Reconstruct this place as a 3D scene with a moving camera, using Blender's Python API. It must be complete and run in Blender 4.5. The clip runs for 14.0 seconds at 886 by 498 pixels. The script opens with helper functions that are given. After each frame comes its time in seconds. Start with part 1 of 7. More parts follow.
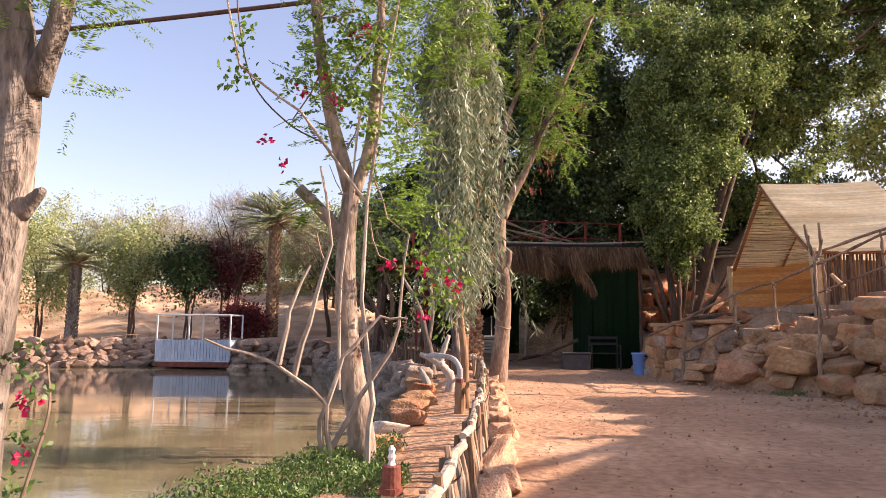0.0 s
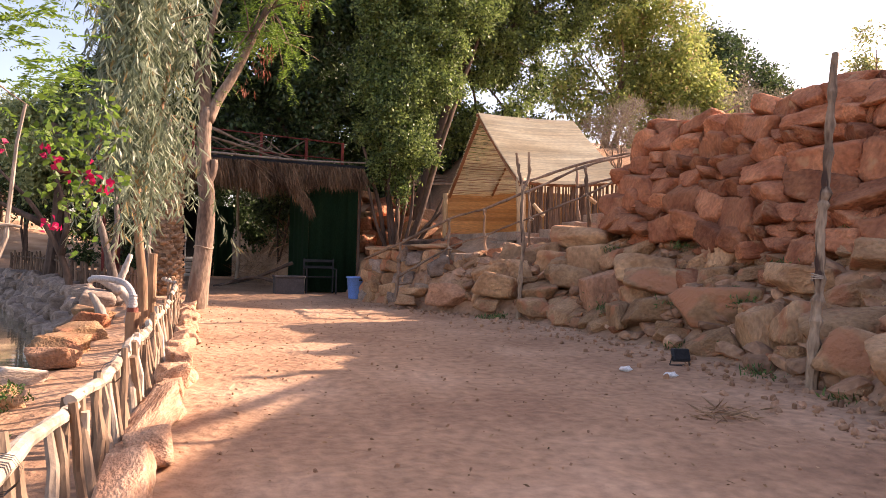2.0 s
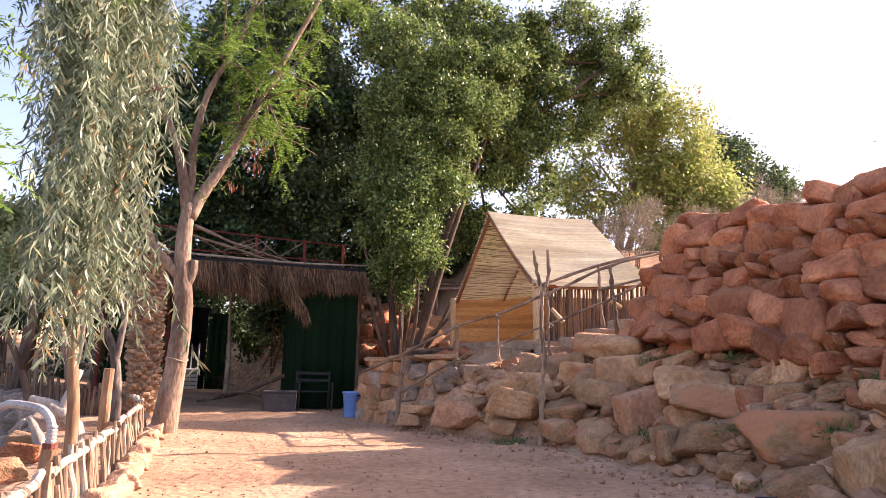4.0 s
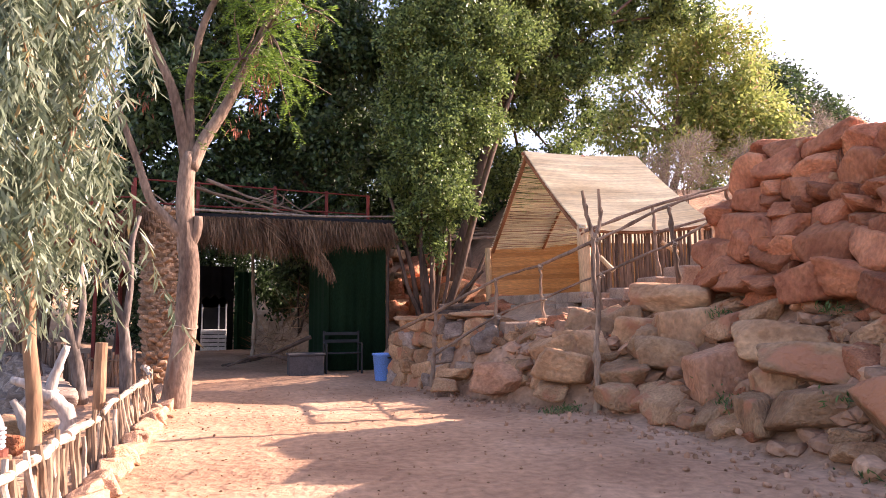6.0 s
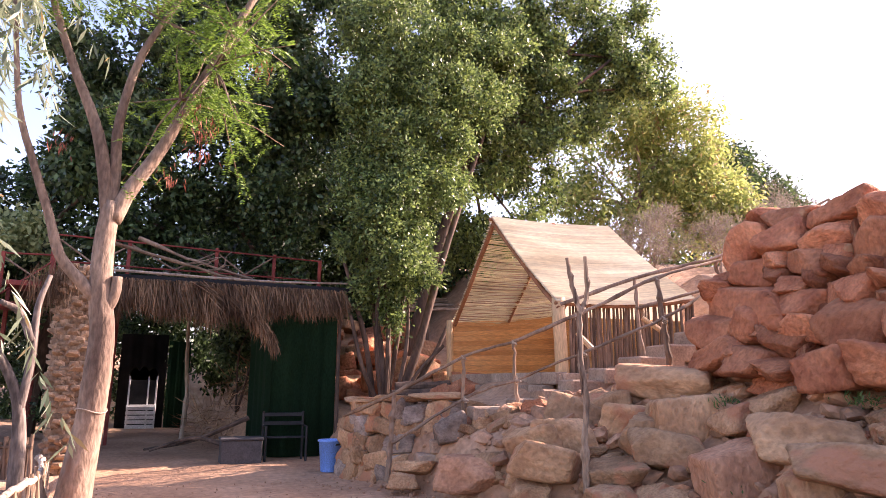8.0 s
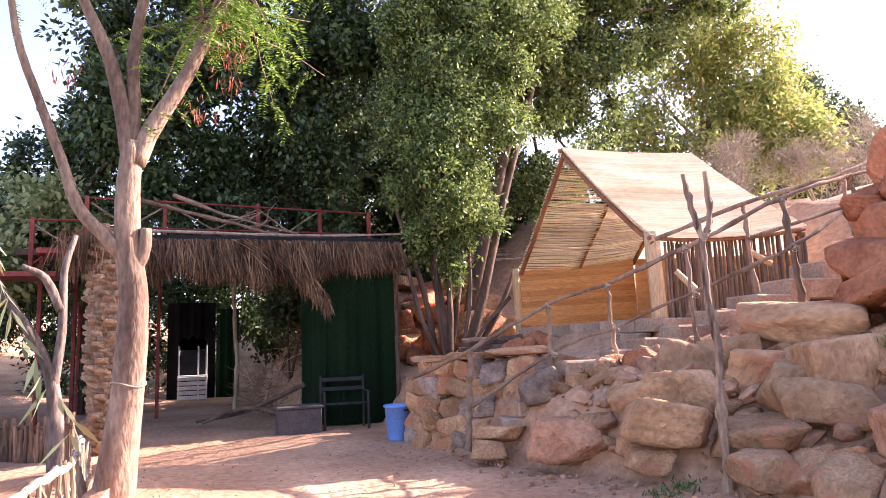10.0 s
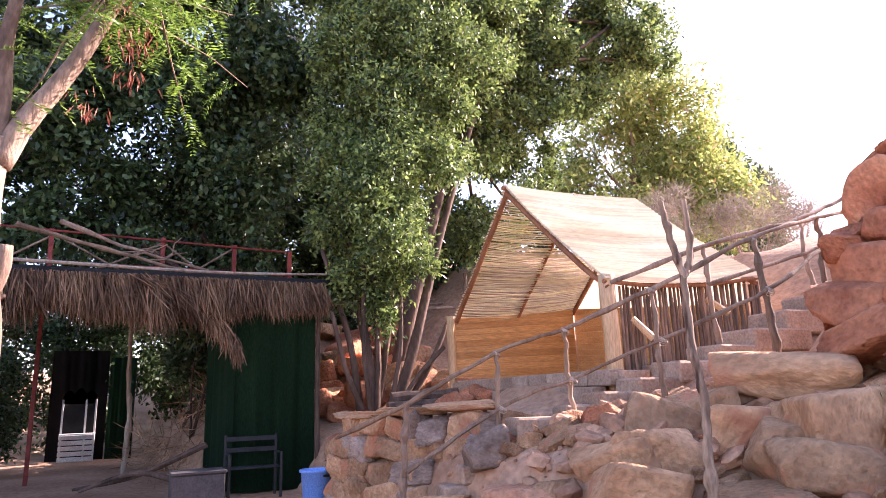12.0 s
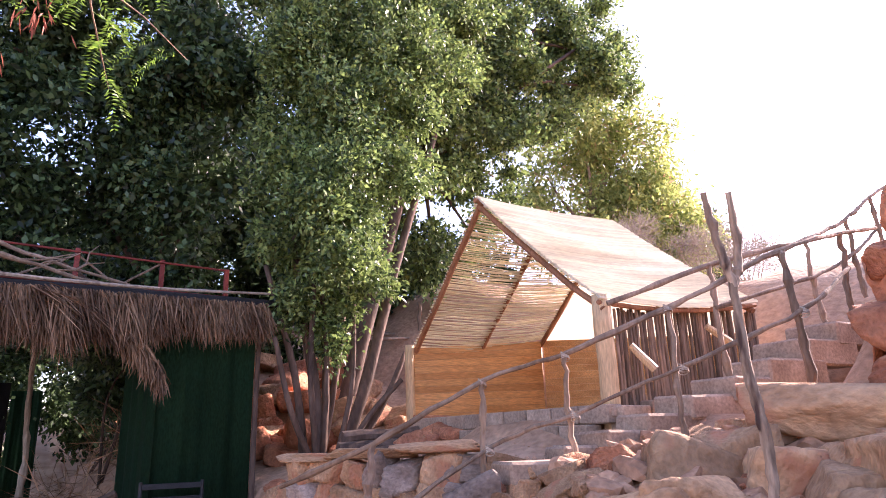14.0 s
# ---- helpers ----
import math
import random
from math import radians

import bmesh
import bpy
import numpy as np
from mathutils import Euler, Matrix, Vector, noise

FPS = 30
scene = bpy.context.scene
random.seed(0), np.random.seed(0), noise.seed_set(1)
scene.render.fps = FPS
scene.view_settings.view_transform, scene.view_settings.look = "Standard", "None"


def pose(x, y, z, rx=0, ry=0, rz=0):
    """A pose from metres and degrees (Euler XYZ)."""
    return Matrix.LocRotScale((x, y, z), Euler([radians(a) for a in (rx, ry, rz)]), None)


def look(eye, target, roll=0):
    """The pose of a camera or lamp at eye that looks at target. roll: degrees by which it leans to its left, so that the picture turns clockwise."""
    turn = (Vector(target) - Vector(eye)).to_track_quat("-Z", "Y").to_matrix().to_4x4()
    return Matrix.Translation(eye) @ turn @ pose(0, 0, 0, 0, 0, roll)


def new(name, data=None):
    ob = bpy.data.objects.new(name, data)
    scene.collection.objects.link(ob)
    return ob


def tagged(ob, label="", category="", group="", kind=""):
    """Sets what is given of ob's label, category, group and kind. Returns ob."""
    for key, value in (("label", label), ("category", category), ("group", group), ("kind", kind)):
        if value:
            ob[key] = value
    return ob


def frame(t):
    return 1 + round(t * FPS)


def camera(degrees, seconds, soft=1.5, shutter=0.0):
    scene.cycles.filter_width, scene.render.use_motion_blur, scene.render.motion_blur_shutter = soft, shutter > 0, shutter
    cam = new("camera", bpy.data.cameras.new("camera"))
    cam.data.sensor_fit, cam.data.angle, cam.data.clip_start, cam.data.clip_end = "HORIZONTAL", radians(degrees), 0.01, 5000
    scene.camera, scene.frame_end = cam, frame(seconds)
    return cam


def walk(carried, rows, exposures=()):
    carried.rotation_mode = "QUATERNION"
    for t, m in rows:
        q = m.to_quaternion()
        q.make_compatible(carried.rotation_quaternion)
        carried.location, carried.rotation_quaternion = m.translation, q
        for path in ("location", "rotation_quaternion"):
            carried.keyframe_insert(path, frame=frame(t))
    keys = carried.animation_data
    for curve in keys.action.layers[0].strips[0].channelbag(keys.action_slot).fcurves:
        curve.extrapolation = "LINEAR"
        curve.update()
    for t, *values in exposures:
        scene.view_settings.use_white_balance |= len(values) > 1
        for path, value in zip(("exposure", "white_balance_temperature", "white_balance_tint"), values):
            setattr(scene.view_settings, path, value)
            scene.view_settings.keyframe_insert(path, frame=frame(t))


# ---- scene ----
cam = camera(66.7, 14.0, soft=0.9)
PATH = [
    (0, (0.270, 0.485, 1.179), (0.217, 2.471, 1.407), 0.6),
    (0.5, (0.305, 0.769, 1.180), (0.359, 2.765, 1.291), -0.6),
    (1, (0.421, 1.082, 1.185), (0.611, 3.072, 1.234), 1.5),
    (1.5, (0.521, 1.342, 1.167), (0.950, 3.294, 1.258), 1.3),
    (2, (0.685, 1.677, 1.139), (1.425, 3.535, 1.159), 1.7),
    (2.5, (0.925, 2.056, 1.107), (1.683, 3.904, 1.209), 0.2),
    (3, (0.970, 2.417, 1.149), (1.898, 4.176, 1.362), -0.7),
    (3.5, (1.080, 2.761, 1.211), (2.022, 4.512, 1.428), -1.7),
    (4, (1.239, 3.128, 1.221), (1.942, 4.970, 1.556), 1.5),
    (4.2, (1.293, 3.262, 1.235), (2.008, 5.103, 1.551), 0.8),
    (6.3, (1.702, 4.665, 1.418), (2.323, 6.557, 1.602), -0.3),
    (6.5, (1.704, 4.792, 1.446), (2.355, 6.661, 1.729), -1.7),
    (7, (1.766, 5.124, 1.488), (2.311, 7.020, 1.818), -1.3),
    (7.5, (1.910, 5.435, 1.520), (2.496, 7.316, 1.863), -1.7),
    (8, (1.933, 5.768, 1.519), (2.683, 7.579, 1.915), 0.5),
    (8.5, (1.885, 6.082, 1.502), (2.659, 7.902, 1.801), -1.7),
    (8.7, (1.902, 6.243, 1.501), (2.582, 8.105, 1.770), -1.9),
    (10.8, (2.055, 7.813, 1.432), (2.690, 9.681, 1.757), -1.9),
    (11, (1.999, 7.889, 1.426), (2.681, 9.730, 1.809), 0.1),
    (11.5, (2.132, 8.206, 1.437), (3.108, 9.918, 1.782), 0.8),
    (12, (2.252, 8.527, 1.435), (3.113, 10.279, 1.870), -1.7),
    (12.5, (2.297, 8.845, 1.419), (3.235, 10.557, 1.850), -1.3),
    (13, (2.412, 9.233, 1.438), (3.518, 10.853, 1.826), -3.2),
    (13.5, (2.521, 9.585, 1.443), (3.525, 11.220, 2.007), -3.2),
    (14, (2.504, 9.925, 1.420), (3.516, 11.563, 1.964), -1.5),
]
EXPOSURES = [(0, 1.1, 7700, 30), (1.5, 1.22, 7900, 31), (3, 1.45, 7450, 31), (6.5, 1.66, 7050, 35), (8.5, 1.9, 6950, 37), (11, 2.16, 6650, 37), (14, 2.12, 6350, 38)]
walk(cam, [(t, look(eye, target, roll)) for t, eye, target, roll in PATH], EXPOSURES)

# ---- world, sun, exposure ----
SUN = Vector((0.876, 0.065, 0.478)).normalized()
world = bpy.data.worlds.new("sky")
scene.world = world
world.use_nodes = True
wn = world.node_tree.nodes
sky = wn.new("ShaderNodeTexSky")
sky.sky_type = "NISHITA"
sky.sun_disc = False
sky.sun_elevation = math.asin(SUN.z)
sky.sun_rotation = math.atan2(SUN.x, SUN.y)
sky.air_density, sky.dust_density, sky.ozone_density = 1.0, 2.0, 1.8
wn["Background"].inputs[1].default_value = 0.15
world.node_tree.links.new(sky.outputs[0], wn["Background"].inputs[0])
sun = new("sun", bpy.data.lights.new("sun", "SUN"))
sun.data.energy, sun.data.angle, sun.data.color = 5.0, radians(0.5), (1.0, 0.9, 0.76)
sun.matrix_world = look(SUN * 60, (0, 0, 0))

# ---- materials ----


def mat(name, dark, light, scale=3.0, rough=0.85, bump=0.3, grain=40.0, stretch=(1, 1, 1), jitter=0.25, island=False,
        spots=None, spec=0.3, metal=0.0, bump_dist=0.02, third=None, deep=(0.72, 1.22)):
    """A two-scale procedural surface: blotches from dark to light, fine grain, relief, and a random tone for each piece."""
    m = bpy.data.materials.new(name)
    m.use_nodes = True
    nt, nd = m.node_tree, m.node_tree.nodes
    ln = nt.links.new
    bs = nd["Principled BSDF"]
    bs.inputs["Roughness"].default_value = rough
    bs.inputs["Specular IOR Level"].default_value = spec
    bs.inputs["Metallic"].default_value = metal
    tc = nd.new("ShaderNodeTexCoord")
    mp = nd.new("ShaderNodeMapping")
    mp.inputs["Scale"].default_value = stretch
    info = nd.new("ShaderNodeObjectInfo")
    ln(tc.outputs["Object"], mp.inputs["Vector"])
    off = nd.new("ShaderNodeVectorMath")
    off.operation = "SCALE"
    off.inputs[0].default_value = (37.0, 19.0, 53.0)
    ln(info.outputs["Random"], off.inputs["Scale"])
    ln(off.outputs[0], mp.inputs["Location"])
    n1, n2 = nd.new("ShaderNodeTexNoise"), nd.new("ShaderNodeTexNoise")
    n1.inputs["Scale"].default_value, n2.inputs["Scale"].default_value = scale, grain
    n1.inputs["Detail"].default_value, n2.inputs["Detail"].default_value = 8, 8
    ln(mp.outputs[0], n1.inputs["Vector"])
    ln(mp.outputs[0], n2.inputs["Vector"])
    ramp = nd.new("ShaderNodeValToRGB")
    ramp.color_ramp.elements[0].position, ramp.color_ramp.elements[1].position = 0.32, 0.68
    ramp.color_ramp.elements[0].color, ramp.color_ramp.elements[1].color = (*dark, 1), (*light, 1)
    if third:
        e = ramp.color_ramp.elements.new(0.52)
        e.color = (*third, 1)
    ln(n1.outputs["Fac"], ramp.inputs[0])
    g = nd.new("ShaderNodeMapRange")
    g.inputs["From Min"].default_value, g.inputs["From Max"].default_value = 0.3, 0.7
    g.inputs["To Min"].default_value, g.inputs["To Max"].default_value = deep
    ln(n2.outputs["Fac"], g.inputs[0])
    r = nd.new("ShaderNodeMapRange")
    r.inputs["To Min"].default_value, r.inputs["To Max"].default_value = 1 - jitter, 1 + jitter
    if island:
        geo = nd.new("ShaderNodeNewGeometry")
        ln(geo.outputs["Random Per Island"], r.inputs[0])
    else:
        ln(info.outputs["Random"], r.inputs[0])
    mul = nd.new("ShaderNodeMath")
    mul.operation = "MULTIPLY"
    ln(g.outputs[0], mul.inputs[0])
    ln(r.outputs[0], mul.inputs[1])
    mix = nd.new("ShaderNodeVectorMath")
    mix.operation = "SCALE"
    ln(ramp.outputs[0], mix.inputs[0])
    ln(mul.outputs[0], mix.inputs["Scale"])
    col = mix.outputs[0]
    if spots:
        vo = nd.new("ShaderNodeTexNoise")
        vo.inputs["Scale"].default_value, vo.inputs["Detail"].default_value = spots[1], 3
        ln(mp.outputs[0], vo.inputs["Vector"])
        th = nd.new("ShaderNodeMapRange")
        th.inputs["From Min"].default_value, th.inputs["From Max"].default_value = spots[2], spots[2] + 0.08
        ln(vo.outputs["Fac"], th.inputs[0])
        mx = nd.new("ShaderNodeMix")
        mx.data_type = "RGBA"
        ln(th.outputs[0], mx.inputs["Factor"])
        ln(col, mx.inputs["A"])
        mx.inputs["B"].default_value = (*spots[0], 1)
        col = mx.outputs["Result"]
    ln(col, bs.inputs["Base Color"])
    if bump:
        add = nd.new("ShaderNodeMath")
        add.operation = "ADD"
        ln(n1.outputs["Fac"], add.inputs[0])
        ln(n2.outputs["Fac"], add.inputs[1])
        bp = nd.new("ShaderNodeBump")
        bp.inputs["Strength"].default_value, bp.inputs["Distance"].default_value = bump, bump_dist
        ln(add.outputs[0], bp.inputs["Height"])
        ln(bp.outputs[0], bs.inputs["Normal"])
    return m


def leaf_mat(name, dark, light, through_share=0.35, rough=0.45, odd=None):
    """Foliage: each leaf its own green, gloss on top, and some light that passes through."""
    m = bpy.data.materials.new(name)
    m.use_nodes = True
    nt, nd = m.node_tree, m.node_tree.nodes
    ln = nt.links.new
    bs = nd["Principled BSDF"]
    bs.inputs["Roughness"].default_value = rough
    bs.inputs["Specular IOR Level"].default_value = 0.4
    geo = nd.new("ShaderNodeNewGeometry")
    ramp = nd.new("ShaderNodeValToRGB")
    ramp.color_ramp.elements[0].color, ramp.color_ramp.elements[1].color = (*dark, 1), (*light, 1)
    ramp.color_ramp.elements[1].position = 0.93
    if odd:
        e = ramp.color_ramp.elements.new(0.97)
        e.color = (*odd, 1)
    ln(geo.outputs["Random Per Island"], ramp.inputs[0])
    tr = nd.new("ShaderNodeBsdfTranslucent")
    mx = nd.new("ShaderNodeMixShader")
    mx.inputs[0].default_value = through_share
    ln(ramp.outputs[0], bs.inputs["Base Color"])
    ln(ramp.outputs[0], tr.inputs["Color"])
    ln(bs.outputs[0], mx.inputs[1])
    ln(tr.outputs[0], mx.inputs[2])
    ln(mx.outputs[0], nd["Material Output"].inputs["Surface"])
    return m


SAND = mat("sandy_earth", (0.35, 0.195, 0.118), (0.55, 0.345, 0.225), 0.6, 0.95, 0.9, 10.0, jitter=0.0, third=(0.455, 0.27, 0.165), bump_dist=0.05, deep=(0.72, 1.18))


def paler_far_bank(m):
    """The sand turns paler and banded across the pond, blended in from y 30 to 36."""
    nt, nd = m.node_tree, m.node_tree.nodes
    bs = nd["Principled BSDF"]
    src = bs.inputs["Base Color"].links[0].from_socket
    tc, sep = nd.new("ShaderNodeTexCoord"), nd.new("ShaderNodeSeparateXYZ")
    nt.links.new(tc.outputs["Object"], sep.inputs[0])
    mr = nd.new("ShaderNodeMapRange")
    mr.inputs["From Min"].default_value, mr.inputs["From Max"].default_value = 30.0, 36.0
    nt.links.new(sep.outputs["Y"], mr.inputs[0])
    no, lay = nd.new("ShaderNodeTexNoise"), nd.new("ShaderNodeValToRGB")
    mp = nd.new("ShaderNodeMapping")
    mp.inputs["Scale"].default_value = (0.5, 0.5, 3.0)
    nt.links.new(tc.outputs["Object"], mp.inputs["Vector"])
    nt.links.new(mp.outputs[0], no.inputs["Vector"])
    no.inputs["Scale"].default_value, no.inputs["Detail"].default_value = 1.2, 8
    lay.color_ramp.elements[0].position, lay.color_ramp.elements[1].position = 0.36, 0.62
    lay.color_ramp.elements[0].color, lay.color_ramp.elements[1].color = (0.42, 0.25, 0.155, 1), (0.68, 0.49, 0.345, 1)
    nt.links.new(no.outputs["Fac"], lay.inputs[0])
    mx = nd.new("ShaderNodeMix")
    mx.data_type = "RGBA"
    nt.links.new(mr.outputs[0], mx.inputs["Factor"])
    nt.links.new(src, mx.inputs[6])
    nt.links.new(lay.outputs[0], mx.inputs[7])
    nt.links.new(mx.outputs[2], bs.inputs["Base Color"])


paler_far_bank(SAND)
RED_STONE = mat("red_sandstone", (0.33, 0.112, 0.056), (0.58, 0.245, 0.125), 1.8, 0.9, 1.0, 15.0, (1, 1, 0.5), jitter=0.36, spots=((0.56, 0.33, 0.18), 1.6, 0.64), bump_dist=0.04, deep=(0.74, 1.2))
TAN_STONE = mat("weathered_sandstone", (0.32, 0.17, 0.088), (0.54, 0.33, 0.185), 1.8, 0.92, 1.0, 15.0, (1, 1, 0.5), jitter=0.30, spots=((0.46, 0.21, 0.115), 1.4, 0.56), bump_dist=0.04, deep=(0.74, 1.2))
SOIL_STONE = mat("soil_caked_sandstone", (0.36, 0.17, 0.095), (0.50, 0.275, 0.165), 1.6, 0.95, 1.0, 14.0, (1, 1, 0.5), jitter=0.2, bump_dist=0.05)
LOG = mat("peeling_brown_log", (0.19, 0.105, 0.06), (0.40, 0.25, 0.15), 4.0, 0.9, 0.7, 22.0, (1, 1, 0.22), 0.1, spots=((0.13, 0.065, 0.04), 5.0, 0.62))
GREY_STONE = mat("pond_stone", (0.18, 0.13, 0.10), (0.37, 0.28, 0.22), 2.0, 0.9, 0.6, 12.0, jitter=0.3, bump_dist=0.04)
KERB_STONE = mat("sand_plastered_stone", (0.42, 0.22, 0.13), (0.60, 0.38, 0.25), 2.5, 0.95, 0.6, 14.0, jitter=0.15, bump_dist=0.04)
PALE_STONE = mat("pale_stone", (0.50, 0.38, 0.28), (0.72, 0.62, 0.52), 3.0, 0.9, 0.5, 20.0, jitter=0.15)
CONCRETE = mat("dusty_concrete", (0.29, 0.195, 0.135), (0.45, 0.325, 0.235), 2.5, 0.92, 0.4, 30.0, jitter=0.1)
# Bark mottling, darkened and raised in contrast to suggest leaf shadows on the trunk too.
BARK = mat("smooth_bark", (0.135, 0.088, 0.064), (0.33, 0.235, 0.17), 2.6, 0.9, 1.0, 24.0, (1, 1, 0.35), 0.05, deep=(0.62, 1.28), spots=((0.16, 0.09, 0.06), 3.0, 0.66))
ROUGH_BARK = mat("rough_bark", (0.12, 0.10, 0.085), (0.33, 0.28, 0.235), 4.0, 0.95, 1.0, 20.0, (1, 1, 0.3), 0.1, bump_dist=0.08, deep=(0.5, 1.35))
GREY_BARK = mat("grey_dead_bark", (0.085, 0.068, 0.058), (0.25, 0.20, 0.17), 4.0, 0.95, 1.0, 20.0, (1, 1, 0.3), 0.1, deep=(0.5, 1.35))
DARK_BARK = mat("dark_bark", (0.06, 0.04, 0.03), (0.17, 0.11, 0.08), 4.0, 0.95, 0.7, 20.0, (1, 1, 0.3), 0.1)
PALM_BARK = mat("palm_boot_stubs", (0.19, 0.115, 0.07), (0.46, 0.30, 0.19), 4.0, 0.95, 0.7, 25.0, (1, 1, 1), 0.25)
POLE = mat("weathered_pole", (0.15, 0.10, 0.068), (0.36, 0.25, 0.175), 3.0, 0.9, 0.5, 30.0, (1, 1, 0.25), 0.15)
PALE_POLE = mat("peeled_pole", (0.28, 0.21, 0.155), (0.54, 0.44, 0.345), 3.0, 0.85, 0.5, 25.0, (1, 1, 0.3), 0.2, spots=((0.16, 0.11, 0.08), 9.0, 0.62))
STAKE = mat("rough_stake", (0.17, 0.105, 0.065), (0.36, 0.25, 0.17), 4.0, 0.9, 0.5, 25.0, (1, 1, 0.25), 0.3)
PINE = mat("varnished_pine", (0.56, 0.26, 0.09), (0.74, 0.41, 0.17), 2.0, 0.5, 0.15, 30.0, (0.25, 1, 2.5), 0.12, spec=0.4)
PINE_PALE = mat("pale_pine_post", (0.52, 0.33, 0.17), (0.68, 0.47, 0.27), 2.0, 0.6, 0.2, 30.0, (2, 2, 0.25), 0.1)
RAFTER = mat("rafter_pole", (0.22, 0.09, 0.04), (0.36, 0.16, 0.08), 3.0, 0.75, 0.3, 30.0, (1, 1, 0.3), 0.15)
REED = mat("reed_mat", (0.70, 0.60, 0.42), (0.90, 0.83, 0.65), 2.0, 0.75, 0.3, 24.0, (0.3, 1, 1), 0.14, island=True, deep=(0.86, 1.08))


def let_light_through(m, share):
    """Thin dry reeds pass some of the light that falls on them."""
    nt, nd = m.node_tree, m.node_tree.nodes
    bs = nd["Principled BSDF"]
    tr, mx = nd.new("ShaderNodeBsdfTranslucent"), nd.new("ShaderNodeMixShader")
    mx.inputs[0].default_value = share
    nt.links.new(bs.inputs["Base Color"].links[0].from_socket, tr.inputs["Color"])
    nt.links.new(bs.outputs[0], mx.inputs[1])
    nt.links.new(tr.outputs[0], mx.inputs[2])
    nt.links.new(mx.outputs[0], nd["Material Output"].inputs["Surface"])


let_light_through(REED, 0.28)
STICK = mat("bark_sticks", (0.12, 0.075, 0.05), (0.28, 0.18, 0.12), 3.0, 0.9, 0.5, 24.0, (1, 1, 0.25), 0.35)
THATCH = mat("dry_palm_thatch", (0.075, 0.040, 0.023), (0.27, 0.165, 0.095), 3.0, 0.9, 0.0, 20.0, (1, 1, 0.3), 0.45, island=True)
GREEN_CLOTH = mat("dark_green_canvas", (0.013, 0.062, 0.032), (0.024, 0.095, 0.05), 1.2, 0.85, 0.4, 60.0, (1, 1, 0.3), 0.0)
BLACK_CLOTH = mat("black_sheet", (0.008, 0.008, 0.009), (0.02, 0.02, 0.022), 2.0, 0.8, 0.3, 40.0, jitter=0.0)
RED_PAINT = mat("red_painted_steel", (0.17, 0.025, 0.018), (0.30, 0.06, 0.045), 4.0, 0.6, 0.2, 40.0, jitter=0.1)
BLUE_PLASTIC = mat("blue_plastic", (0.13, 0.30, 0.74), (0.17, 0.36, 0.82), 2.0, 0.4, 0.05, 60.0, jitter=0.0, spec=0.5)
WHITE_PAINT = mat("white_painted_wood", (0.62, 0.62, 0.60), (0.80, 0.80, 0.78), 3.0, 0.6, 0.2, 40.0, (1, 1, 1), 0.06)
BLUE_GREY = mat("pale_blue_paint", (0.42, 0.50, 0.60), (0.58, 0.66, 0.76), 3.0, 0.6, 0.15, 40.0, jitter=0.08)
GREY_BOX = mat("grey_box_paint", (0.055, 0.05, 0.05), (0.10, 0.092, 0.09), 3.0, 0.7, 0.2, 40.0, jitter=0.0)
BLACK_METAL = mat("black_metal", (0.012, 0.013, 0.014), (0.03, 0.032, 0.034), 5.0, 0.5, 0.1, 60.0, jitter=0.0)
GOLD = mat("faded_gold_crest", (0.58, 0.42, 0.22), (0.74, 0.57, 0.34), 5.0, 0.6, 0.2, 40.0, jitter=0.0)
RUST = mat("rusty_red_pipe", (0.14, 0.035, 0.025), (0.24, 0.075, 0.05), 5.0, 0.6, 0.3, 40.0, jitter=0.0)
ROPE = mat("old_rope", (0.32, 0.25, 0.19), (0.50, 0.42, 0.33), 6.0, 0.9, 0.4, 60.0, jitter=0.1)
CABLE = mat("brown_cable", (0.06, 0.03, 0.025), (0.11, 0.06, 0.05), 5.0, 0.6, 0.1, 60.0, jitter=0.0)
POST_WOOD = mat("knotty_post", (0.20, 0.132, 0.088), (0.46, 0.33, 0.225), 5.0, 0.9, 1.0, 26.0, (1, 1, 0.22), 0.1, spots=((0.07, 0.04, 0.03), 7.0, 0.6), deep=(0.6, 1.3))
LITTER = mat("dry_leaf_litter", (0.24, 0.13, 0.07), (0.45, 0.28, 0.16), 5.0, 0.95, 0.0, 30.0, jitter=0.5, island=True)
LEAF_DENSE = leaf_mat("glossy_dense_leaves", (0.013, 0.037, 0.014), (0.29, 0.395, 0.118), 0.32, 0.38)
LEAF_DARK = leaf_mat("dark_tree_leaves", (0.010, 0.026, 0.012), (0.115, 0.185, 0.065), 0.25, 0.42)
LEAF_FEATHER = leaf_mat("feathery_leaflets", (0.07, 0.15, 0.02), (0.20, 0.32, 0.05), 0.45, 0.5)
LEAF_EUC = leaf_mat("hanging_grey_green_leaves", (0.10, 0.14, 0.085), (0.32, 0.375, 0.25), 0.3, 0.42, odd=(0.34, 0.24, 0.10))
LEAF_YELLOW = leaf_mat("yellow_green_leaves", (0.14, 0.20, 0.05), (0.46, 0.50, 0.16), 0.45, 0.55, odd=(0.42, 0.30, 0.16))
LEAF_GREY = leaf_mat("grey_bare_twigs", (0.16, 0.13, 0.10), (0.34, 0.29, 0.24), 0.2, 0.8)
LEAF_FAR = leaf_mat("far_olive_leaves", (0.17, 0.22, 0.08), (0.46, 0.50, 0.24), 0.35, 0.6)
LEAF_PALM = leaf_mat("palm_leaflets", (0.13, 0.17, 0.09), (0.38, 0.42, 0.25), 0.3, 0.5)
LEAF_RED = leaf_mat("dark_red_leaves", (0.11, 0.02, 0.025), (0.25, 0.05, 0.05), 0.3, 0.6)
LEAF_COVER = leaf_mat("ground_cover_leaves", (0.035, 0.085, 0.02), (0.13, 0.22, 0.06), 0.3, 0.45)
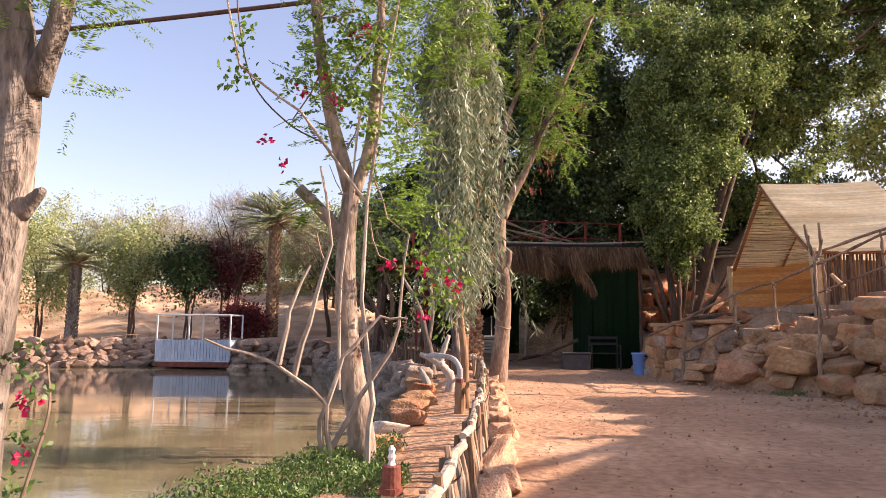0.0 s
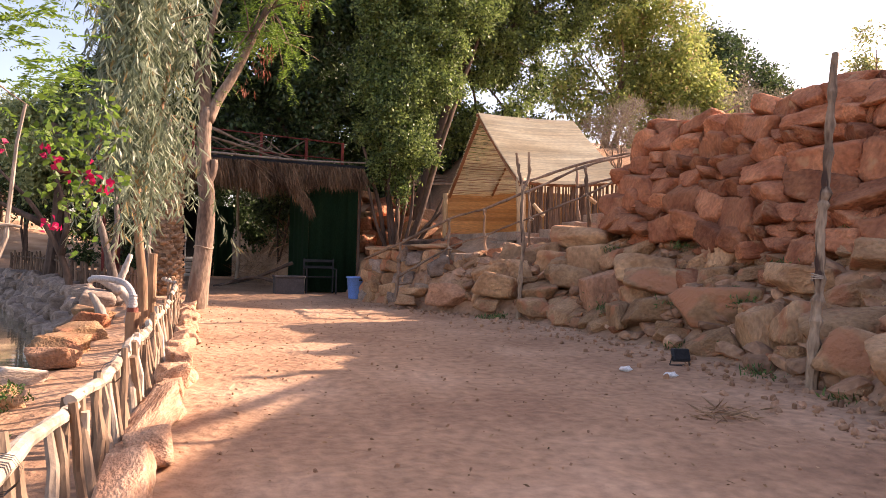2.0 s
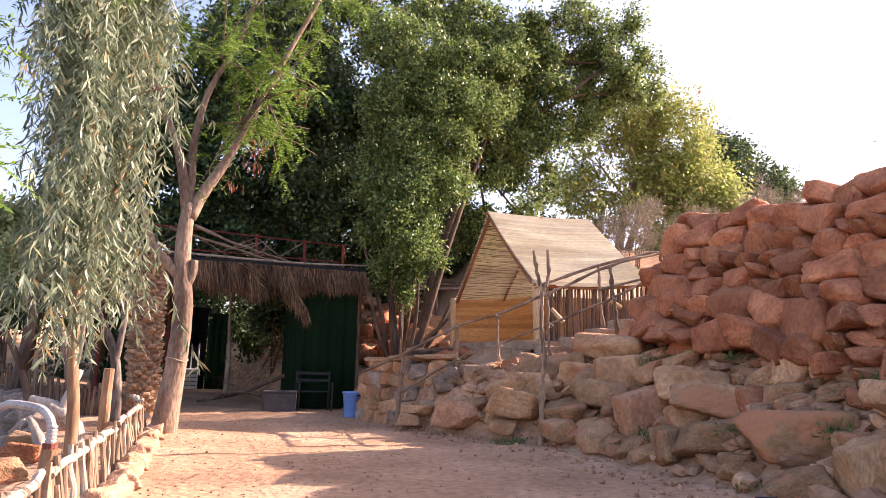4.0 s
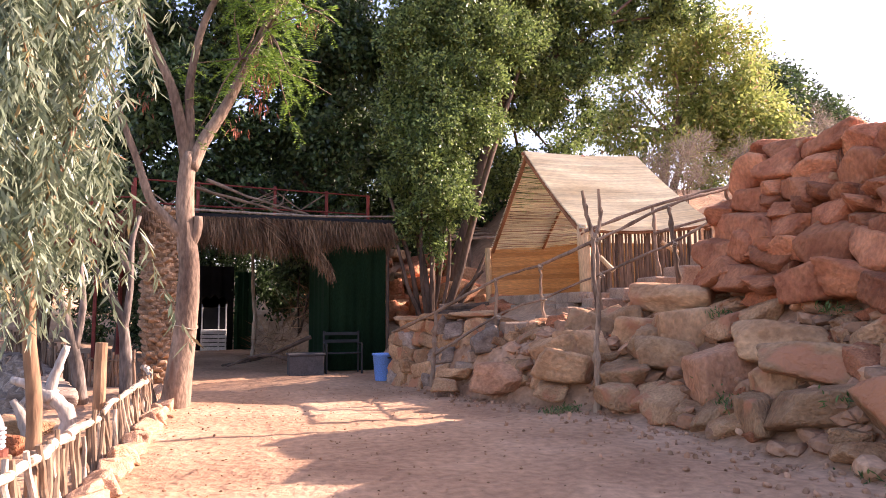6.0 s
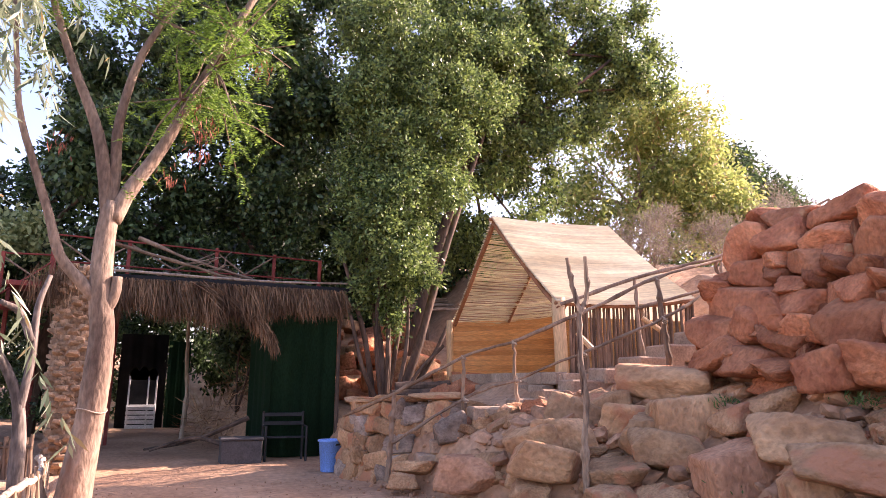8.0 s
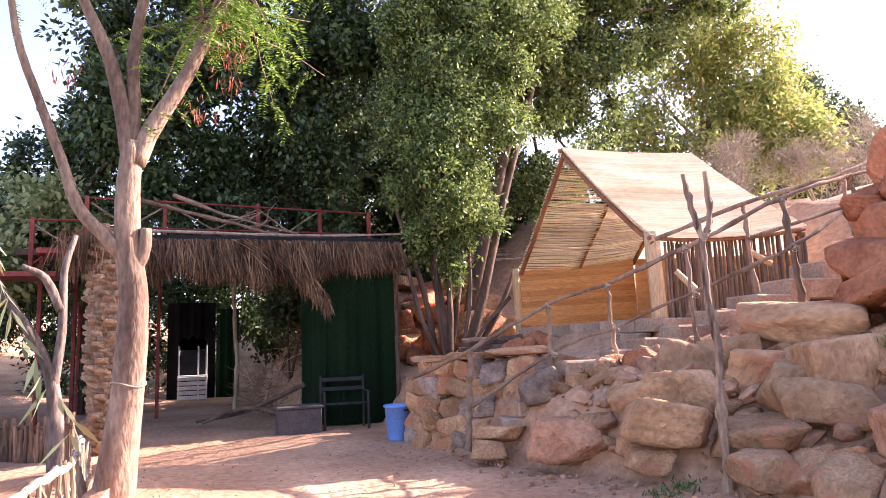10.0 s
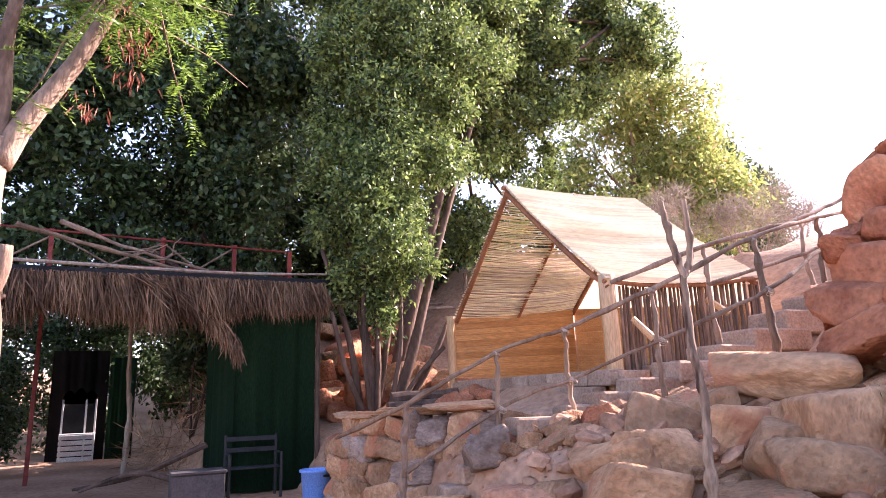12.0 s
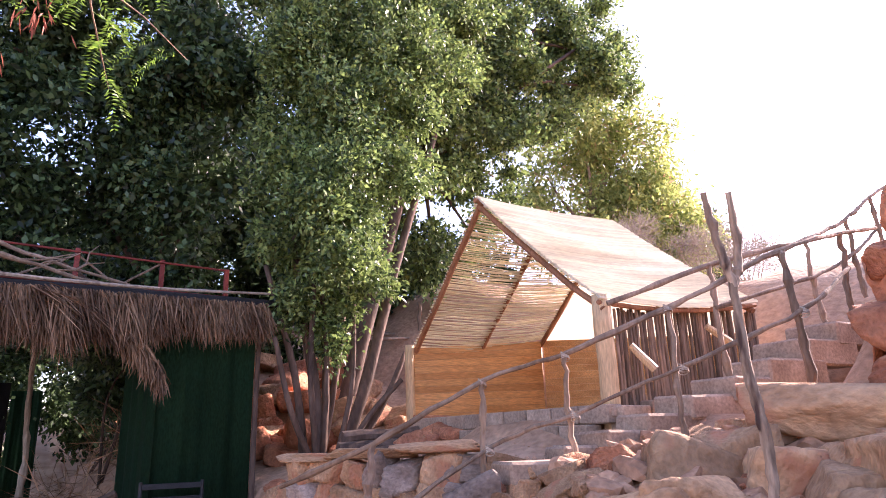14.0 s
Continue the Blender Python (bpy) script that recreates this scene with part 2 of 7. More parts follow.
PETAL = leaf_mat("magenta_bracts", (0.40, 0.008, 0.06), (0.72, 0.025, 0.13), 0.4, 0.6)
POD = leaf_mat("dry_red_pods", (0.20, 0.05, 0.03), (0.36, 0.12, 0.07), 0.2, 0.7)


def water_mat():
    m = mat("muddy_pond_water", (0.17, 0.14, 0.085), (0.24, 0.20, 0.12), 0.15, 0.06, 0.0, 1.0, jitter=0.0, spec=0.6)
    nt, nd = m.node_tree, m.node_tree.nodes
    n = nd.new("ShaderNodeTexNoise")
    n.inputs["Scale"].default_value, n.inputs["Detail"].default_value = 1.6, 3
    tc = nd.new("ShaderNodeTexCoord")
    mp = nd.new("ShaderNodeMapping")
    mp.inputs["Scale"].default_value = (0.6, 1.8, 1)
    nt.links.new(tc.outputs["Object"], mp.inputs[0])
    nt.links.new(mp.outputs[0], n.inputs["Vector"])
    bp = nd.new("ShaderNodeBump")
    bp.inputs["Strength"].default_value, bp.inputs["Distance"].default_value = 0.10, 0.03
    nt.links.new(n.outputs["Fac"], bp.inputs["Height"])
    nt.links.new(bp.outputs[0], nd["Principled BSDF"].inputs["Normal"])
    return m


WATER = water_mat()

# ---- building blocks ----


def part(name, bm, material, parent=None, label="", smooth=False):
    """Links a bmesh, or a mesh that is ready, as one mesh object under a thing."""
    if isinstance(bm, bmesh.types.BMesh):
        me = bpy.data.meshes.new(name)
        bm.to_mesh(me)
        bm.free()
    else:
        me = bm
    if smooth:
        me.polygons.foreach_set("use_smooth", [True] * len(me.polygons))
    if material and not me.materials:
        me.materials.append(material)
    ob = new(name, me)
    if parent:
        ob.parent = parent
        if not parent.parent:
            ob.matrix_parent_inverse = parent.matrix_basis.inverted()
    if label:
        tagged(ob, label)
    return ob


def thing(name, label, category, at=(0, 0, 0), group="", kind="", rz=0):
    ob = new(name)
    ob.empty_display_size = 0.1
    ob.matrix_basis = pose(*at, 0, 0, rz)
    return tagged(ob, label, category, group, kind)


def tube(bm, pts, radii, sides=8, wob=0.0, seed=0):
    """A tapered, slightly uneven tube along points."""
    rnd = random.Random(seed)
    pts = [Vector(p) for p in pts]
    if not hasattr(radii, "__len__"):
        radii = [radii] * len(pts)
    if len(radii) != len(pts):
        radii = [radii[0] + (radii[-1] - radii[0]) * i / (len(pts) - 1) for i in range(len(pts))]
    rings, ref = [], None
    for i, p in enumerate(pts):
        d = (pts[min(i + 1, len(pts) - 1)] - pts[max(i - 1, 0)]).normalized()
        if ref is None:
            ref = d.orthogonal().normalized()
        ref = (ref - d * ref.dot(d)).normalized()
        side = d.cross(ref)
        ring = []
        for k in range(sides):
            a = 2 * math.pi * k / sides
            r = radii[i] * (1 + rnd.uniform(-wob, wob))
            ring.append(bm.verts.new(p + (ref * math.cos(a) + side * math.sin(a)) * r))
        rings.append(ring)
    for a, b in zip(rings, rings[1:]):
        for k in range(sides):
            bm.faces.new((a[k], a[(k + 1) % sides], b[(k + 1) % sides], b[k]))
    bm.faces.new(list(reversed(rings[0])))
    bm.faces.new(rings[-1])
    return bm


def bend(a, b, n=6, sag=0.0, wob=0.0, seed=0):
    """Points from a to b with a sag and some crookedness."""
    rnd = random.Random(seed)
    a, b = Vector(a), Vector(b)
    out = []
    for i in range(n + 1):
        t = i / n
        p = a.lerp(b, t)
        p.z -= sag * 4 * t * (1 - t)
        if 0 < i < n:
            p += Vector((rnd.uniform(-wob, wob), rnd.uniform(-wob, wob), rnd.uniform(-wob, wob)))
        out.append(p)
    return out


def spline(pts, n=5):
    """A smooth line through points."""
    P = [Vector(p) for p in pts]
    P = [P[0] * 2 - P[1]] + P + [P[-1] * 2 - P[-2]]
    out = []
    for i in range(1, len(P) - 2):
        for k in range(n):
            t = k / n
            out.append(0.5 * ((2 * P[i]) + (P[i + 1] - P[i - 1]) * t + (2 * P[i - 1] - 5 * P[i] + 4 * P[i + 1] - P[i + 2]) * t * t
                              + (3 * P[i] - P[i - 1] - 3 * P[i + 1] + P[i + 2]) * t ** 3))
    return out + [P[-2]]


def gnarl(pts, seed, amp=0.007, n=6):
    """A crooked branch through points, with small kinks all along."""
    rnd = random.Random(seed)
    out = spline(pts, n)
    return [p + Vector((rnd.gauss(0, amp), rnd.gauss(0, amp), rnd.gauss(0, amp))) if 0 < i < len(out) - 1 else p for i, p in enumerate(out)]


def knots(n, r0, r1, seed):
    """Radii along a branch that swell at its knots."""
    rnd = random.Random(seed)
    return [(r0 + (r1 - r0) * i / max(1, n - 1)) * (1.35 if rnd.random() < 0.16 else rnd.uniform(0.88, 1.08)) for i in range(n)]


def branch(bm, pts, r0, r1, seed, amp=0.007, n=6):
    line = gnarl(pts, seed, amp, n)
    return tube(bm, line, knots(len(line), r0, r1, seed + 1), 8, 0.10, seed)


def box(bm, size, at=(0, 0, 0), bevel=0.0, rot=None):
    """A box with bevelled edges; at is its middle."""
    r = bmesh.ops.create_cube(bm, size=1.0)
    vs = r["verts"]
    bmesh.ops.scale(bm, vec=size, verts=vs)
    if bevel:
        es = list({e for v in vs for e in v.link_edges})
        rb = bmesh.ops.bevel(bm, geom=es, offset=bevel, segments=1, affect="EDGES")
        vs = list({v for f in rb["faces"] for v in f.verts} | {v for v in vs if v.is_valid})
    m = Matrix.Translation(at)
    if rot:
        m = m @ rot
    bmesh.ops.transform(bm, matrix=m, verts=vs)
    return bm


def quads(name, V, n_each, faces):
    """A mesh from a block of vertices: every n_each of them make one leaf with the given faces."""
    V = np.asarray(V, dtype=np.float32).reshape(-1, 3)
    count = len(V) // n_each
    F = np.asarray(faces, dtype=np.int32)
    idx = (F[None, :, :] + (np.arange(count) * n_each)[:, None, None]).reshape(-1)
    me = bpy.data.meshes.new(name)
    me.vertices.add(len(V))
    me.vertices.foreach_set("co", V.reshape(-1))
    me.loops.add(len(idx))
    me.loops.foreach_set("vertex_index", idx)
    k = F.shape[1]
    nf = len(idx) // k
    me.polygons.add(nf)
    me.polygons.foreach_set("loop_start", np.arange(nf, dtype=np.int32) * k)
    me.update(calc_edges=True)
    return me


def unit(a):
    return a / np.maximum(np.linalg.norm(a, axis=1, keepdims=True), 1e-6)


def leaf_mesh(name, P, D, length, width, rng, side=None):
    """Single leaves: a pointed, folded blade at each place P along D."""
    n = len(P)
    L = length * rng.uniform(0.65, 1.3, (n, 1))
    W = width * rng.uniform(0.7, 1.25, (n, 1))
    D = unit(D)
    S = unit(np.cross(D, rng.normal(size=(n, 3)) if side is None else side))
    N = np.cross(S, D)
    V = np.stack([P, P + D * L * 0.45 + S * W * 0.5 + N * W * 0.18, P + D * L, P + D * L * 0.45 - S * W * 0.5 + N * W * 0.18], 1)
    return quads(name, V, 4, [[0, 1, 2, 3]])


def clumps(blobs, count, rng, shell=0.55):
    """Twig-end places in ellipsoids (x, y, z, rx, ry, rz), mostly towards their skins."""
    B = np.array(blobs, dtype=float)
    vol = B[:, 3] * B[:, 4] * B[:, 5]
    pick = rng.choice(len(B), count, p=vol ** 0.8 / (vol ** 0.8).sum())
    d = unit(rng.normal(size=(count, 3)))
    r = rng.uniform(shell ** 3, 1.0, (count, 1)) ** (1 / 3) * rng.uniform(0.86, 1.12, (count, 1))
    return B[pick, :3] + d * r * B[pick, 3:6], d


def crown(parent, blobs, count, per, length, width, spread, material, seed, droop=0.3, label="", shell=0.55, name="crown", bough=0.42):
    """A crown of single leaves in twig clumps, the clumps gathered in boughs, with dark gaps between the boughs."""
    rng = np.random.default_rng(seed)
    size = np.mean([b[3:6] for b in blobs])
    nb = max(6, count // 16)
    B, d = clumps(blobs, nb, rng, 0.45)
    rad = bough * size * 0.62 * rng.uniform(0.6, 1.35, (nb, 1)) * rng.uniform(0.65, 1.4, (nb, 3))
    pick = rng.integers(0, nb, count)
    e = unit(rng.normal(size=(count, 3)) + np.array([0, 0, 0.35]))
    C = B[pick] + e * rad[pick] * (rng.uniform(0.35, 1.05, (count, 1)) + 0.45 * rng.uniform(0, 1, (count, 1)) ** 4)
    d = unit(e + d[pick] * 0.6)
    P = np.repeat(C, per, 0) + rng.normal(size=(count * per, 3)) * spread * 0.7 * rng.uniform(0.5, 1.3, (count, 1)).repeat(per, 0)
    D = np.repeat(d, per, 0) * 0.7 + rng.normal(size=(count * per, 3)) * 0.8
    D[:, 2] -= droop
    return part(name, leaf_mesh(name, P, D, length, width, rng), material, parent, label), C


def limbs(bm, start, ends, r0, r1, seed, sag=0.0, sides=6):
    rnd = random.Random(seed)
    for i, e in enumerate(ends):
        s = Vector(start)
        e = Vector(e)
        mid = s.lerp(e, 0.5) + Vector((rnd.uniform(-.12, .12), rnd.uniform(-.12, .12), rnd.uniform(0, .2))) * (e - s).length
        tube(bm, spline([s, mid, e], 4), (r0 * rnd.uniform(.7, 1), r1), sides, 0.06, seed + i)


def sstep(a, b, v):
    t = np.clip((v - a) / (b - a), 0, 1)
    return t * t * (3 - 2 * t)


# ---- the lie of the land ----
POND = np.array([(-3.4, -8), (-3.0, 3), (-2.2, 5.2), (-1.3, 7.0), (-0.95, 9), (-0.8, 12), (-1.0, 14.5), (-1.3, 16.2), (-2.8, 21.3), (-4.3, 26), (-5.6, 28.8),
                 (-8.9, 28.4), (-10.2, 30.2), (-12.6, 30.4), (-16.5, 28.6), (-24, 27.5), (-34, 24), (-38, 8), (-30, -8)])
WATER_Z = -0.7


def pond_dist(x, y):
    """Distance to the pond's edge, negative inside."""
    best = np.full(x.shape, 1e9)
    inside = np.zeros(x.shape, bool)
    for (ax, ay), (bx, by) in zip(POND, np.roll(POND, -1, 0)):
        ex, ey = bx - ax, by - ay
        t = np.clip(((x - ax) * ex + (y - ay) * ey) / (ex * ex + ey * ey), 0, 1)
        best = np.minimum(best, np.hypot(x - ax - t * ex, y - ay - t * ey))
        inside ^= ((ay > y) != (by > y)) & (x < ex * (y - ay) / (by - ay + 1e-12) + ax)
    return np.where(inside, -best, best)


FOOT_Y = [-30, 3.5, 5.4, 6.2, 7.6, 9.2, 11.5, 13.0, 14.2, 15.6, 16.6, 17.4, 18.2, 20, 24, 60]
FOOT_X = [5.2, 5.3, 5.8, 6.4, 6.6, 6.7, 6.8, 6.5, 5.9, 5.5, 5.2, 4.95, 5.3, 5.5, 3.6, 3.4]


def wavy(x, y, s, seed):
    return (np.sin(x * s + seed) * np.cos(y * s * 1.3 + seed * 2) + np.sin(x * s * 2.3 + y * s * 1.7 + seed) * 0.5)


def land(x, y):
    """Height of the ground."""
    x, y = np.asarray(x, float), np.asarray(y, float)
    z = wavy(x, y, 1.1, 0.4) * 0.012 + wavy(x, y, 4.3, 2.0) * 0.005
    for k in range(7):
        f, a = 5.3 + 2.37 * k, 0.9 + 1.71 * k
        z = z + 0.0032 * np.sin(x * math.cos(a) * f + y * math.sin(a) * f + 1.9 * k + 0.8 * np.sin(x * 1.3 + k) + 0.7 * np.cos(y * 1.7 - k))
    d = x - np.interp(y, FOOT_Y, FOOT_X)
    # rubble slope and the terrace above the stacked wall
    near = np.interp(d, [0, 0.25, 1.9, 2.6, 3.3, 4.5, 30], [0, 0.12, 1.45, 1.75, 3.3, 3.5, 4.2])
    # terrace of the tent, behind the low retaining wall
    mid = np.interp(d, [0, 0.3, 1.0, 2.3, 2.75, 5.55, 6.4, 7.3, 8.2, 30], [0, 0.75, 1.1, 1.28, 1.6, 1.62, 2.7, 3.5, 4.1, 5.2]) + sstep(21.0, 25, y) * sstep(0.3, 3, d) * 1.4
    k = sstep(12.8, 13.9, y)
    z = z + near * (1 - k) + mid * k + wavy(x, y, 2.1, 1.0) * 0.05 * sstep(0, 1, d)
    # earth bank at the back of the passage
    z = z + sstep(33, 42, y) * sstep(-6, -1, x) * 3.0
    # far bank across the pond
    far = sstep(34, 39, y + wavy(x, y, 0.25, 3) * 1.6) * sstep(-2, -9, x) * (2.6 + 0.9 * wavy(x, y, 0.22, 1.0) + 0.22 * wavy(x, y, 1.3, 2.0) + 0.10 * wavy(x, y, 3.1, 0.5))
    z = z + far + sstep(29.5, 31, y) * sstep(-2, -6, x) * 0.35 + sstep(18, 24, y) * sstep(-0.6, -2.2, x) * sstep(-14, -7, x) * 0.25
    p = pond_dist(x, y)
    bank = np.where(p > 0, np.clip(p / 0.55, 0, 1), 0)
    low = np.where(p > 0, WATER_Z - 0.12, WATER_Z - 0.12 - np.clip(-p, 0, 2) * 0.5)
    z = np.where(p < 0.55, low + (z - low) * sstep(0, 1, bank), z)
    # sloping strip between fence and water
    z = z - sstep(0.5, -0.4, x) * sstep(2.0, 0.4, p) * 0.06 * (p > 0.5)
    return z


def ground_at(x, y):
    return float(land(np.array([x]), np.array([y]))[0])


def build_ground():
    xs = np.concatenate([[-900, -300, -120, -70, -50], np.arange(-40, -4, 0.4), np.arange(-4, 13, 0.11), np.arange(13, 30, 0.8), [40, 60, 100, 300, 900]])
    ys = np.concatenate([[-900, -200, -60, -30, -15], np.arange(-8, 2, 0.5), np.arange(2, 24, 0.11), np.arange(24, 60, 0.4), [70, 90, 140, 300, 900]])
    X, Y = np.meshgrid(xs, ys)
    Z = land(X, Y)
    V = np.stack([X, Y, Z], -1).reshape(-1, 3)
    nx, ny = len(xs), len(ys)
    i = np.arange(nx * ny).reshape(ny, nx)
    F = np.stack([i[:-1, :-1], i[:-1, 1:], i[1:, 1:], i[1:, :-1]], -1).reshape(-1, 4)
    me = bpy.data.meshes.new("ground")
    me.vertices.add(len(V))
    me.vertices.foreach_set("co", V.astype(np.float32).reshape(-1))
    me.loops.add(F.size)
    me.loops.foreach_set("vertex_index", F.astype(np.int32).reshape(-1))
    me.polygons.add(len(F))
    me.polygons.foreach_set("loop_start", np.arange(len(F), dtype=np.int32) * 4)
    me.update(calc_edges=True)
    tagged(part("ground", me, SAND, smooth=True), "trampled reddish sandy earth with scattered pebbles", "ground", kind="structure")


build_ground()
bm = bmesh.new()
bm.faces.new([bm.verts.new((x, y, WATER_Z)) for x, y in ((-42, -12), (0.2, -12), (0.2, 33), (-42, 33))])
tagged(part("water", bm, WATER), "still muddy olive-brown pond water reflecting the banks", "pond", kind="structure")

# ---- the reed tent on its terrace ----


def tent():
    t = thing("reed_tent", "open tent of woven reed mats on a varnished pine base", "tent", (8.0, 15.2, 1.6))
    ridge_l, ridge_r = Vector((7.97, 17.75, 4.90)), Vector((10.98, 17.95, 5.04))
    eave_l, eave_r = Vector((8.0, 15.42, 2.93)), Vector((11.0, 15.45, 3.14))
    back_l, back_r = Vector((8.1, 20.12, 2.90)), Vector((11.0, 20.1, 3.16))

    def slope(name, a, b, c, d, rows, gap, material, label, seed, thick=0.022):
        # reeds laid from the a-c side to the b-d side, one row below the other
        rnd = random.Random(seed)
        mb = bmesh.new()
        for i in range(rows):
            v = (i + 0.5) / rows
            p, q = a.lerp(c, v), b.lerp(d, v)
            n = 5
            pts = []
            for k in range(n + 1):
                u = k / n
                w = p.lerp(q, u)
                w.z -= 0.10 * math.sin(math.pi * u) * (0.4 + 0.6 * v) + 0.07 * math.sin(math.pi * v)
                w += Vector((0, rnd.uniform(-gap, gap), rnd.uniform(-gap, gap) * 0.6))
                pts.append(w)
            tube(mb, pts, thick * rnd.uniform(0.75, 1.25), 4, 0, i)
        return part(name, mb, material, t, label)

    slope("roof_mat", ridge_l, ridge_r, eave_l, eave_r, 120, 0.008, REED, "sun-bleached reed mat stretched over the front slope", 1, 0.021)
    slope("back_mat", ridge_l, ridge_r, back_l, back_r, 100, 0.030, REED, "see-through reed mat of the back slope", 2, 0.0105)
    for i, u in enumerate((0.02, 0.5, 0.97)):
        mb = bmesh.new()
        a, b = ridge_l.lerp(ridge_r, u), back_l.lerp(back_r, u)
        off = Vector((0, -0.05, -0.05))
        tube(mb, bend(a + off, b + off + (b - a) * 0.06, 5, 0, 0.012, i), 0.045, 8, 0.08, i)
        part("rafter", mb, RAFTER, t)
        mb = bmesh.new()
        b = eave_l.lerp(eave_r, u)
        off = Vector((0, 0.03, -0.13))
        tube(mb, bend(a + off, b + off, 5, 0.05, 0.012, i + 5), 0.04, 8, 0.08, i)
        part("rafter", mb, RAFTER, t)
    mb = bmesh.new()
    tube(mb, bend(ridge_l + Vector((-0.05, 0, -0.05)), ridge_r + Vector((0.05, 0, -0.05)), 5, 0.05), 0.04, 8)
    part("ridge_pole", mb, RAFTER, t)
    mb = bmesh.new()
    tube(mb, bend(eave_l + Vector((0, 0.05, -0.04)), eave_r + Vector((0, 0.05, -0.04)), 5, 0.09), 0.03, 8)
    part("eave_pole", mb, RAFTER, t)
    # plank walls
    def planks(a, b, z0a, z1a, z1b, rows):
        a, b = Vector(a), Vector(b)
        d = (b - a).normalized()
        for i in range(rows):
            mb = bmesh.new()
            r = bmesh.ops.create_cube(mb, size=1.0)
            for v in r["verts"]:
                end, z1 = (a, z1a) if v.co.x < 0 else (b, z1b)
                low, high = z0a + (z1 - z0a) * i / rows + 0.002, z0a + (z1 - z0a) * (i + 1) / rows - 0.002
                v.co = Vector((end.x - d.y * v.co.y * 0.022, end.y + d.x * v.co.y * 0.022, high if v.co.z > 0 else low))
            bmesh.ops.bevel(mb, geom=list(mb.edges), offset=0.003, segments=1, affect="EDGES")
            part("plank", mb, PINE, t)
    planks((8.12, 20.04, 0), (10.88, 20.0, 0), 1.74, 2.93, 3.19, 11)
    planks((10.93, 19.98, 0), (10.93, 15.72, 0), 1.74, 3.2, 2.72, 12)
    for p, q, r in (((8.2, 15.6, 1.45), (8.1, 15.52, 2.99), 0.115), ((8.06, 20.06, 1.5), (8.04, 20.06, 2.98), 0.08), ((10.9, 20.06, 1.5), (10.9, 20.06, 3.16), 0.05)):
        mb = bmesh.new()
        tube(mb, bend(p, q, 4, 0, 0.008, 3), (r, r * 0.95), 10, 0.03, 2)
        part("corner_post", mb, PINE_PALE, t, "thick pale peeled log post", smooth=True)
    # cream inner sheet in the far gable
    mb = bmesh.new()
    vs = [mb.verts.new(p) for p in ((10.93, 19.9, 3.17), (10.93, 15.75, 2.74), (10.93, 15.7, 3.14), (10.93, 17.9, 4.88))]
    mb.faces.new(vs)
    part("gable_sheet", mb, CREAM, t, "cream cloth closing the far gable")
    # floor
    mb = bmesh.new()
    box(mb, (2.95, 4.7, 0.10), (9.48, 17.75, 1.66), 0.01)
    part("floor_slab", mb, CONCRETE, t)
    # front wall of upright sticks
    rnd = random.Random(5)
    x = 8.34
    while x < 11.1:
        u = (x - 8.0) / 3.1
        mb = bmesh.new()
        top = 2.84 + 0.24 * u + rnd.uniform(-0.06, 0.03)
        tube(mb, bend((x + rnd.uniform(-.02, .02), 15.56 + 0.06 * u, 1.55 + 0.35 * u), (x + rnd.uniform(-.05, .05), 15.56 + .06 * u + rnd.uniform(-.03, .03), top), 3, 0, 0.012, int(x * 100)),
             (0.026 * rnd.uniform(.8, 1.2), 0.02), 6, 0.1, int(x * 50))
        part("stick", mb, STICK, t)
        x += rnd.uniform(0.03, 0.046)
    # leaning braces in front of it
    for a, b in (((8.36, 15.38, 2.40), (8.56, 15.24, 2.12)), ((9.7, 15.35, 2.70), (9.98, 15.24, 2.50))):
        mb = bmesh.new()
        tube(mb, bend(a, b, 3), (0.04, 0.05), 8, 0.08)
        part("brace", mb, PINE_PALE, t, "short pale peeled branch")


CREAM = leaf_mat("cream_cloth", (0.74, 0.64, 0.48), (0.78, 0.69, 0.53), 0.3, 0.8)
tent()

# ---- stairs, rails and posts on the slope ----


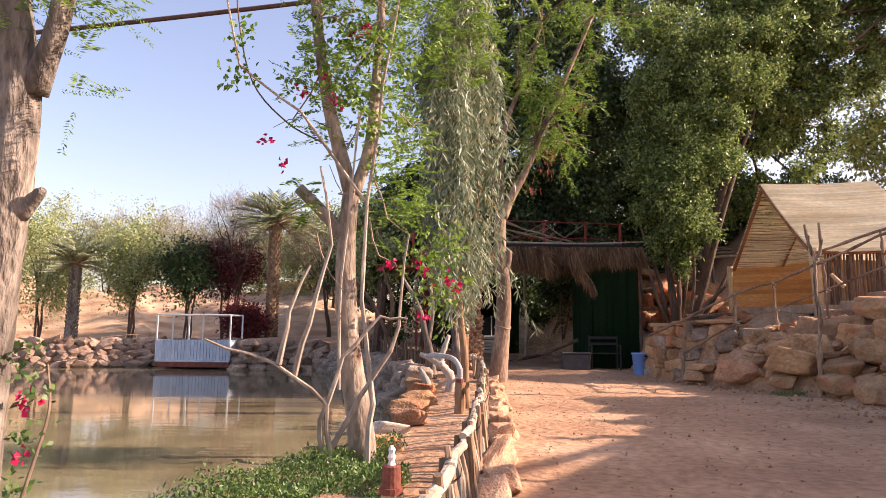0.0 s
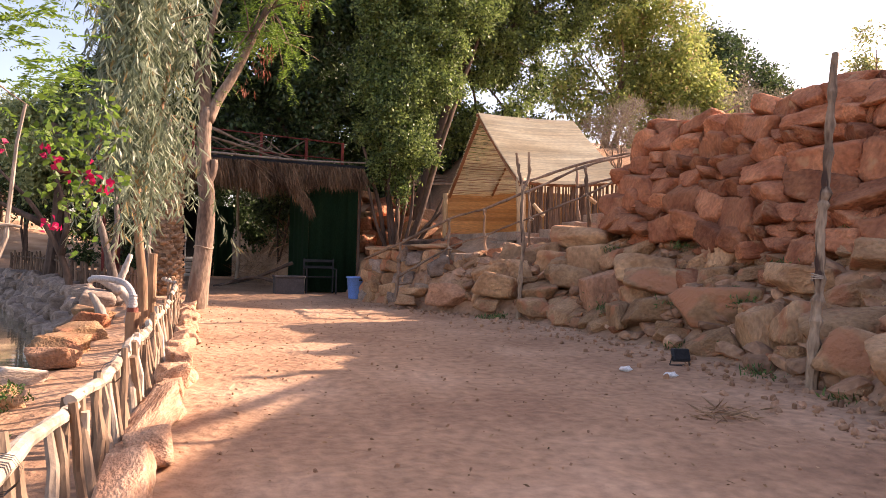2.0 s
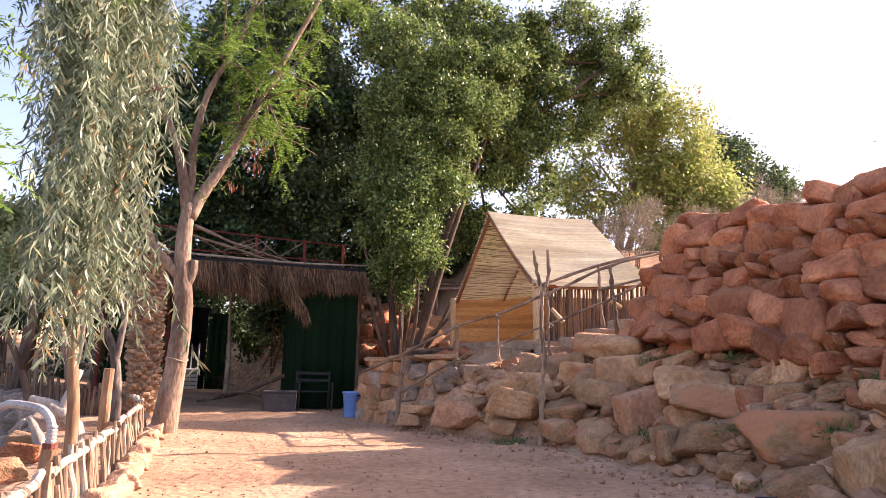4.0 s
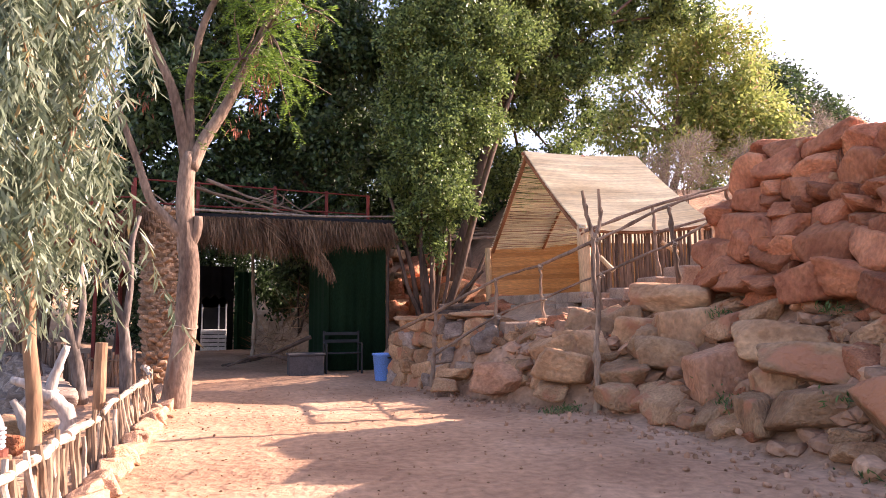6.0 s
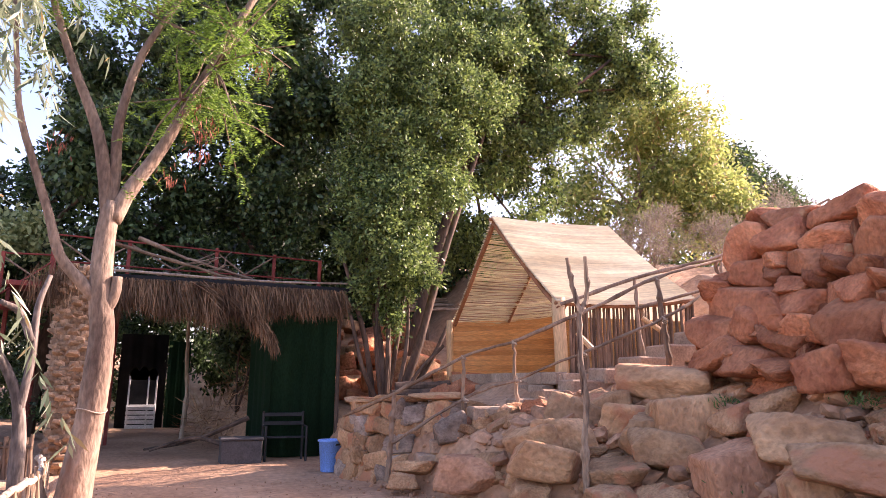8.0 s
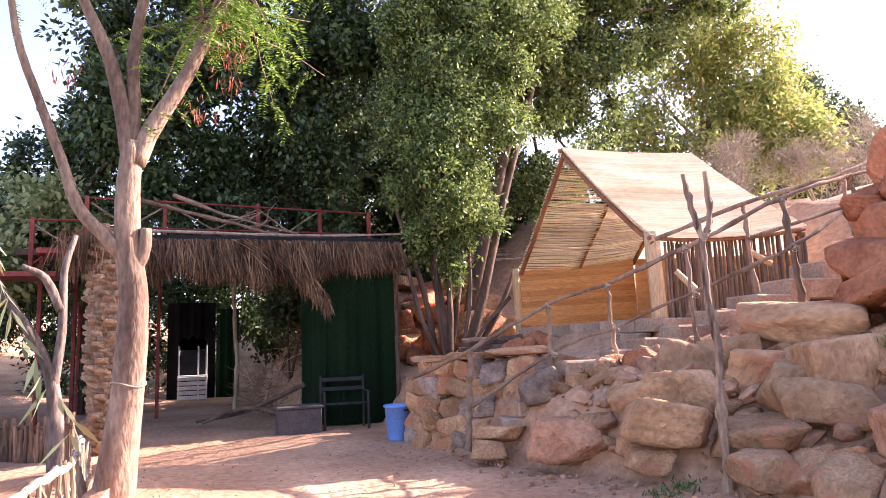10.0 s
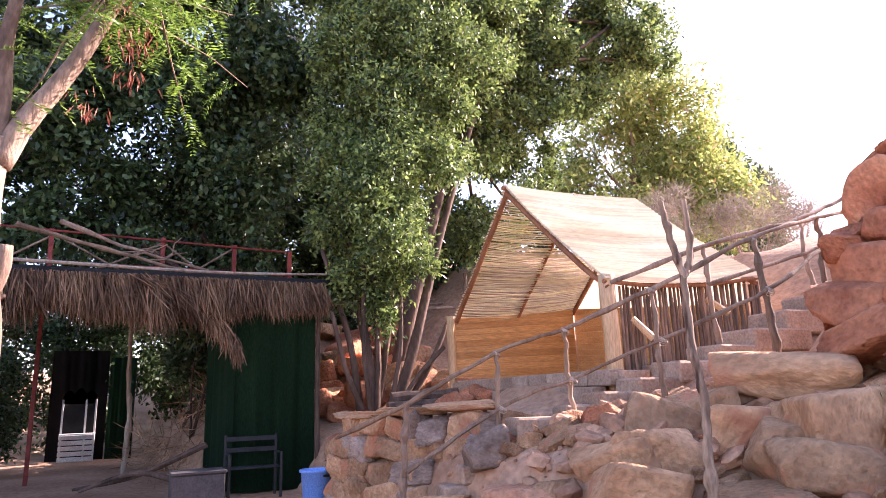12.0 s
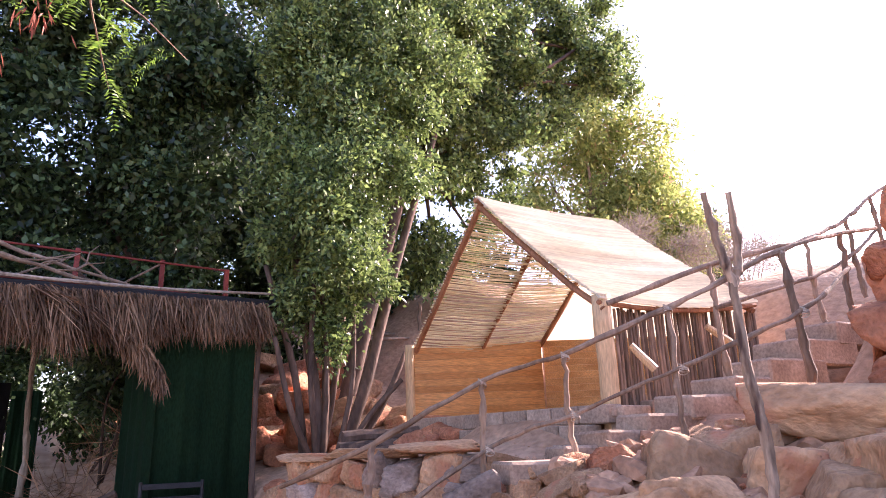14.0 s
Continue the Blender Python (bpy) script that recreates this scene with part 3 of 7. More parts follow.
def rail_fence():
    f = thing("stair_railing", "crooked stair railing of bare branches tied with rope", "railing", (5.3, 15.7, 0.2))
    posts = [((5.20, 15.78, 0.10), (5.30, 15.76, 1.40), 0.055, POLE), ((6.29, 15.4, 0.72), (6.27, 15.37, 1.95), 0.038, STAKE), ((6.95, 14.85, 0.95), (6.86, 14.82, 2.17), 0.038, STAKE),
             ((7.62, 14.15, 1.2), (7.52, 14.1, 2.55), 0.035, POLE), ((8.66, 13.5, 1.65), (8.52, 13.53, 3.07), 0.049, POLE), ((9.75, 13.6, 2.4), (9.7, 13.55, 3.42), 0.045, POLE)]
    made_posts = []
    for i, (a, b, r, m) in enumerate(posts):
        mb = bmesh.new()
        branch(mb, bend(a, b, 3, 0, 0.02, i), r * 0.8, r * 0.64, i, 0.008, 5)
        made_posts.append(part("post", mb, m, f))
    tops = [Vector(p[1]) for p in posts]
    line = [Vector((4.72, 16.6, 1.02))] + tops + [Vector((10.6, 13.6, 3.62))]
    mb = bmesh.new()
    branch(mb, line[:4], 0.029, 0.023, 3)
    part("rail", mb, STAKE, f)
    mb = bmesh.new()
    branch(mb, line[3:], 0.028, 0.022, 4)
    part("rail", mb, POLE, f)
    low = [Vector((5.26, 15.7, 0.66)), Vector((6.28, 15.3, 1.33)), Vector((6.9, 14.78, 1.62)), Vector((7.58, 14.05, 2.0)), Vector((8.5, 13.38, 2.48)), Vector((9.55, 13.45, 3.0))]
    mb = bmesh.new()
    branch(mb, low[:4], 0.024, 0.018, 5)
    part("rail", mb, POLE, f)
    mb = bmesh.new()
    branch(mb, low[3:], 0.024, 0.018, 6)
    part("rail", mb, POLE, f)
    for p, post in zip(tops[1:5] + low[1:5], made_posts[1:5] * 2):
        mb = bmesh.new()
        for k in range(4):
            r = bmesh.ops.create_cone(mb, segments=8, radius1=0.045, radius2=0.045, depth=0.012)
            bmesh.ops.transform(mb, verts=r["verts"], matrix=Matrix.Translation(p + Vector((0, 0, -0.05 + k * 0.018))) @ Euler((0.3 * (k - 1.5), 0.3, 0)).to_matrix().to_4x4())
        part("rope_lashing", mb, ROPE, post)
    # upper rail behind, beside the tent
    g = thing("upper_railing", "branch railing along the upper stairs beside the tent", "railing", (8.1, 15.0, 1.7))
    pts = [((8.05, 15.38, 2.86), None), ((9.1, 14.75, 3.28), (9.2, 14.75, 2.0)), ((10.75, 14.5, 3.76), (10.85, 14.5, 2.6)), ((11.79, 14.5, 4.17), (11.95, 14.5, 3.1)), ((12.57, 14.5, 4.62), (12.7, 14.5, 3.5)), ((13.6, 14.5, 5.1), (13.7, 14.5, 3.9))]
    mb = bmesh.new()
    branch(mb, [p for p, _ in pts], 0.03, 0.022, 2)
    part("rail", mb, POLE, g)
    mb = bmesh.new()
    branch(mb, [Vector(p) - Vector((0, 0, 0.5)) for p, _ in pts[1:]], 0.026, 0.02, 7)
    part("rail", mb, POLE, g)
    for i, (p, q) in enumerate(pts):
        if q:
            mb = bmesh.new()
            branch(mb, bend(q, p, 3, 0, 0.025, i), 0.035, 0.026, i, 0.008, 5)
            part("post", mb, POLE, g)


rail_fence()


def forked_post():
    t = thing("forked_post", "tall weathered wooden post forking in two at the top", "post", (6.62, 12.68, 0))
    mb = bmesh.new()
    branch(mb, [(6.60, 12.66, -0.05), (6.62, 12.68, 0.45), (6.63, 12.7, 0.9), (6.70, 12.74, 1.35), (6.67, 12.78, 1.8), (6.70, 12.82, 2.45)], 0.044, 0.033, 1, 0.003, 7)
    part("shaft", mb, POST_WOOD, t)
    for q in (((6.70, 12.82, 2.4), (6.62, 12.84, 2.75), (6.56, 12.86, 3.1)), ((6.70, 12.82, 2.42), (6.82, 12.82, 2.66), (6.80, 12.82, 3.13))):
        mb = bmesh.new()
        branch(mb, q, 0.032, 0.024, 2, 0.004, 6)
        part("prong", mb, POST_WOOD, t)
    t = thing("tall_post", "tall bare wooden pole bound with wire below the rocks", "post", (6.25, 6.22, 0))
    mb = bmesh.new()
    branch(mb, [(6.23, 6.22, -0.06), (6.26, 6.24, 0.5), (6.31, 6.24, 0.95), (6.34, 6.26, 1.5), (6.40, 6.26, 1.9), (6.45, 6.28, 2.5), (6.53, 6.3, 3.2)], 0.05, 0.033, 4, 0.004, 7)
    shaft = part("shaft", mb, POST_WOOD, t)
    mb = bmesh.new()
    for k in range(3):
        r = bmesh.ops.create_cone(mb, segments=10, radius1=0.058, radius2=0.058, depth=0.012)
        bmesh.ops.transform(mb, verts=r["verts"], matrix=Matrix.Translation((6.29, 6.24, 1.02 + k * 0.022)) @ Euler((0.2 * (k - 1), 0.15, 0)).to_matrix().to_4x4())
    part("wire_binding", mb, ROPE, shaft)


forked_post()


def stairs():
    s = thing("stairs", "rough dusty concrete steps climbing to the tent", "stairs", kind="structure", at=(6.8, 14.7, 1.0))
    steps = [((6.82, 15.0, 1.10), (1.15, 0.45, 0.22), -12), ((7.45, 15.18, 1.20), (0.9, 0.4, 0.26), -6), ((7.75, 15.05, 1.34), (0.75, 0.5, 0.24), -4), ((8.25, 14.95, 1.50), (0.8, 0.55, 0.24), -8),
             ((8.8, 14.85, 1.68), (0.85, 0.6, 0.26), -8), ((9.35, 14.75, 1.86), (0.85, 0.65, 0.26), -6), ((9.95, 14.7, 2.06), (0.95, 0.7, 0.28), -6), ((10.55, 14.65, 2.28), (1.0, 0.7, 0.30), -6), ((11.2, 14.6, 2.52), (1.0, 0.7, 0.30), -4),
             ((6.1, 15.35, 0.62), (0.7, 0.35, 0.2), -14), ((5.85, 15.45, 0.42), (0.6, 0.35, 0.2), -14), ((6.35, 15.2, 0.86), (0.7, 0.35, 0.22), -14)]
    for i, (at, size, rz) in enumerate(steps):
        mb = bmesh.new()
        box(mb, size, (0, 0, 0), 0.025)
        for v in mb.verts:
            v.co += Vector((noise.noise(v.co * 3 + Vector((i, 0, 0))), noise.noise(v.co * 3 + Vector((0, i, 0))), noise.noise(v.co * 3 + Vector((0, 0, i))))) * 0.025
        bmesh.ops.transform(mb, matrix=pose(*at, 0, 0, rz), verts=mb.verts)
        part("step", mb, CONCRETE, s)
    # low block wall under the tent floor
    for r in range(3):
        for k in range(9):
            mb = bmesh.new()
            a = 15.3 + k * 0.48 + (r % 2) * 0.2
            box(mb, (0.24, 0.46, 0.205), (7.78 + r * 0.14, a + 0.35, 1.22 + r * 0.212), 0.014)
            part("block", mb, CONCRETE, s)
    for k in range(6):
        mb = bmesh.new()
        box(mb, (0.46, 0.2, 0.42), (8.3 + k * 0.49, 15.42, 1.52 + 0.06 * k), 0.015)
        part("block", mb, CONCRETE, s)


stairs()

# ---- the thatched hut with its deck ----


def hut():
    h = thing("thatched_hut", "open thatched shelter with a green canvas wall and a flat roof", "hut", (3.2, 19.5, 0))
    def panel(name, x0, x1, y0, y1, z0, z1, material, label, seed=0, folds=0.03):
        # a hanging sheet with soft folds and some thickness
        mb = bmesh.new()
        n = 26
        rows = []
        for j in (0, 1):
            row = []
            for i in range(n + 1):
                u = i / n
                f = folds * (math.sin(u * 17 + seed) + 0.6 * math.sin(u * 41 + seed * 2))
                dx, dy = x1 - x0, y1 - y0
                L = math.hypot(dx, dy)
                row.append(mb.verts.new((x0 + dx * u - dy / L * f, y0 + dy * u + dx / L * f, (z0, z1)[j])))
            rows.append(row)
        fs = [mb.faces.new((rows[0][i], rows[0][i + 1], rows[1][i + 1], rows[1][i])) for i in range(n)]
        bmesh.ops.solidify(mb, geom=fs, thickness=0.03)
        return part(name, mb, material, h, label, smooth=True)
    panel("canvas_wall", 3.85, 5.02, 18.55, 18.45, 0.02, 2.95, GREEN_CLOTH, "dark green canvas stretched as a wall")
    panel("canvas_wall", 5.02, 5.3, 18.45, 20.8, 0.1, 2.95, GREEN_CLOTH, "dark green canvas stretched as a wall", 2)
    panel("canvas_wall", 3.72, 3.85, 20.6, 18.6, 0.02, 2.95, GREEN_CLOTH, "dark green canvas stretched as a wall", 4)
    for x, y in ((5.06, 18.42), (5.3, 20.8)):
        mb = bmesh.new()
        tube(mb, bend((x, y, -0.03), (x + 0.02, y, 3.1), 5, 0, 0.02, int(x * 10)), (0.04, 0.03), 8, 0.08)
        part("corner_pole", mb, DARK_BARK, h)
    # flat roof: black sheet, poles and the edge branch
    mb = bmesh.new()
    box(mb, (4.75, 2.5, 0.10), (2.85, 19.52, 3.26), 0.02)
    part("roof_sheet", mb, BLACK_CLOTH, h, "black plastic roof sheet")
    mb = bmesh.new()
    tube(mb, spline([(0.5, 18.3, 3.38), (1.6, 18.28, 3.36), (2.9, 18.3, 3.34), (4.0, 18.3, 3.35), (5.15, 18.3, 3.40)], 5), (0.03, 0.02), 8, 0.14, 3)
    part("edge_branch", mb, PALE_POLE, h, "pale crooked branch along the roof edge")
    for i in range(7):
        mb = bmesh.new()
        x = 0.8 + i * 0.68
        tube(mb, bend((x, 18.35, 3.06), (x + 0.05, 20.8, 3.08), 4, 0, 0.02, i), 0.035, 6)
        part("roof_pole", mb, DARK_BARK, h)
    # fringe of dry palm leaves hung from the front edge
    rng = np.random.default_rng(8)
    n = 9500
    X = rng.uniform(0.55, 5.1, n)
    drop = 0.62 + 0.07 * np.sin(X * 3.1) + 0.06 * np.sin(X * 7.7)
    drop = np.where(X > 3.9, drop * 0.72, drop)
    P = np.stack([X, 18.27 + rng.uniform(-0.12, 0.06, n), 3.2 + rng.uniform(-0.10, 0.04, n)], 1)
    D = np.stack([rng.normal(0.12, 0.16, n), rng.normal(-0.12, 0.12, n), -np.ones(n)], 1)
    L = drop * rng.uniform(0.6, 1.15, n)
    S = unit(np.cross(unit(D), rng.normal(size=(n, 3)))) * 0.011
    # one long frond arching down beside the canvas
    u = rng.uniform(0, 1, 1500)
    P[:1500] = np.stack([2.3 + 1.55 * u ** 0.75, 18.2 + rng.normal(0, 0.04, 1500), 3.16 - 1.0 * u ** 1.8 + rng.normal(0, 0.05, 1500)], 1)
    D[:1500] = np.stack([0.75 * (1 - u) + rng.normal(0.05, 0.2, 1500), rng.normal(-0.1, 0.1, 1500), -0.5 - u], 1)
    L[:1500] = rng.uniform(0.25, 0.6, 1500) * (1.15 - 0.6 * u)
    S = unit(np.cross(unit(D), rng.normal(size=(n, 3)))) * 0.008
    D = unit(D)
    B = rng.normal(size=(n, 3)) * 0.03
    V = np.stack([P - S, P + S, P + D * L[:, None] * 0.55 + S + B, P + D * L[:, None] * 0.55 - S + B, P + D * L[:, None] + B * 1.5 + S * 0.2, P + D * L[:, None] + B * 1.5 - S * 0.2], 1)
    me = quads("thatch_fringe", V, 6, [[0, 1, 2, 3], [3, 2, 4, 5]])
    tagged(part("thatch_fringe", me, THATCH, h, "ragged fringe of dry palm leaves"), kind="stuff")
    # dark sheets added behind the throne to fill the black back of the passage
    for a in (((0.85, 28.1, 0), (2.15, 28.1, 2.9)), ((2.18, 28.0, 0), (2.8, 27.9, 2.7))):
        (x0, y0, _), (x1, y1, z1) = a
        panel("dark_curtain", x0, x1, y0, y1, 0.0, z1, BLACK_CLOTH if x0 < 2 else GREEN_CLOTH, "dark sheet added for the black structure at the back of the passage", x0)


hut()


def deck():
    d = thing("raised_deck", "raised viewing deck with a rusty red steel railing", "deck", (0.5, 20, 0))
    mb = bmesh.new()
    box(mb, (6.3, 2.2, 0.12), (2.0, 21.2, 3.27), 0.01)
    part("deck_floor", mb, DARK_BARK, d)
    mb = bmesh.new()
    box(mb, (1.1, 0.9, 0.10), (-0.1, 19.75, 3.18), 0.01)
    part("deck_edge", mb, RED_PAINT, d)
    mb = bmesh.new()
    box(mb, (1.3, 0.8, 0.09), (-1.0, 19.7, 2.78), 0.01)
    part("landing", mb, RED_PAINT, d, "lower red steel landing")
    for x, y, z0, z1 in ((-0.05, 20, 3.2, 4.3), (1.2, 20.2, 3.2, 4.32), (2.85, 20.2, 3.2, 4.3), (4.02, 20.2, 3.2, 4.25), (-0.85, 19.9, 2.8, 3.85), (5.0, 20.2, 3.2, 4.2), (-0.12, 20.3, 3.2, 4.25)):
        mb = bmesh.new()
        box(mb, (0.07, 0.07, z1 - z0), (x, y, (z0 + z1) / 2), 0.008)
        part("rail_post", mb, RED_PAINT, d)
    segs = [((-0.85, 19.9, 3.82), (-0.05, 20, 3.86)), ((-0.05, 20, 4.28), (5.0, 20.2, 4.18)), ((-0.05, 20, 3.75), (5.0, 20.2, 3.72)), ((-0.85, 19.9, 3.0), (-0.05, 20, 3.75)), ((-0.85, 19.9, 3.75), (-0.05, 20, 3.2)),
            ((0.0, 20.05, 3.3), (1.2, 20.2, 4.2)), ((0, 20.05, 4.2), (1.2, 20.2, 3.3)), ((1.2, 20.2, 4.25), (2.85, 20.2, 3.3)), ((1.2, 20.2, 3.3), (2.85, 20.2, 4.2)), ((2.85, 20.2, 4.2), (4.02, 20.2, 3.3)), ((2.85, 20.2, 3.3), (4.02, 20.2, 4.2))]
    for i, (a, b) in enumerate(segs):
        mb = bmesh.new()
        tube(mb, bend(a, b, 3, 0, 0.01, i), 0.018, 6)
        part("rail_bar", mb, RED_PAINT if i < 4 else POLE, d)
    for x, y in ((-0.75, 20.2), (-0.55, 22.2), (1.0, 22.2), (4.9, 22.2), (-0.75, 24)):
        mb = bmesh.new()
        box(mb, (0.07, 0.07, 3.25), (x, y, 1.6), 0.008)
        part("support", mb, RED_PAINT, d)
    # long dead branches lying over the roof edge
    for i, q in enumerate((((0.9, 18.6, 3.95), (2.2, 18.55, 3.62), (3.2, 18.45, 3.36), (4.6, 18.4, 3.3)), ((1.4, 18.8, 4.1), (2.4, 18.7, 3.7), (3.4, 18.5, 3.4)))):
        b = thing("dead_branch", "grey dead branch lying on the hut roof", "branch", q[0], "branches on the roof")
        mb = bmesh.new()
        branch(mb, q, 0.036, 0.016, i)
        for k in range(3):
            p = Vector(q[1]).lerp(Vector(q[2]), k / 5)
            tube(mb, bend(p, p + Vector((random.uniform(.1, .6), random.uniform(-.2, .2), random.uniform(-.1, .4))), 3, 0, 0.03, k), (0.016, 0.005), 5)
        part("branch", mb, POLE if i else STAKE, b)


deck()


def throne():
    t = thing("throne_bench", "white slatted photo throne with a gold scalloped crest", "throne", (1.5, 31, 0))
    x0, x1, y = 1.05, 1.95, 30.95
    for i in range(5):
        mb = bmesh.new()
        box(mb, (x1 - x0, 0.035, 0.12), ((x0 + x1) / 2, y - 0.3, 0.09 + i * 0.148), 0.008)
        part("slat", mb, WHITE_PAINT, t)
    for x in (x0 + 0.03, x1 - 0.03, x1 - 0.28):
        mb = bmesh.new()
        box(mb, (0.05, 0.05, 1.72 if x < x1 - .1 or x > x1 - .2 else 1.4), (x, y, 0.86), 0.006)
        part("upright", mb, WHITE_PAINT, t)
    mb = bmesh.new()
    box(mb, (x1 - x0, 0.6, 0.05), ((x0 + x1) / 2, y, 0.76), 0.008)
    part("seat", mb, WHITE_PAINT, t)
    mb = bmesh.new()
    pts = [(x0, 1.6)]
    for i in range(25):
        u = i / 24
        pts.append((x0 + (x1 - x0) * u, 1.78 + 0.14 * abs(math.sin(u * math.pi * 3)) + 0.12 * math.sin(math.pi * u)))
    pts.append((x1, 1.6))
    f = mb.faces.new([mb.verts.new((px, y - 0.02, pz)) for px, pz in pts])
    bmesh.ops.solidify(mb, geom=[f], thickness=0.04)
    part("crest", mb, GOLD, t, "scalloped gold crest board")
    mb = bmesh.new()
    box(mb, (x1 - x0 - 0.1, 0.03, 0.9), ((x0 + x1) / 2, y + 0.05, 1.22), 0.005)
    part("backrest", mb, BLACK_CLOTH, t, "black padded back")


throne()


def bucket():
    t = thing("blue_bucket", "tall blue plastic bucket with a rim and handle hole", "bucket", (4.86, 17.92, 0))
    z0 = ground_at(4.86, 17.92) - 0.0
    prof = [(0.0, 0.0), (0.165, 0.0), (0.172, 0.012), (0.215, 0.50), (0.236, 0.505), (0.238, 0.535), (0.225, 0.54), (0.21, 0.53), (0.165, 0.03), (0.0, 0.025)]
    mb = bmesh.new()
    n = 32
    rings = [[mb.verts.new((4.86 + r * math.cos(2 * math.pi * k / n), 17.92 + r * math.sin(2 * math.pi * k / n), z0 + z)) for k in range(n)] if r else [mb.verts.new((4.86, 17.92, z0 + z))] for r, z in prof]
    for a, b in zip(rings, rings[1:]):
        for k in range(n):
            q = [a[k % len(a)], a[(k + 1) % len(a)], b[(k + 1) % len(b)], b[k % len(b)]]
            q = list(dict.fromkeys(q))
            if len(q) > 2:
                mb.faces.new(q)
    shell = part("shell", mb, BLUE_PLASTIC, t, smooth=True)
    mb = bmesh.new()
    box(mb, (0.09, 0.012, 0.032), (4.93, 17.92 - 0.205, z0 + 0.462), 0.006)
    part("handle_slot", mb, BLACK_METAL, shell, "dark handle opening")


bucket()


def bench_and_box():
    t = thing("garden_bench", "dark metal bench against the green canvas wall", "bench", (4.0, 18.05, 0))
    y = 18.1
    for x in (3.72, 4.42):
        mb = bmesh.new()
        tube(mb, [(x, y - 0.18, 0), (x, y - 0.18, 0.62), (x, y + 0.2, 0.62)], 0.022, 6)
        part("arm", mb, BLACK_METAL, t)
        mb = bmesh.new()
        tube(mb, [(x, y + 0.2, 0), (x, y + 0.2, 0.88)], 0.022, 6)
        part("leg", mb, BLACK_METAL, t)
    for z, yy in ((0.42, y - 0.12), (0.42, y), (0.42, y + 0.12), (0.66, y + 0.2), (0.82, y + 0.2)):
        mb = bmesh.new()
        box(mb, (0.72, 0.07 if z < .5 else 0.02, 0.02 if z < .5 else 0.07), (4.07, yy, z), 0.005)
        part("slat", mb, BLACK_METAL, t)
    t = thing("grey_box", "dusty grey box standing beside the bench", "box", (3.32, 17.95, 0))
    mb = bmesh.new()
    box(mb, (0.66, 0.42, 0.40), (3.32, 17.95, 0.20), 0.012)
    part("body", mb, GREY_BOX, t)
    mb = bmesh.new()
    box(mb, (0.70, 0.46, 0.045), (3.32, 17.95, 0.425), 0.01)
    part("lid", mb, GREY_BOX, t)
    # twisted dead branches behind it
    for i, q in enumerate((((3.2, 18.5, 0.25), (2.6, 19.2, 0.35), (1.9, 19.8, 0.08)), ((3.5, 18.6, 0.75), (3.0, 18.8, 0.5), (2.5, 19.4, 0.25), (1.8, 20.4, 0.05)))):
        b = thing("fallen_branch", "grey fallen branch on the ground of the passage", "branch", q[-1], "fallen branches")
        mb = bmesh.new()
        tube(mb, spline(q, 5), (0.05, 0.025), 7, 0.1, i)
        part("branch", mb, DARK_BARK, b)


bench_and_box()


def floodlight():
    x, y = 5.95, 7.66
    z = ground_at(x, y)
    t = thing("floodlight", "small black floodlight on a bracket lying on the sand", "lamp", (x, y, z))
    rot = Euler((radians(-28), 0, radians(-20))).to_matrix().to_4x4()
    mb = bmesh.new()
    box(mb, (0.20, 0.035, 0.15), (x, y, z + 0.12), 0.008, rot)
    housing = part("housing", mb, BLACK_METAL, t)
    mb = bmesh.new()
    box(mb, (0.17, 0.006, 0.12), (x + 0.006, y - 0.022, z + 0.13), 0.002, rot)
    part("glass", mb, BLACK_CLOTH, housing, "dark glass front")
    mb = bmesh.new()
    tube(mb, [(x - 0.105, y, z + 0.12), (x - 0.13, y + 0.02, z + 0.01), (x + 0.1, y - 0.03, z + 0.01), (x + 0.11, y, z + 0.12)], 0.009, 6)
    part("bracket", mb, BLACK_METAL, t)
    for i, (px, py) in enumerate(((5.1, 7.5), (5.3, 7.05))):
        b = thing("litter_scrap", "crumpled pale scrap of litter on the sand", "litter", (px, py, ground_at(px, py)), "litter")
        mb = bmesh.new()
        r = bmesh.ops.create_icosphere(mb, subdivisions=2, radius=0.055)
        for v in mb.verts:
            v.co = Vector((v.co.x * 1.3, v.co.y, v.co.z * 0.5)) * (1 + 0.5 * noise.noise(v.co * 30)) + Vector((px, py, ground_at(px, py) + 0.022))
        part("scrap", mb, WHITE_PAINT, b)


floodlight()

# the hut's plan is set out a little larger and further back
SITE = Matrix.Translation((-0.292, -0.83, 0)) @ Matrix.Diagonal((1.153, 1.153, 1.09, 1))
for ob in list(bpy.data.objects):
    if not ob.parent and ob.name.split(".")[0] in ("thatched_hut", "raised_deck", "dead_branch", "garden_bench", "grey_box", "fallen_branch"):
        ob.matrix_basis = SITE @ ob.matrix_basis

# ---- trees ----


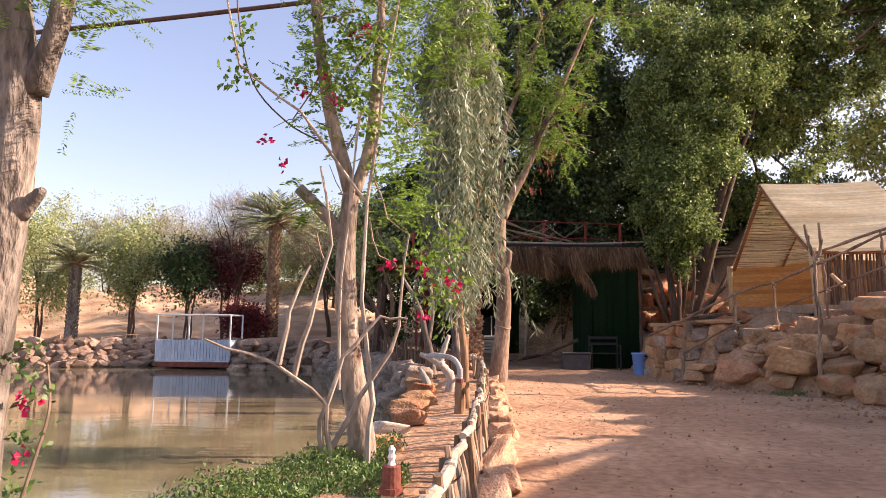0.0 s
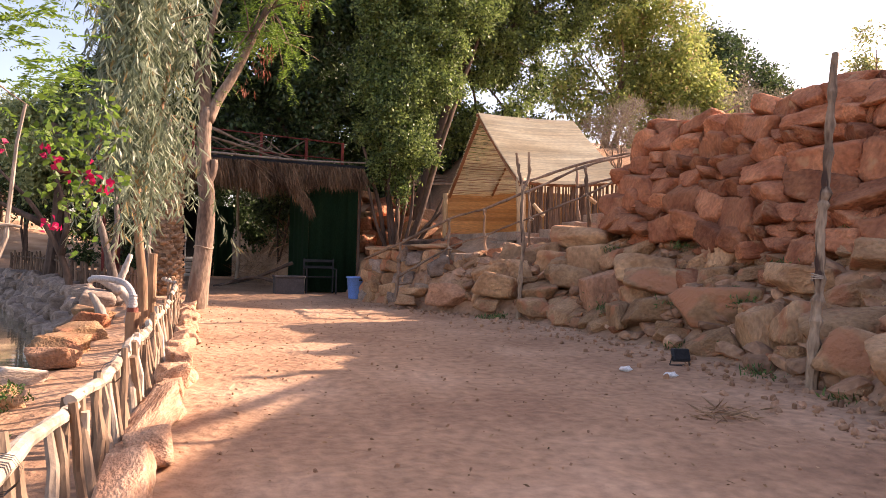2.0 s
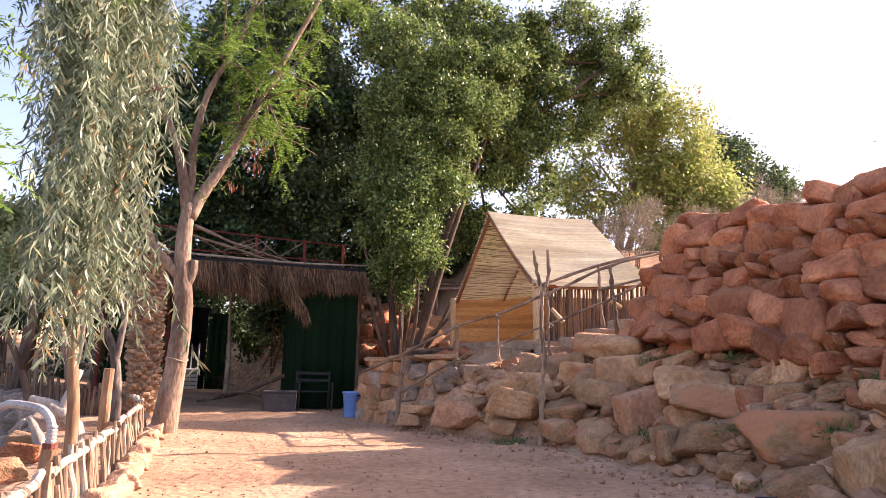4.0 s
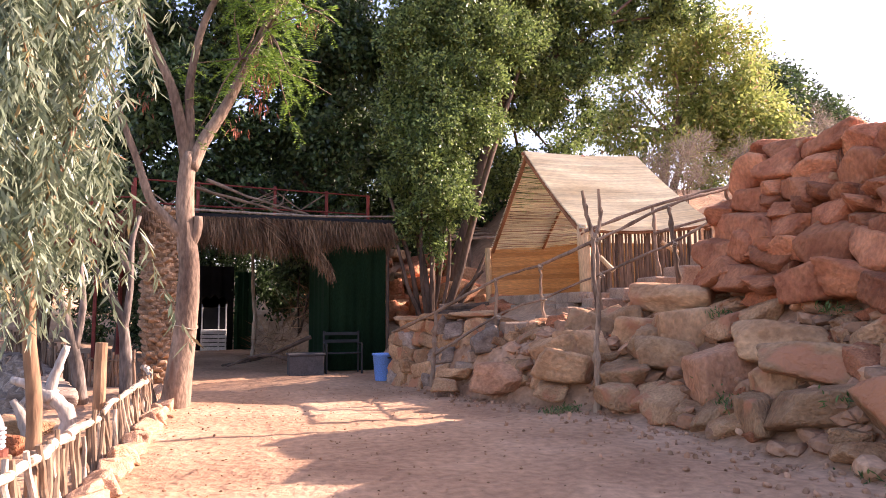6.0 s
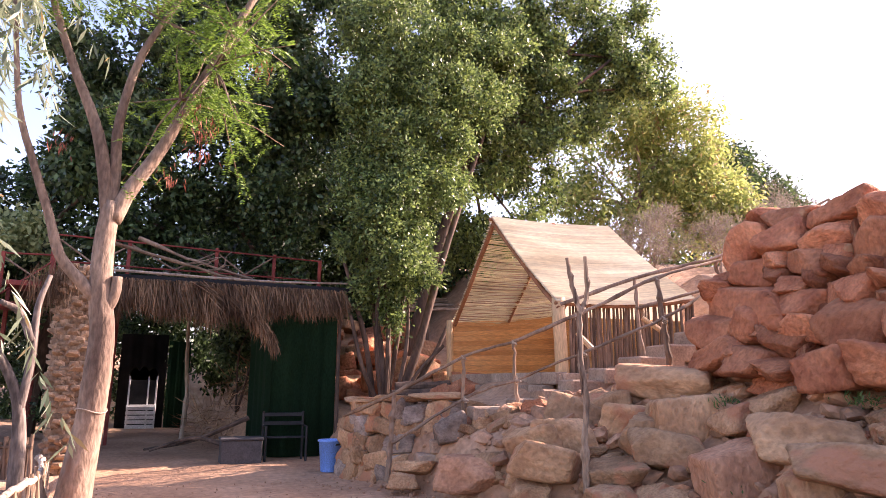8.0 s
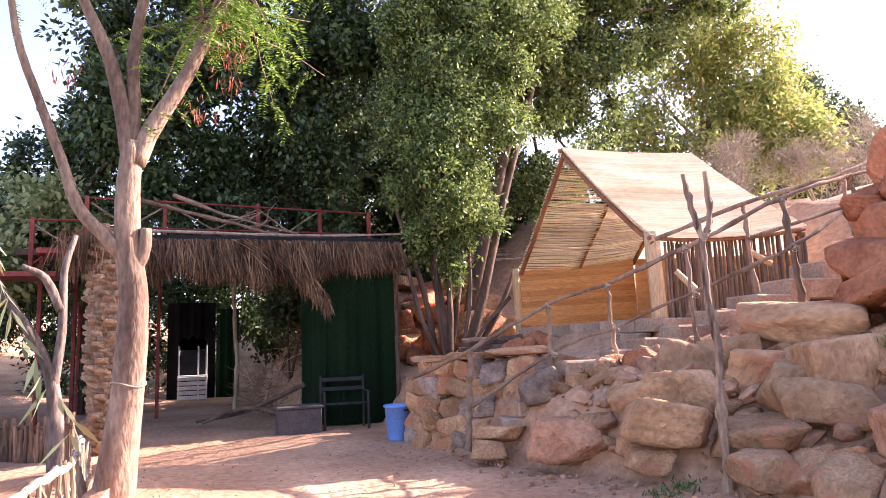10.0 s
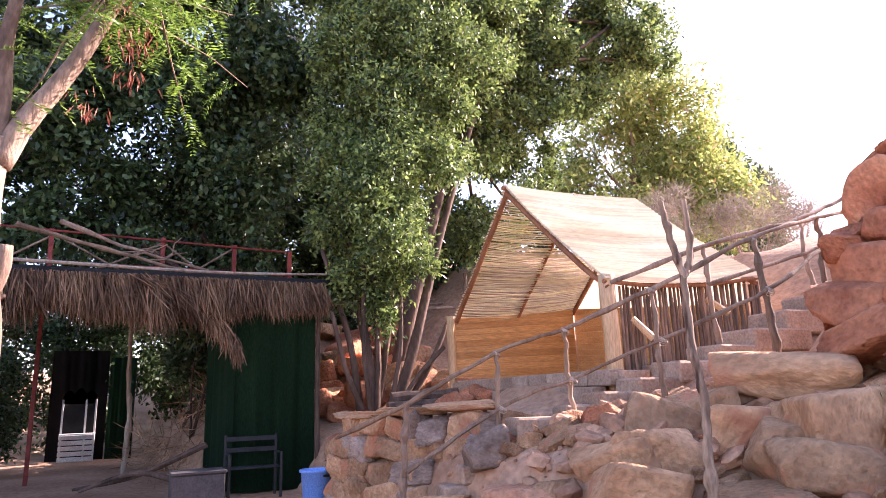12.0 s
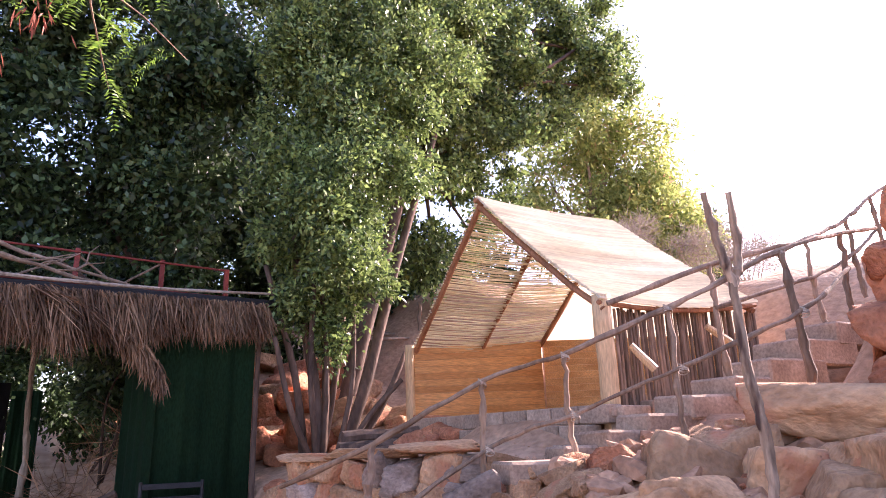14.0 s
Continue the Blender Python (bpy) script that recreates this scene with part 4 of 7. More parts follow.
def acacia():
    t = thing("acacia_tree", "pale-barked acacia with feathery leaves and red pods", "tree", (1.1, 15.4, 0))
    mb = bmesh.new()
    trunk = spline([(1.08, 15.4, -0.1), (1.13, 15.4, 0.43), (1.19, 15.4, 1.01), (1.22, 15.4, 1.55), (1.23, 15.4, 2.11), (1.16, 15.4, 2.68), (1.14, 15.4, 3.28), (1.18, 15.4, 3.85)], 4)
    tube(mb, trunk, [0.215 - 0.045 * min(1, p.z / 0.9) - 0.02 * max(0, p.z - 1.2) for p in trunk], 16, 0.03, 1)
    tube(mb, spline([(1.16, 15.4, 3.65), (1.02, 15.4, 4.4), (0.86, 15.4, 4.95), (0.55, 15.4, 5.65), (0.2, 15.4, 6.6), (-0.1, 15.3, 7.6)], 4), (0.10, 0.03), 10, 0.04, 2)
    tube(mb, spline([(1.18, 15.42, 3.7), (1.17, 15.42, 4.4), (1.16, 15.42, 5.0), (1.35, 15.42, 6.0), (1.78, 15.4, 7.0), (2.1, 15.4, 8.2)], 4), (0.085, 0.03), 10, 0.04, 5)
    tube(mb, spline([(1.2, 15.4, 3.6), (1.38, 15.4, 4.05), (1.72, 15.4, 4.68), (2.1, 15.4, 5.6), (2.7, 15.4, 7.0), (3.3, 15.5, 8.4)], 4), (0.115, 0.035), 10, 0.04, 3)
    tube(mb, spline([(1.12, 15.38, 2.55), (0.92, 15.35, 2.78), (0.66, 15.35, 3.08), (0.48, 15.35, 3.6), (0.24, 15.35, 4.25), (0.0, 15.3, 5.0), (-0.2, 15.3, 6.4)], 4), (0.085, 0.03), 8, 0.05, 4)
    tube(mb, spline([(1.22, 15.38, 2.4), (1.32, 15.36, 2.62), (1.34, 15.34, 2.86)], 4), (0.09, 0.06), 9, 0.05, 6)
    rng = np.random.default_rng(4)
    starts = []
    tips = [(2.1, 15.4, 8.2), (3.3, 15.5, 8.4), (-0.2, 15.3, 6.6), (0.4, 15.2, 7.0), (1.9, 15.3, 5.4), (2.6, 15.4, 6.6), (1.5, 15.4, 6.6), (2.3, 15.2, 5.9)]
    for i, c in enumerate(tips):
        for k in range(9):
            e = Vector(c) + Vector(rng.normal(size=3)) * 0.75
            tube(mb, bend(c, e, 3, -0.05, 0.05, k), (0.018, 0.004), 5)
            for q in range(9):
                starts.append(np.array(Vector(c).lerp(e, 0.3 + 0.08 * q)))
    part("trunk", mb, BARK, t, smooth=True)
    S = np.array(starts)
    n = len(S)
    fr = unit(rng.normal(size=(n, 3)) * np.array([1, 1, 0.5]) + np.array([0, 0, -0.35]))
    V, D = [], []
    for k in range(18):
        side = unit(np.cross(fr, rng.normal(size=(n, 3)) * 0.15 + np.array([0, 0, 1.0])))
        base = S + fr * (0.05 + 0.024 * k) + np.array([0, 0, -1]) * (0.0006 * k * k)
        for sg in (1, -1):
            V.append(base)
            D.append(side * sg + fr * 0.35)
    part("crown", leaf_mesh("crown", np.concatenate(V), np.concatenate(D), 0.075, 0.019, rng), LEAF_FEATHER, t, "bright green feathery leaflets")
    P = np.array([(2.15, 15.4, 5.0), (2.3, 15.4, 5.1), (2.2, 15.4, 4.7), (1.85, 15.4, 4.3), (2.1, 15.3, 5.3), (0.5, 15.3, 4.6), (3.0, 15.5, 6.2)])
    Q = np.repeat(P, 26, 0) + rng.normal(size=(26 * len(P), 3)) * 0.09
    tagged(part("fruit", leaf_mesh("fruit", Q, rng.normal(size=Q.shape) * 0.3 + np.array([0, 0, -1.0]), 0.13, 0.018, rng), POD, t, "hanging clusters of dry red pods"), kind="stuff")
    r = thing("rope_loop", "thin pale rope tied round the acacia trunk", "rope", (1.2, 15.4, 1.2))
    mb = bmesh.new()
    ring = [(1.20 + 0.178 * math.cos(a), 15.4 + 0.178 * math.sin(a), 1.17 + 0.03 * math.sin(a * 2)) for a in np.linspace(0, 2 * math.pi, 25)]
    tube(mb, ring, 0.009, 5)
    part("loop", mb, ROPE, r)


acacia()


def weeping_tree():
    t = thing("weeping_eucalyptus", "slender tree with long hanging grey-green leaves", "tree", (0.3, 10.5, 0))
    mb = bmesh.new()
    tube(mb, spline([(0.36, 10.5, -0.05), (0.34, 10.5, 0.7), (0.27, 10.5, 1.4), (0.2, 10.6, 3.2), (0.3, 10.7, 5.0), (0.25, 10.8, 7.5)], 4), (0.062, 0.03), 9, 0.04, 1)
    tube(mb, spline([(0.28, 10.5, 1.9), (0.42, 10.6, 2.6), (0.55, 10.7, 3.6), (0.4, 10.8, 6)], 4), (0.04, 0.02), 8, 0.04, 2)
    rng = np.random.default_rng(12)
    tops = []
    for i in range(48):
        s = Vector((0.25, 10.6, rng.uniform(2.6, 7.2)))
        a = rng.uniform(0, 2 * math.pi)
        e = s + Vector((math.cos(a) * rng.uniform(0.25, 0.8), math.sin(a) * rng.uniform(0.3, 1.1), rng.uniform(0.1, 0.6)))
        tube(mb, bend(s, e, 4, -0.1, 0.04, i), (0.018, 0.006), 5)
        for k in range(12):
            tops.append(s.lerp(e, rng.uniform(0.25, 1.0)) + Vector(rng.normal(size=3)) * 0.08)
    part("trunk", mb, LOG, t, smooth=True)
    P, D, S = [], [], []
    for c in tops:
        L = min(rng.uniform(0.8, 2.3), max(0.4, c.z - rng.uniform(1.0, 1.9)))
        drift = rng.normal(size=2) * 0.24
        for u in np.arange(0, 1, 0.06 / L * 1.1):
            p = np.array(c) + np.array([drift[0] * u, drift[1] * u, -L * u]) + rng.normal(size=3) * 0.02
            for _ in range(2):
                P.append(p)
                D.append(np.array([rng.normal() * 0.62, rng.normal() * 0.62, -1.0]))
    part("crown", leaf_mesh("crown", np.array(P), np.array(D), 0.165, 0.024, rng), LEAF_EUC, t, "curtain of narrow hanging leaves")
    # feathery sprays above and around it
    fv, fd = [], []
    C, d = clumps([(-0.1, 9.8, 5.4, 1.0, 0.9, 1.0), (-0.35, 8.6, 3.0, 0.35, 0.5, 0.7)], 260, rng, 0.2)
    fr = unit(rng.normal(size=(260, 3)) * np.array([1, 1, 0.5]) + np.array([0, 0, -0.3]))
    for k in range(16):
        side = unit(np.cross(fr, np.array([0, 0, 1.0]) + rng.normal(size=(260, 3)) * 0.15))
        for sg in (1, -1):
            fv.append(C + fr * 0.024 * k)
            fd.append(side * sg + fr * 0.35)
    part("sprays", leaf_mesh("sprays", np.concatenate(fv), np.concatenate(fd), 0.08, 0.021, rng), LEAF_FEATHER, t, "bright green feathery sprays among the branches")


weeping_tree()


GREY_TRUNK = mat("grey_tan_trunk", (0.17, 0.13, 0.10), (0.39, 0.31, 0.245), 3.0, 0.9, 1.0, 24.0, (1, 1, 0.35), 0.05, spots=((0.15, 0.09, 0.06), 3.0, 0.66), deep=(0.62, 1.28))
GREY_STEM = mat("grey_bare_stem", (0.26, 0.20, 0.155), (0.50, 0.41, 0.33), 4.0, 0.9, 0.5, 25.0, (1, 1, 0.3), 0.15)


def pond_tree():
    t = thing("pollarded_tree", "grey pollarded tree leaning beside the pond", "tree", (-0.6, 6.7, -0.1))
    mb = bmesh.new()
    tube(mb, spline([(-0.58, 6.7, -0.2), (-0.63, 6.7, 0.3), (-0.76, 6.7, 1.05), (-0.80, 6.7, 1.9), (-0.76, 6.7, 2.5)], 5), (0.135, 0.075), 12, 0.04, 1)
    tube(mb, spline([(-0.76, 6.7, 2.4), (-0.88, 6.7, 2.8), (-1.02, 6.7, 3.35), (-1.15, 6.7, 4.2), (-1.2, 6.7, 5.2)], 4), (0.075, 0.045), 10, 0.05, 2)
    tube(mb, spline([(-0.74, 6.7, 2.4), (-0.6, 6.7, 2.9), (-0.55, 6.7, 3.6), (-0.5, 6.7, 4.6)], 4), (0.06, 0.035), 10, 0.05, 3)
    tube(mb, spline([(-0.8, 6.7, 1.95), (-0.95, 6.68, 2.15), (-1.25, 6.65, 2.45)], 4), (0.065, 0.055), 9, 0.05, 4)
    part("trunk", mb, GREY_TRUNK, t, smooth=True)
    b = thing("bougainvillea", "bougainvillea with bare pale stems and magenta bracts", "shrub", (-0.7, 6.5, -0.1))
    mb = bmesh.new()
    stems = [((-0.85, 6.45, -0.1), (-0.95, 6.4, 0.35), (-0.75, 6.4, 0.9), (-0.45, 6.45, 1.25), (-0.2, 6.5, 1.24)),
             ((-0.85, 6.45, 0.1), (-0.6, 6.45, 0.55), (-0.35, 6.45, 0.95), (-0.25, 6.5, 1.3), (-0.2, 6.5, 2.0)),
             ((-0.8, 6.45, -0.1), (-0.9, 6.4, 0.5), (-1.3, 6.3, 0.85), (-1.9, 6.2, 1.05)),
             ((-1.15, 6.35, 0.7), (-1.05, 6.35, 1.2), (-0.9, 6.4, 1.9), (-1.0, 6.4, 2.6)),
             ((-1.3, 6.3, 0.85), (-1.2, 6.3, 1.3), (-1.05, 6.35, 1.7)),
             ((-0.5, 6.45, -0.1), (-0.5, 6.45, 0.5), (-0.62, 6.45, 1.4), (-0.6, 6.5, 2.3), (-0.45, 6.5, 3.4), (-0.25, 6.5, 4.6)),
             ((-0.78, 6.5, 0.6), (-0.8, 6.5, 1.6), (-0.72, 6.5, 2.4), (-0.65, 6.5, 3.2)),
             ((-0.62, 6.5, 2.3), (-1.2, 6.4, 3.1), (-1.75, 6.3, 3.5), (-1.95, 6.3, 4.4))]
    mb.free()
    for i, q in enumerate(stems):
        mb = bmesh.new()
        crooked = []
        for a, c in zip(q, q[1:]):
            crooked += [Vector(a).lerp(Vector(c), u) + Vector((0.022 * math.sin(u * 19 + i * 2.3 + a[2] * 7), 0, 0.012 * math.cos(u * 11 + i))) for u in (0, 0.33, 0.66)]
        crooked.append(Vector(q[-1]))
        tube(mb, crooked, (0.028 if i < 6 else 0.015, 0.009), 7, 0.12, i)
        part("stem", mb, GREY_STEM, b)
    mb = bmesh.new()
    rnd = random.Random(3)
    for i in range(16):
        s = Vector((rnd.uniform(-1.1, -0.3), 6.5, rnd.uniform(2.0, 4.4)))
        e = s + Vector((rnd.uniform(-.5, .5), rnd.uniform(-.2, .3), rnd.uniform(-0.9, 0.5)))
        tube(mb, bend(s, e, 4, 0.1, 0.05, i), (0.009, 0.003), 5)
    tagged(part("twigs", mb, POLE, b), kind="stuff")
    rng = np.random.default_rng(5)
    blobs = [(0.02, 6.9, 1.8, 0.36, 0.35, 0.45), (-0.95, 6.6, 3.7, 0.45, 0.4, 0.5), (-0.5, 6.6, 3.4, 0.4, 0.4, 0.8), (0.05, 6.9, 1.5, 0.2, 0.2, 0.3), (-1.75, 6.4, 3.6, 0.2, 0.2, 0.4)]
    C, d = clumps(blobs, 170, rng, 0.1)
    P = np.repeat(C, 9, 0) + rng.normal(size=(170 * 9, 3)) * 0.06
    part("leaves", leaf_mesh("leaves", P, rng.normal(size=P.shape) - np.array([0, 0, .4]), 0.062, 0.042, rng), LEAF_FEATHER, b)
    C = np.array([(0.14, 6.75, 1.60), (0.26, 6.75, 1.52), (-0.06, 6.7, 1.26), (-0.1, 6.75, 1.72), (-1.0, 6.5, 3.5), (-0.9, 6.5, 3.25), (-1.5, 6.4, 2.85), (-0.7, 6.5, 3.9), (-1.2, 6.4, 3.3), (-1.35, 6.4, 2.6), (-0.62, 6.5, 3.95), (-0.4, 6.7, 1.75)])
    P = np.repeat(C, 12, 0) + rng.normal(size=(12 * len(C), 3)) * 0.028
    tagged(part("blossom", leaf_mesh("blossom", P, rng.normal(size=P.shape), 0.05, 0.042, rng), PETAL, b, "clusters of magenta bracts"), kind="stuff")
    # feathery green sprays on the pollard
    fv, fd = [], []
    m = 330
    C, d = clumps([(-0.95, 6.75, 3.6, 0.5, 0.5, 0.8), (-0.35, 6.9, 2.6, 0.32, 0.4, 0.7), (-0.5, 6.8, 4.3, 0.6, 0.5, 0.6), (-1.2, 6.7, 2.3, 0.15, 0.2, 0.3), (-1.2, 6.7, 4.6, 0.4, 0.4, 0.4)], m, rng, 0.1)
    fr = unit(rng.normal(size=(m, 3)) * np.array([1, 1, 0.5]) + np.array([0, 0, -0.35]))
    for k in range(13):
        side = unit(np.cross(fr, np.array([0, 0, 1.0]) + rng.normal(size=(m, 3)) * 0.15))
        for sg in (1, -1):
            fv.append(C + fr * 0.02 * k)
            fd.append(side * sg + fr * 0.35)
    part("sprays", leaf_mesh("sprays", np.concatenate(fv), np.concatenate(fd), 0.055, 0.017, rng), LEAF_FEATHER, t, "fresh green feathery sprays")


pond_tree()


def near_tree():
    t = thing("roadside_acacia", "thick grey-brown tree trunk with a broken stub at the pond's edge", "tree", (-2.75, 5.1, -0.3))
    mb = bmesh.new()
    tube(mb, spline([(-3.1, 5.2, -0.9), (-3.06, 5.15, 0.3), (-2.96, 5.05, 1.3), (-2.84, 4.95, 2.0), (-2.78, 4.9, 2.7), (-2.84, 4.85, 3.3), (-3.0, 4.8, 4.4)], 5), (0.19, 0.11), 14, 0.05, 1)
    tube(mb, spline([(-2.68, 4.9, 2.75), (-2.5, 4.82, 3.2), (-2.4, 4.8, 3.8)], 4), (0.09, 0.06), 10, 0.05, 2)
    tube(mb, spline([(-2.74, 4.95, 1.9), (-2.6, 4.9, 2.03), (-2.55, 4.88, 2.06)], 4), (0.06, 0.028), 9, 0.08, 3)
    part("trunk", mb, ROUGH_BARK, t, smooth=True)
    rng = np.random.default_rng(15)
    m = 80
    C, d = clumps([(-2.35, 4.9, 3.45, 0.5, 0.3, 0.25), (-2.9, 4.9, 3.4, 0.4, 0.3, 0.3), (-2.35, 4.85, 2.85, 0.12, 0.1, 0.4)], m, rng, 0.1)
    fr = unit(rng.normal(size=(m, 3)) * np.array([1, 1, 0.6]) + np.array([0.3, 0, -0.25]))
    fv, fd = [], []
    for k in range(15):
        side = unit(np.cross(fr, np.array([0, 0, 1.0]) + rng.normal(size=(m, 3)) * 0.15))
        for sg in (1, -1):
            fv.append(C + fr * 0.02 * k)
            fd.append(side * sg + fr * 0.35)
    part("crown", leaf_mesh("crown", np.concatenate(fv), np.concatenate(fd), 0.05, 0.012, rng), LEAF_FEATHER, t, "sparse feathery leaves")
    b = thing("pond_bougainvillea", "low bougainvillea with deep magenta bracts against the trunk", "shrub", (-2.6, 5.0, -0.2))
    P = np.repeat(np.array([(-2.60, 4.95, 0.62), (-2.62, 4.95, 0.32), (-2.55, 4.95, 0.66)]), 9, 0)
    P = P + rng.normal(size=P.shape) * 0.035
    part("bracts", leaf_mesh("bracts", P, rng.normal(size=P.shape), 0.055, 0.045, rng), PETAL, b, "deep magenta bracts")
    P = np.repeat(np.array([(-2.6, 5.0, 0.75), (-2.62, 5.0, 0.4), (-2.65, 5.0, 0.1), (-2.7, 5.0, 0.95)]), 30, 0)
    P = P + rng.normal(size=P.shape) * 0.07
    part("leaves", leaf_mesh("leaves", P, rng.normal(size=P.shape), 0.06, 0.04, rng), LEAF_COVER, b)
    mb = bmesh.new()
    tube(mb, spline([(-2.7, 5.0, -0.3), (-2.55, 4.98, 0.2), (-2.45, 4.97, 0.6), (-2.5, 5.0, 0.9)], 4), (0.015, 0.006), 6)
    part("stem", mb, POLE, b)


near_tree()


def big_tree():
    t = thing("dense_shade_tree", "large shade tree with several trunks and glossy dense leaves", "tree", (6.6, 20.6, 1.3))
    mb = bmesh.new()
    for i, q in enumerate((((6.6, 20.4, 1.0), (6.5, 20.4, 2.2), (6.2, 20.5, 4.0), (6.0, 20.8, 6.5)), ((6.9, 20.4, 1.0), (7.4, 20.4, 2.4), (8.1, 20.6, 4.6), (9.2, 21.0, 7.5), (10.2, 21.5, 9.8)),
                           ((6.7, 20.6, 1.0), (6.75, 20.6, 2.4), (6.7, 20.8, 4.5)), ((6.4, 20.5, 1.0), (6.1, 20.3, 2.5), (5.6, 20.4, 4.2)), ((6.95, 20.3, 1.0), (7.6, 20.2, 2.0), (8.1, 20.3, 2.9)), ((6.8, 20.9, 1.0), (7.1, 21, 2.6), (7.4, 21.2, 4.6)), ((6.5, 20.2, 1.0), (6.3, 20.1, 2.4), (6.35, 20.2, 4)), ((6.75, 20.2, 1.0), (7.0, 20.1, 2.3), (7.1, 20.3, 3.8)), ((6.6, 20.3, 1.0), (6.6, 20.2, 2.6), (6.5, 20.3, 4.2)), ((6.9, 20.25, 1.1), (7.3, 20.1, 1.8), (7.9, 20.1, 2.4)), ((6.45, 20.3, 1.1), (6.0, 20.1, 1.9), (5.7, 20.1, 3.0)))):
        tube(mb, spline(q, 5), (0.12 if i < 2 else 0.075 if i < 6 else 0.05, 0.04), 9, 0.12, i)
    blobs = [(6.4, 20.0, 4.6, 1.05, 1.0, 1.6), (7.0, 20.2, 6.3, 1.55, 1.2, 1.5), (6.5, 20.5, 7.6, 1.3, 1.2, 1.3), (7.7, 20.3, 8.0, 1.6, 1.3, 1.4), (7.0, 20.8, 9.6, 1.8, 1.4, 1.4), (8.8, 21.0, 9.6, 1.8, 1.3, 1.4), (6.5, 19.9, 3.6, 0.75, 0.7, 0.75), (6.5, 20.3, 5.4, 1.1, 0.9, 1.2), (7.9, 20.8, 6.6, 0.9, 0.8, 0.9)]
    limbs(mb, (6.2, 20.6, 4.5), [b[:3] for b in blobs[1:5]], 0.08, 0.03, 7)
    part("trunk", mb, DARK_BARK, t, smooth=True)
    crown(t, blobs, 3600, 40, 0.108, 0.052, 0.19, LEAF_DENSE, 21, 0.35, "glossy bright green leaves", bough=0.38)
    t2 = thing("leaning_shade_tree", "tall dark tree leaning over the tent", "tree", (8.0, 22.4, 1.6))
    mb = bmesh.new()
    tube(mb, spline([(7.6, 22.3, 1.2), (8.3, 22.2, 4), (9.6, 22.4, 8), (11.2, 22.6, 11)], 5), (0.2, 0.08), 9, 0.06, 3)
    blobs = [(10.6, 22.2, 10.8, 2.3, 1.5, 1.7), (12.9, 22.5, 12.2, 1.9, 1.4, 1.4), (14.2, 22.3, 13.3, 1.6, 1.2, 1.2), (9.6, 22.5, 7.9, 1.6, 1.3, 1.3), (11.0, 23.0, 8.4, 1.3, 1.0, 1.0), (8.6, 23, 12.0, 2.8, 1.6, 1.8), (9.4, 23.3, 5.6, 1.3, 0.9, 1.0), (12.6, 22.3, 10.2, 1.6, 1.2, 1.3), (11.2, 22.0, 8.9, 1.2, 1.0, 1.1), (15.2, 22.3, 12.4, 1.1, 0.9, 0.9), (16.2, 22.2, 12.0, 1.2, 0.9, 1.0), (14.6, 22.2, 10.8, 1.1, 0.9, 1.0), (10.4, 23.2, 7.0, 1.3, 0.9, 1.1), (11.6, 23.4, 6.5, 1.0, 0.8, 0.9), (12.6, 23.6, 8.2, 1.2, 0.9, 1.0), (10.6, 23.6, 5.6, 0.9, 0.7, 0.7)]
    limbs(mb, (9.4, 22.4, 7.5), [b[:3] for b in blobs], 0.08, 0.03, 9)
    part("trunk", mb, DARK_BARK, t2, smooth=True)
    crown(t2, blobs, 3700, 28, 0.14, 0.075, 0.23, LEAF_DENSE, 22, 0.3, "dark green leaves with sunlit tips")


big_tree()


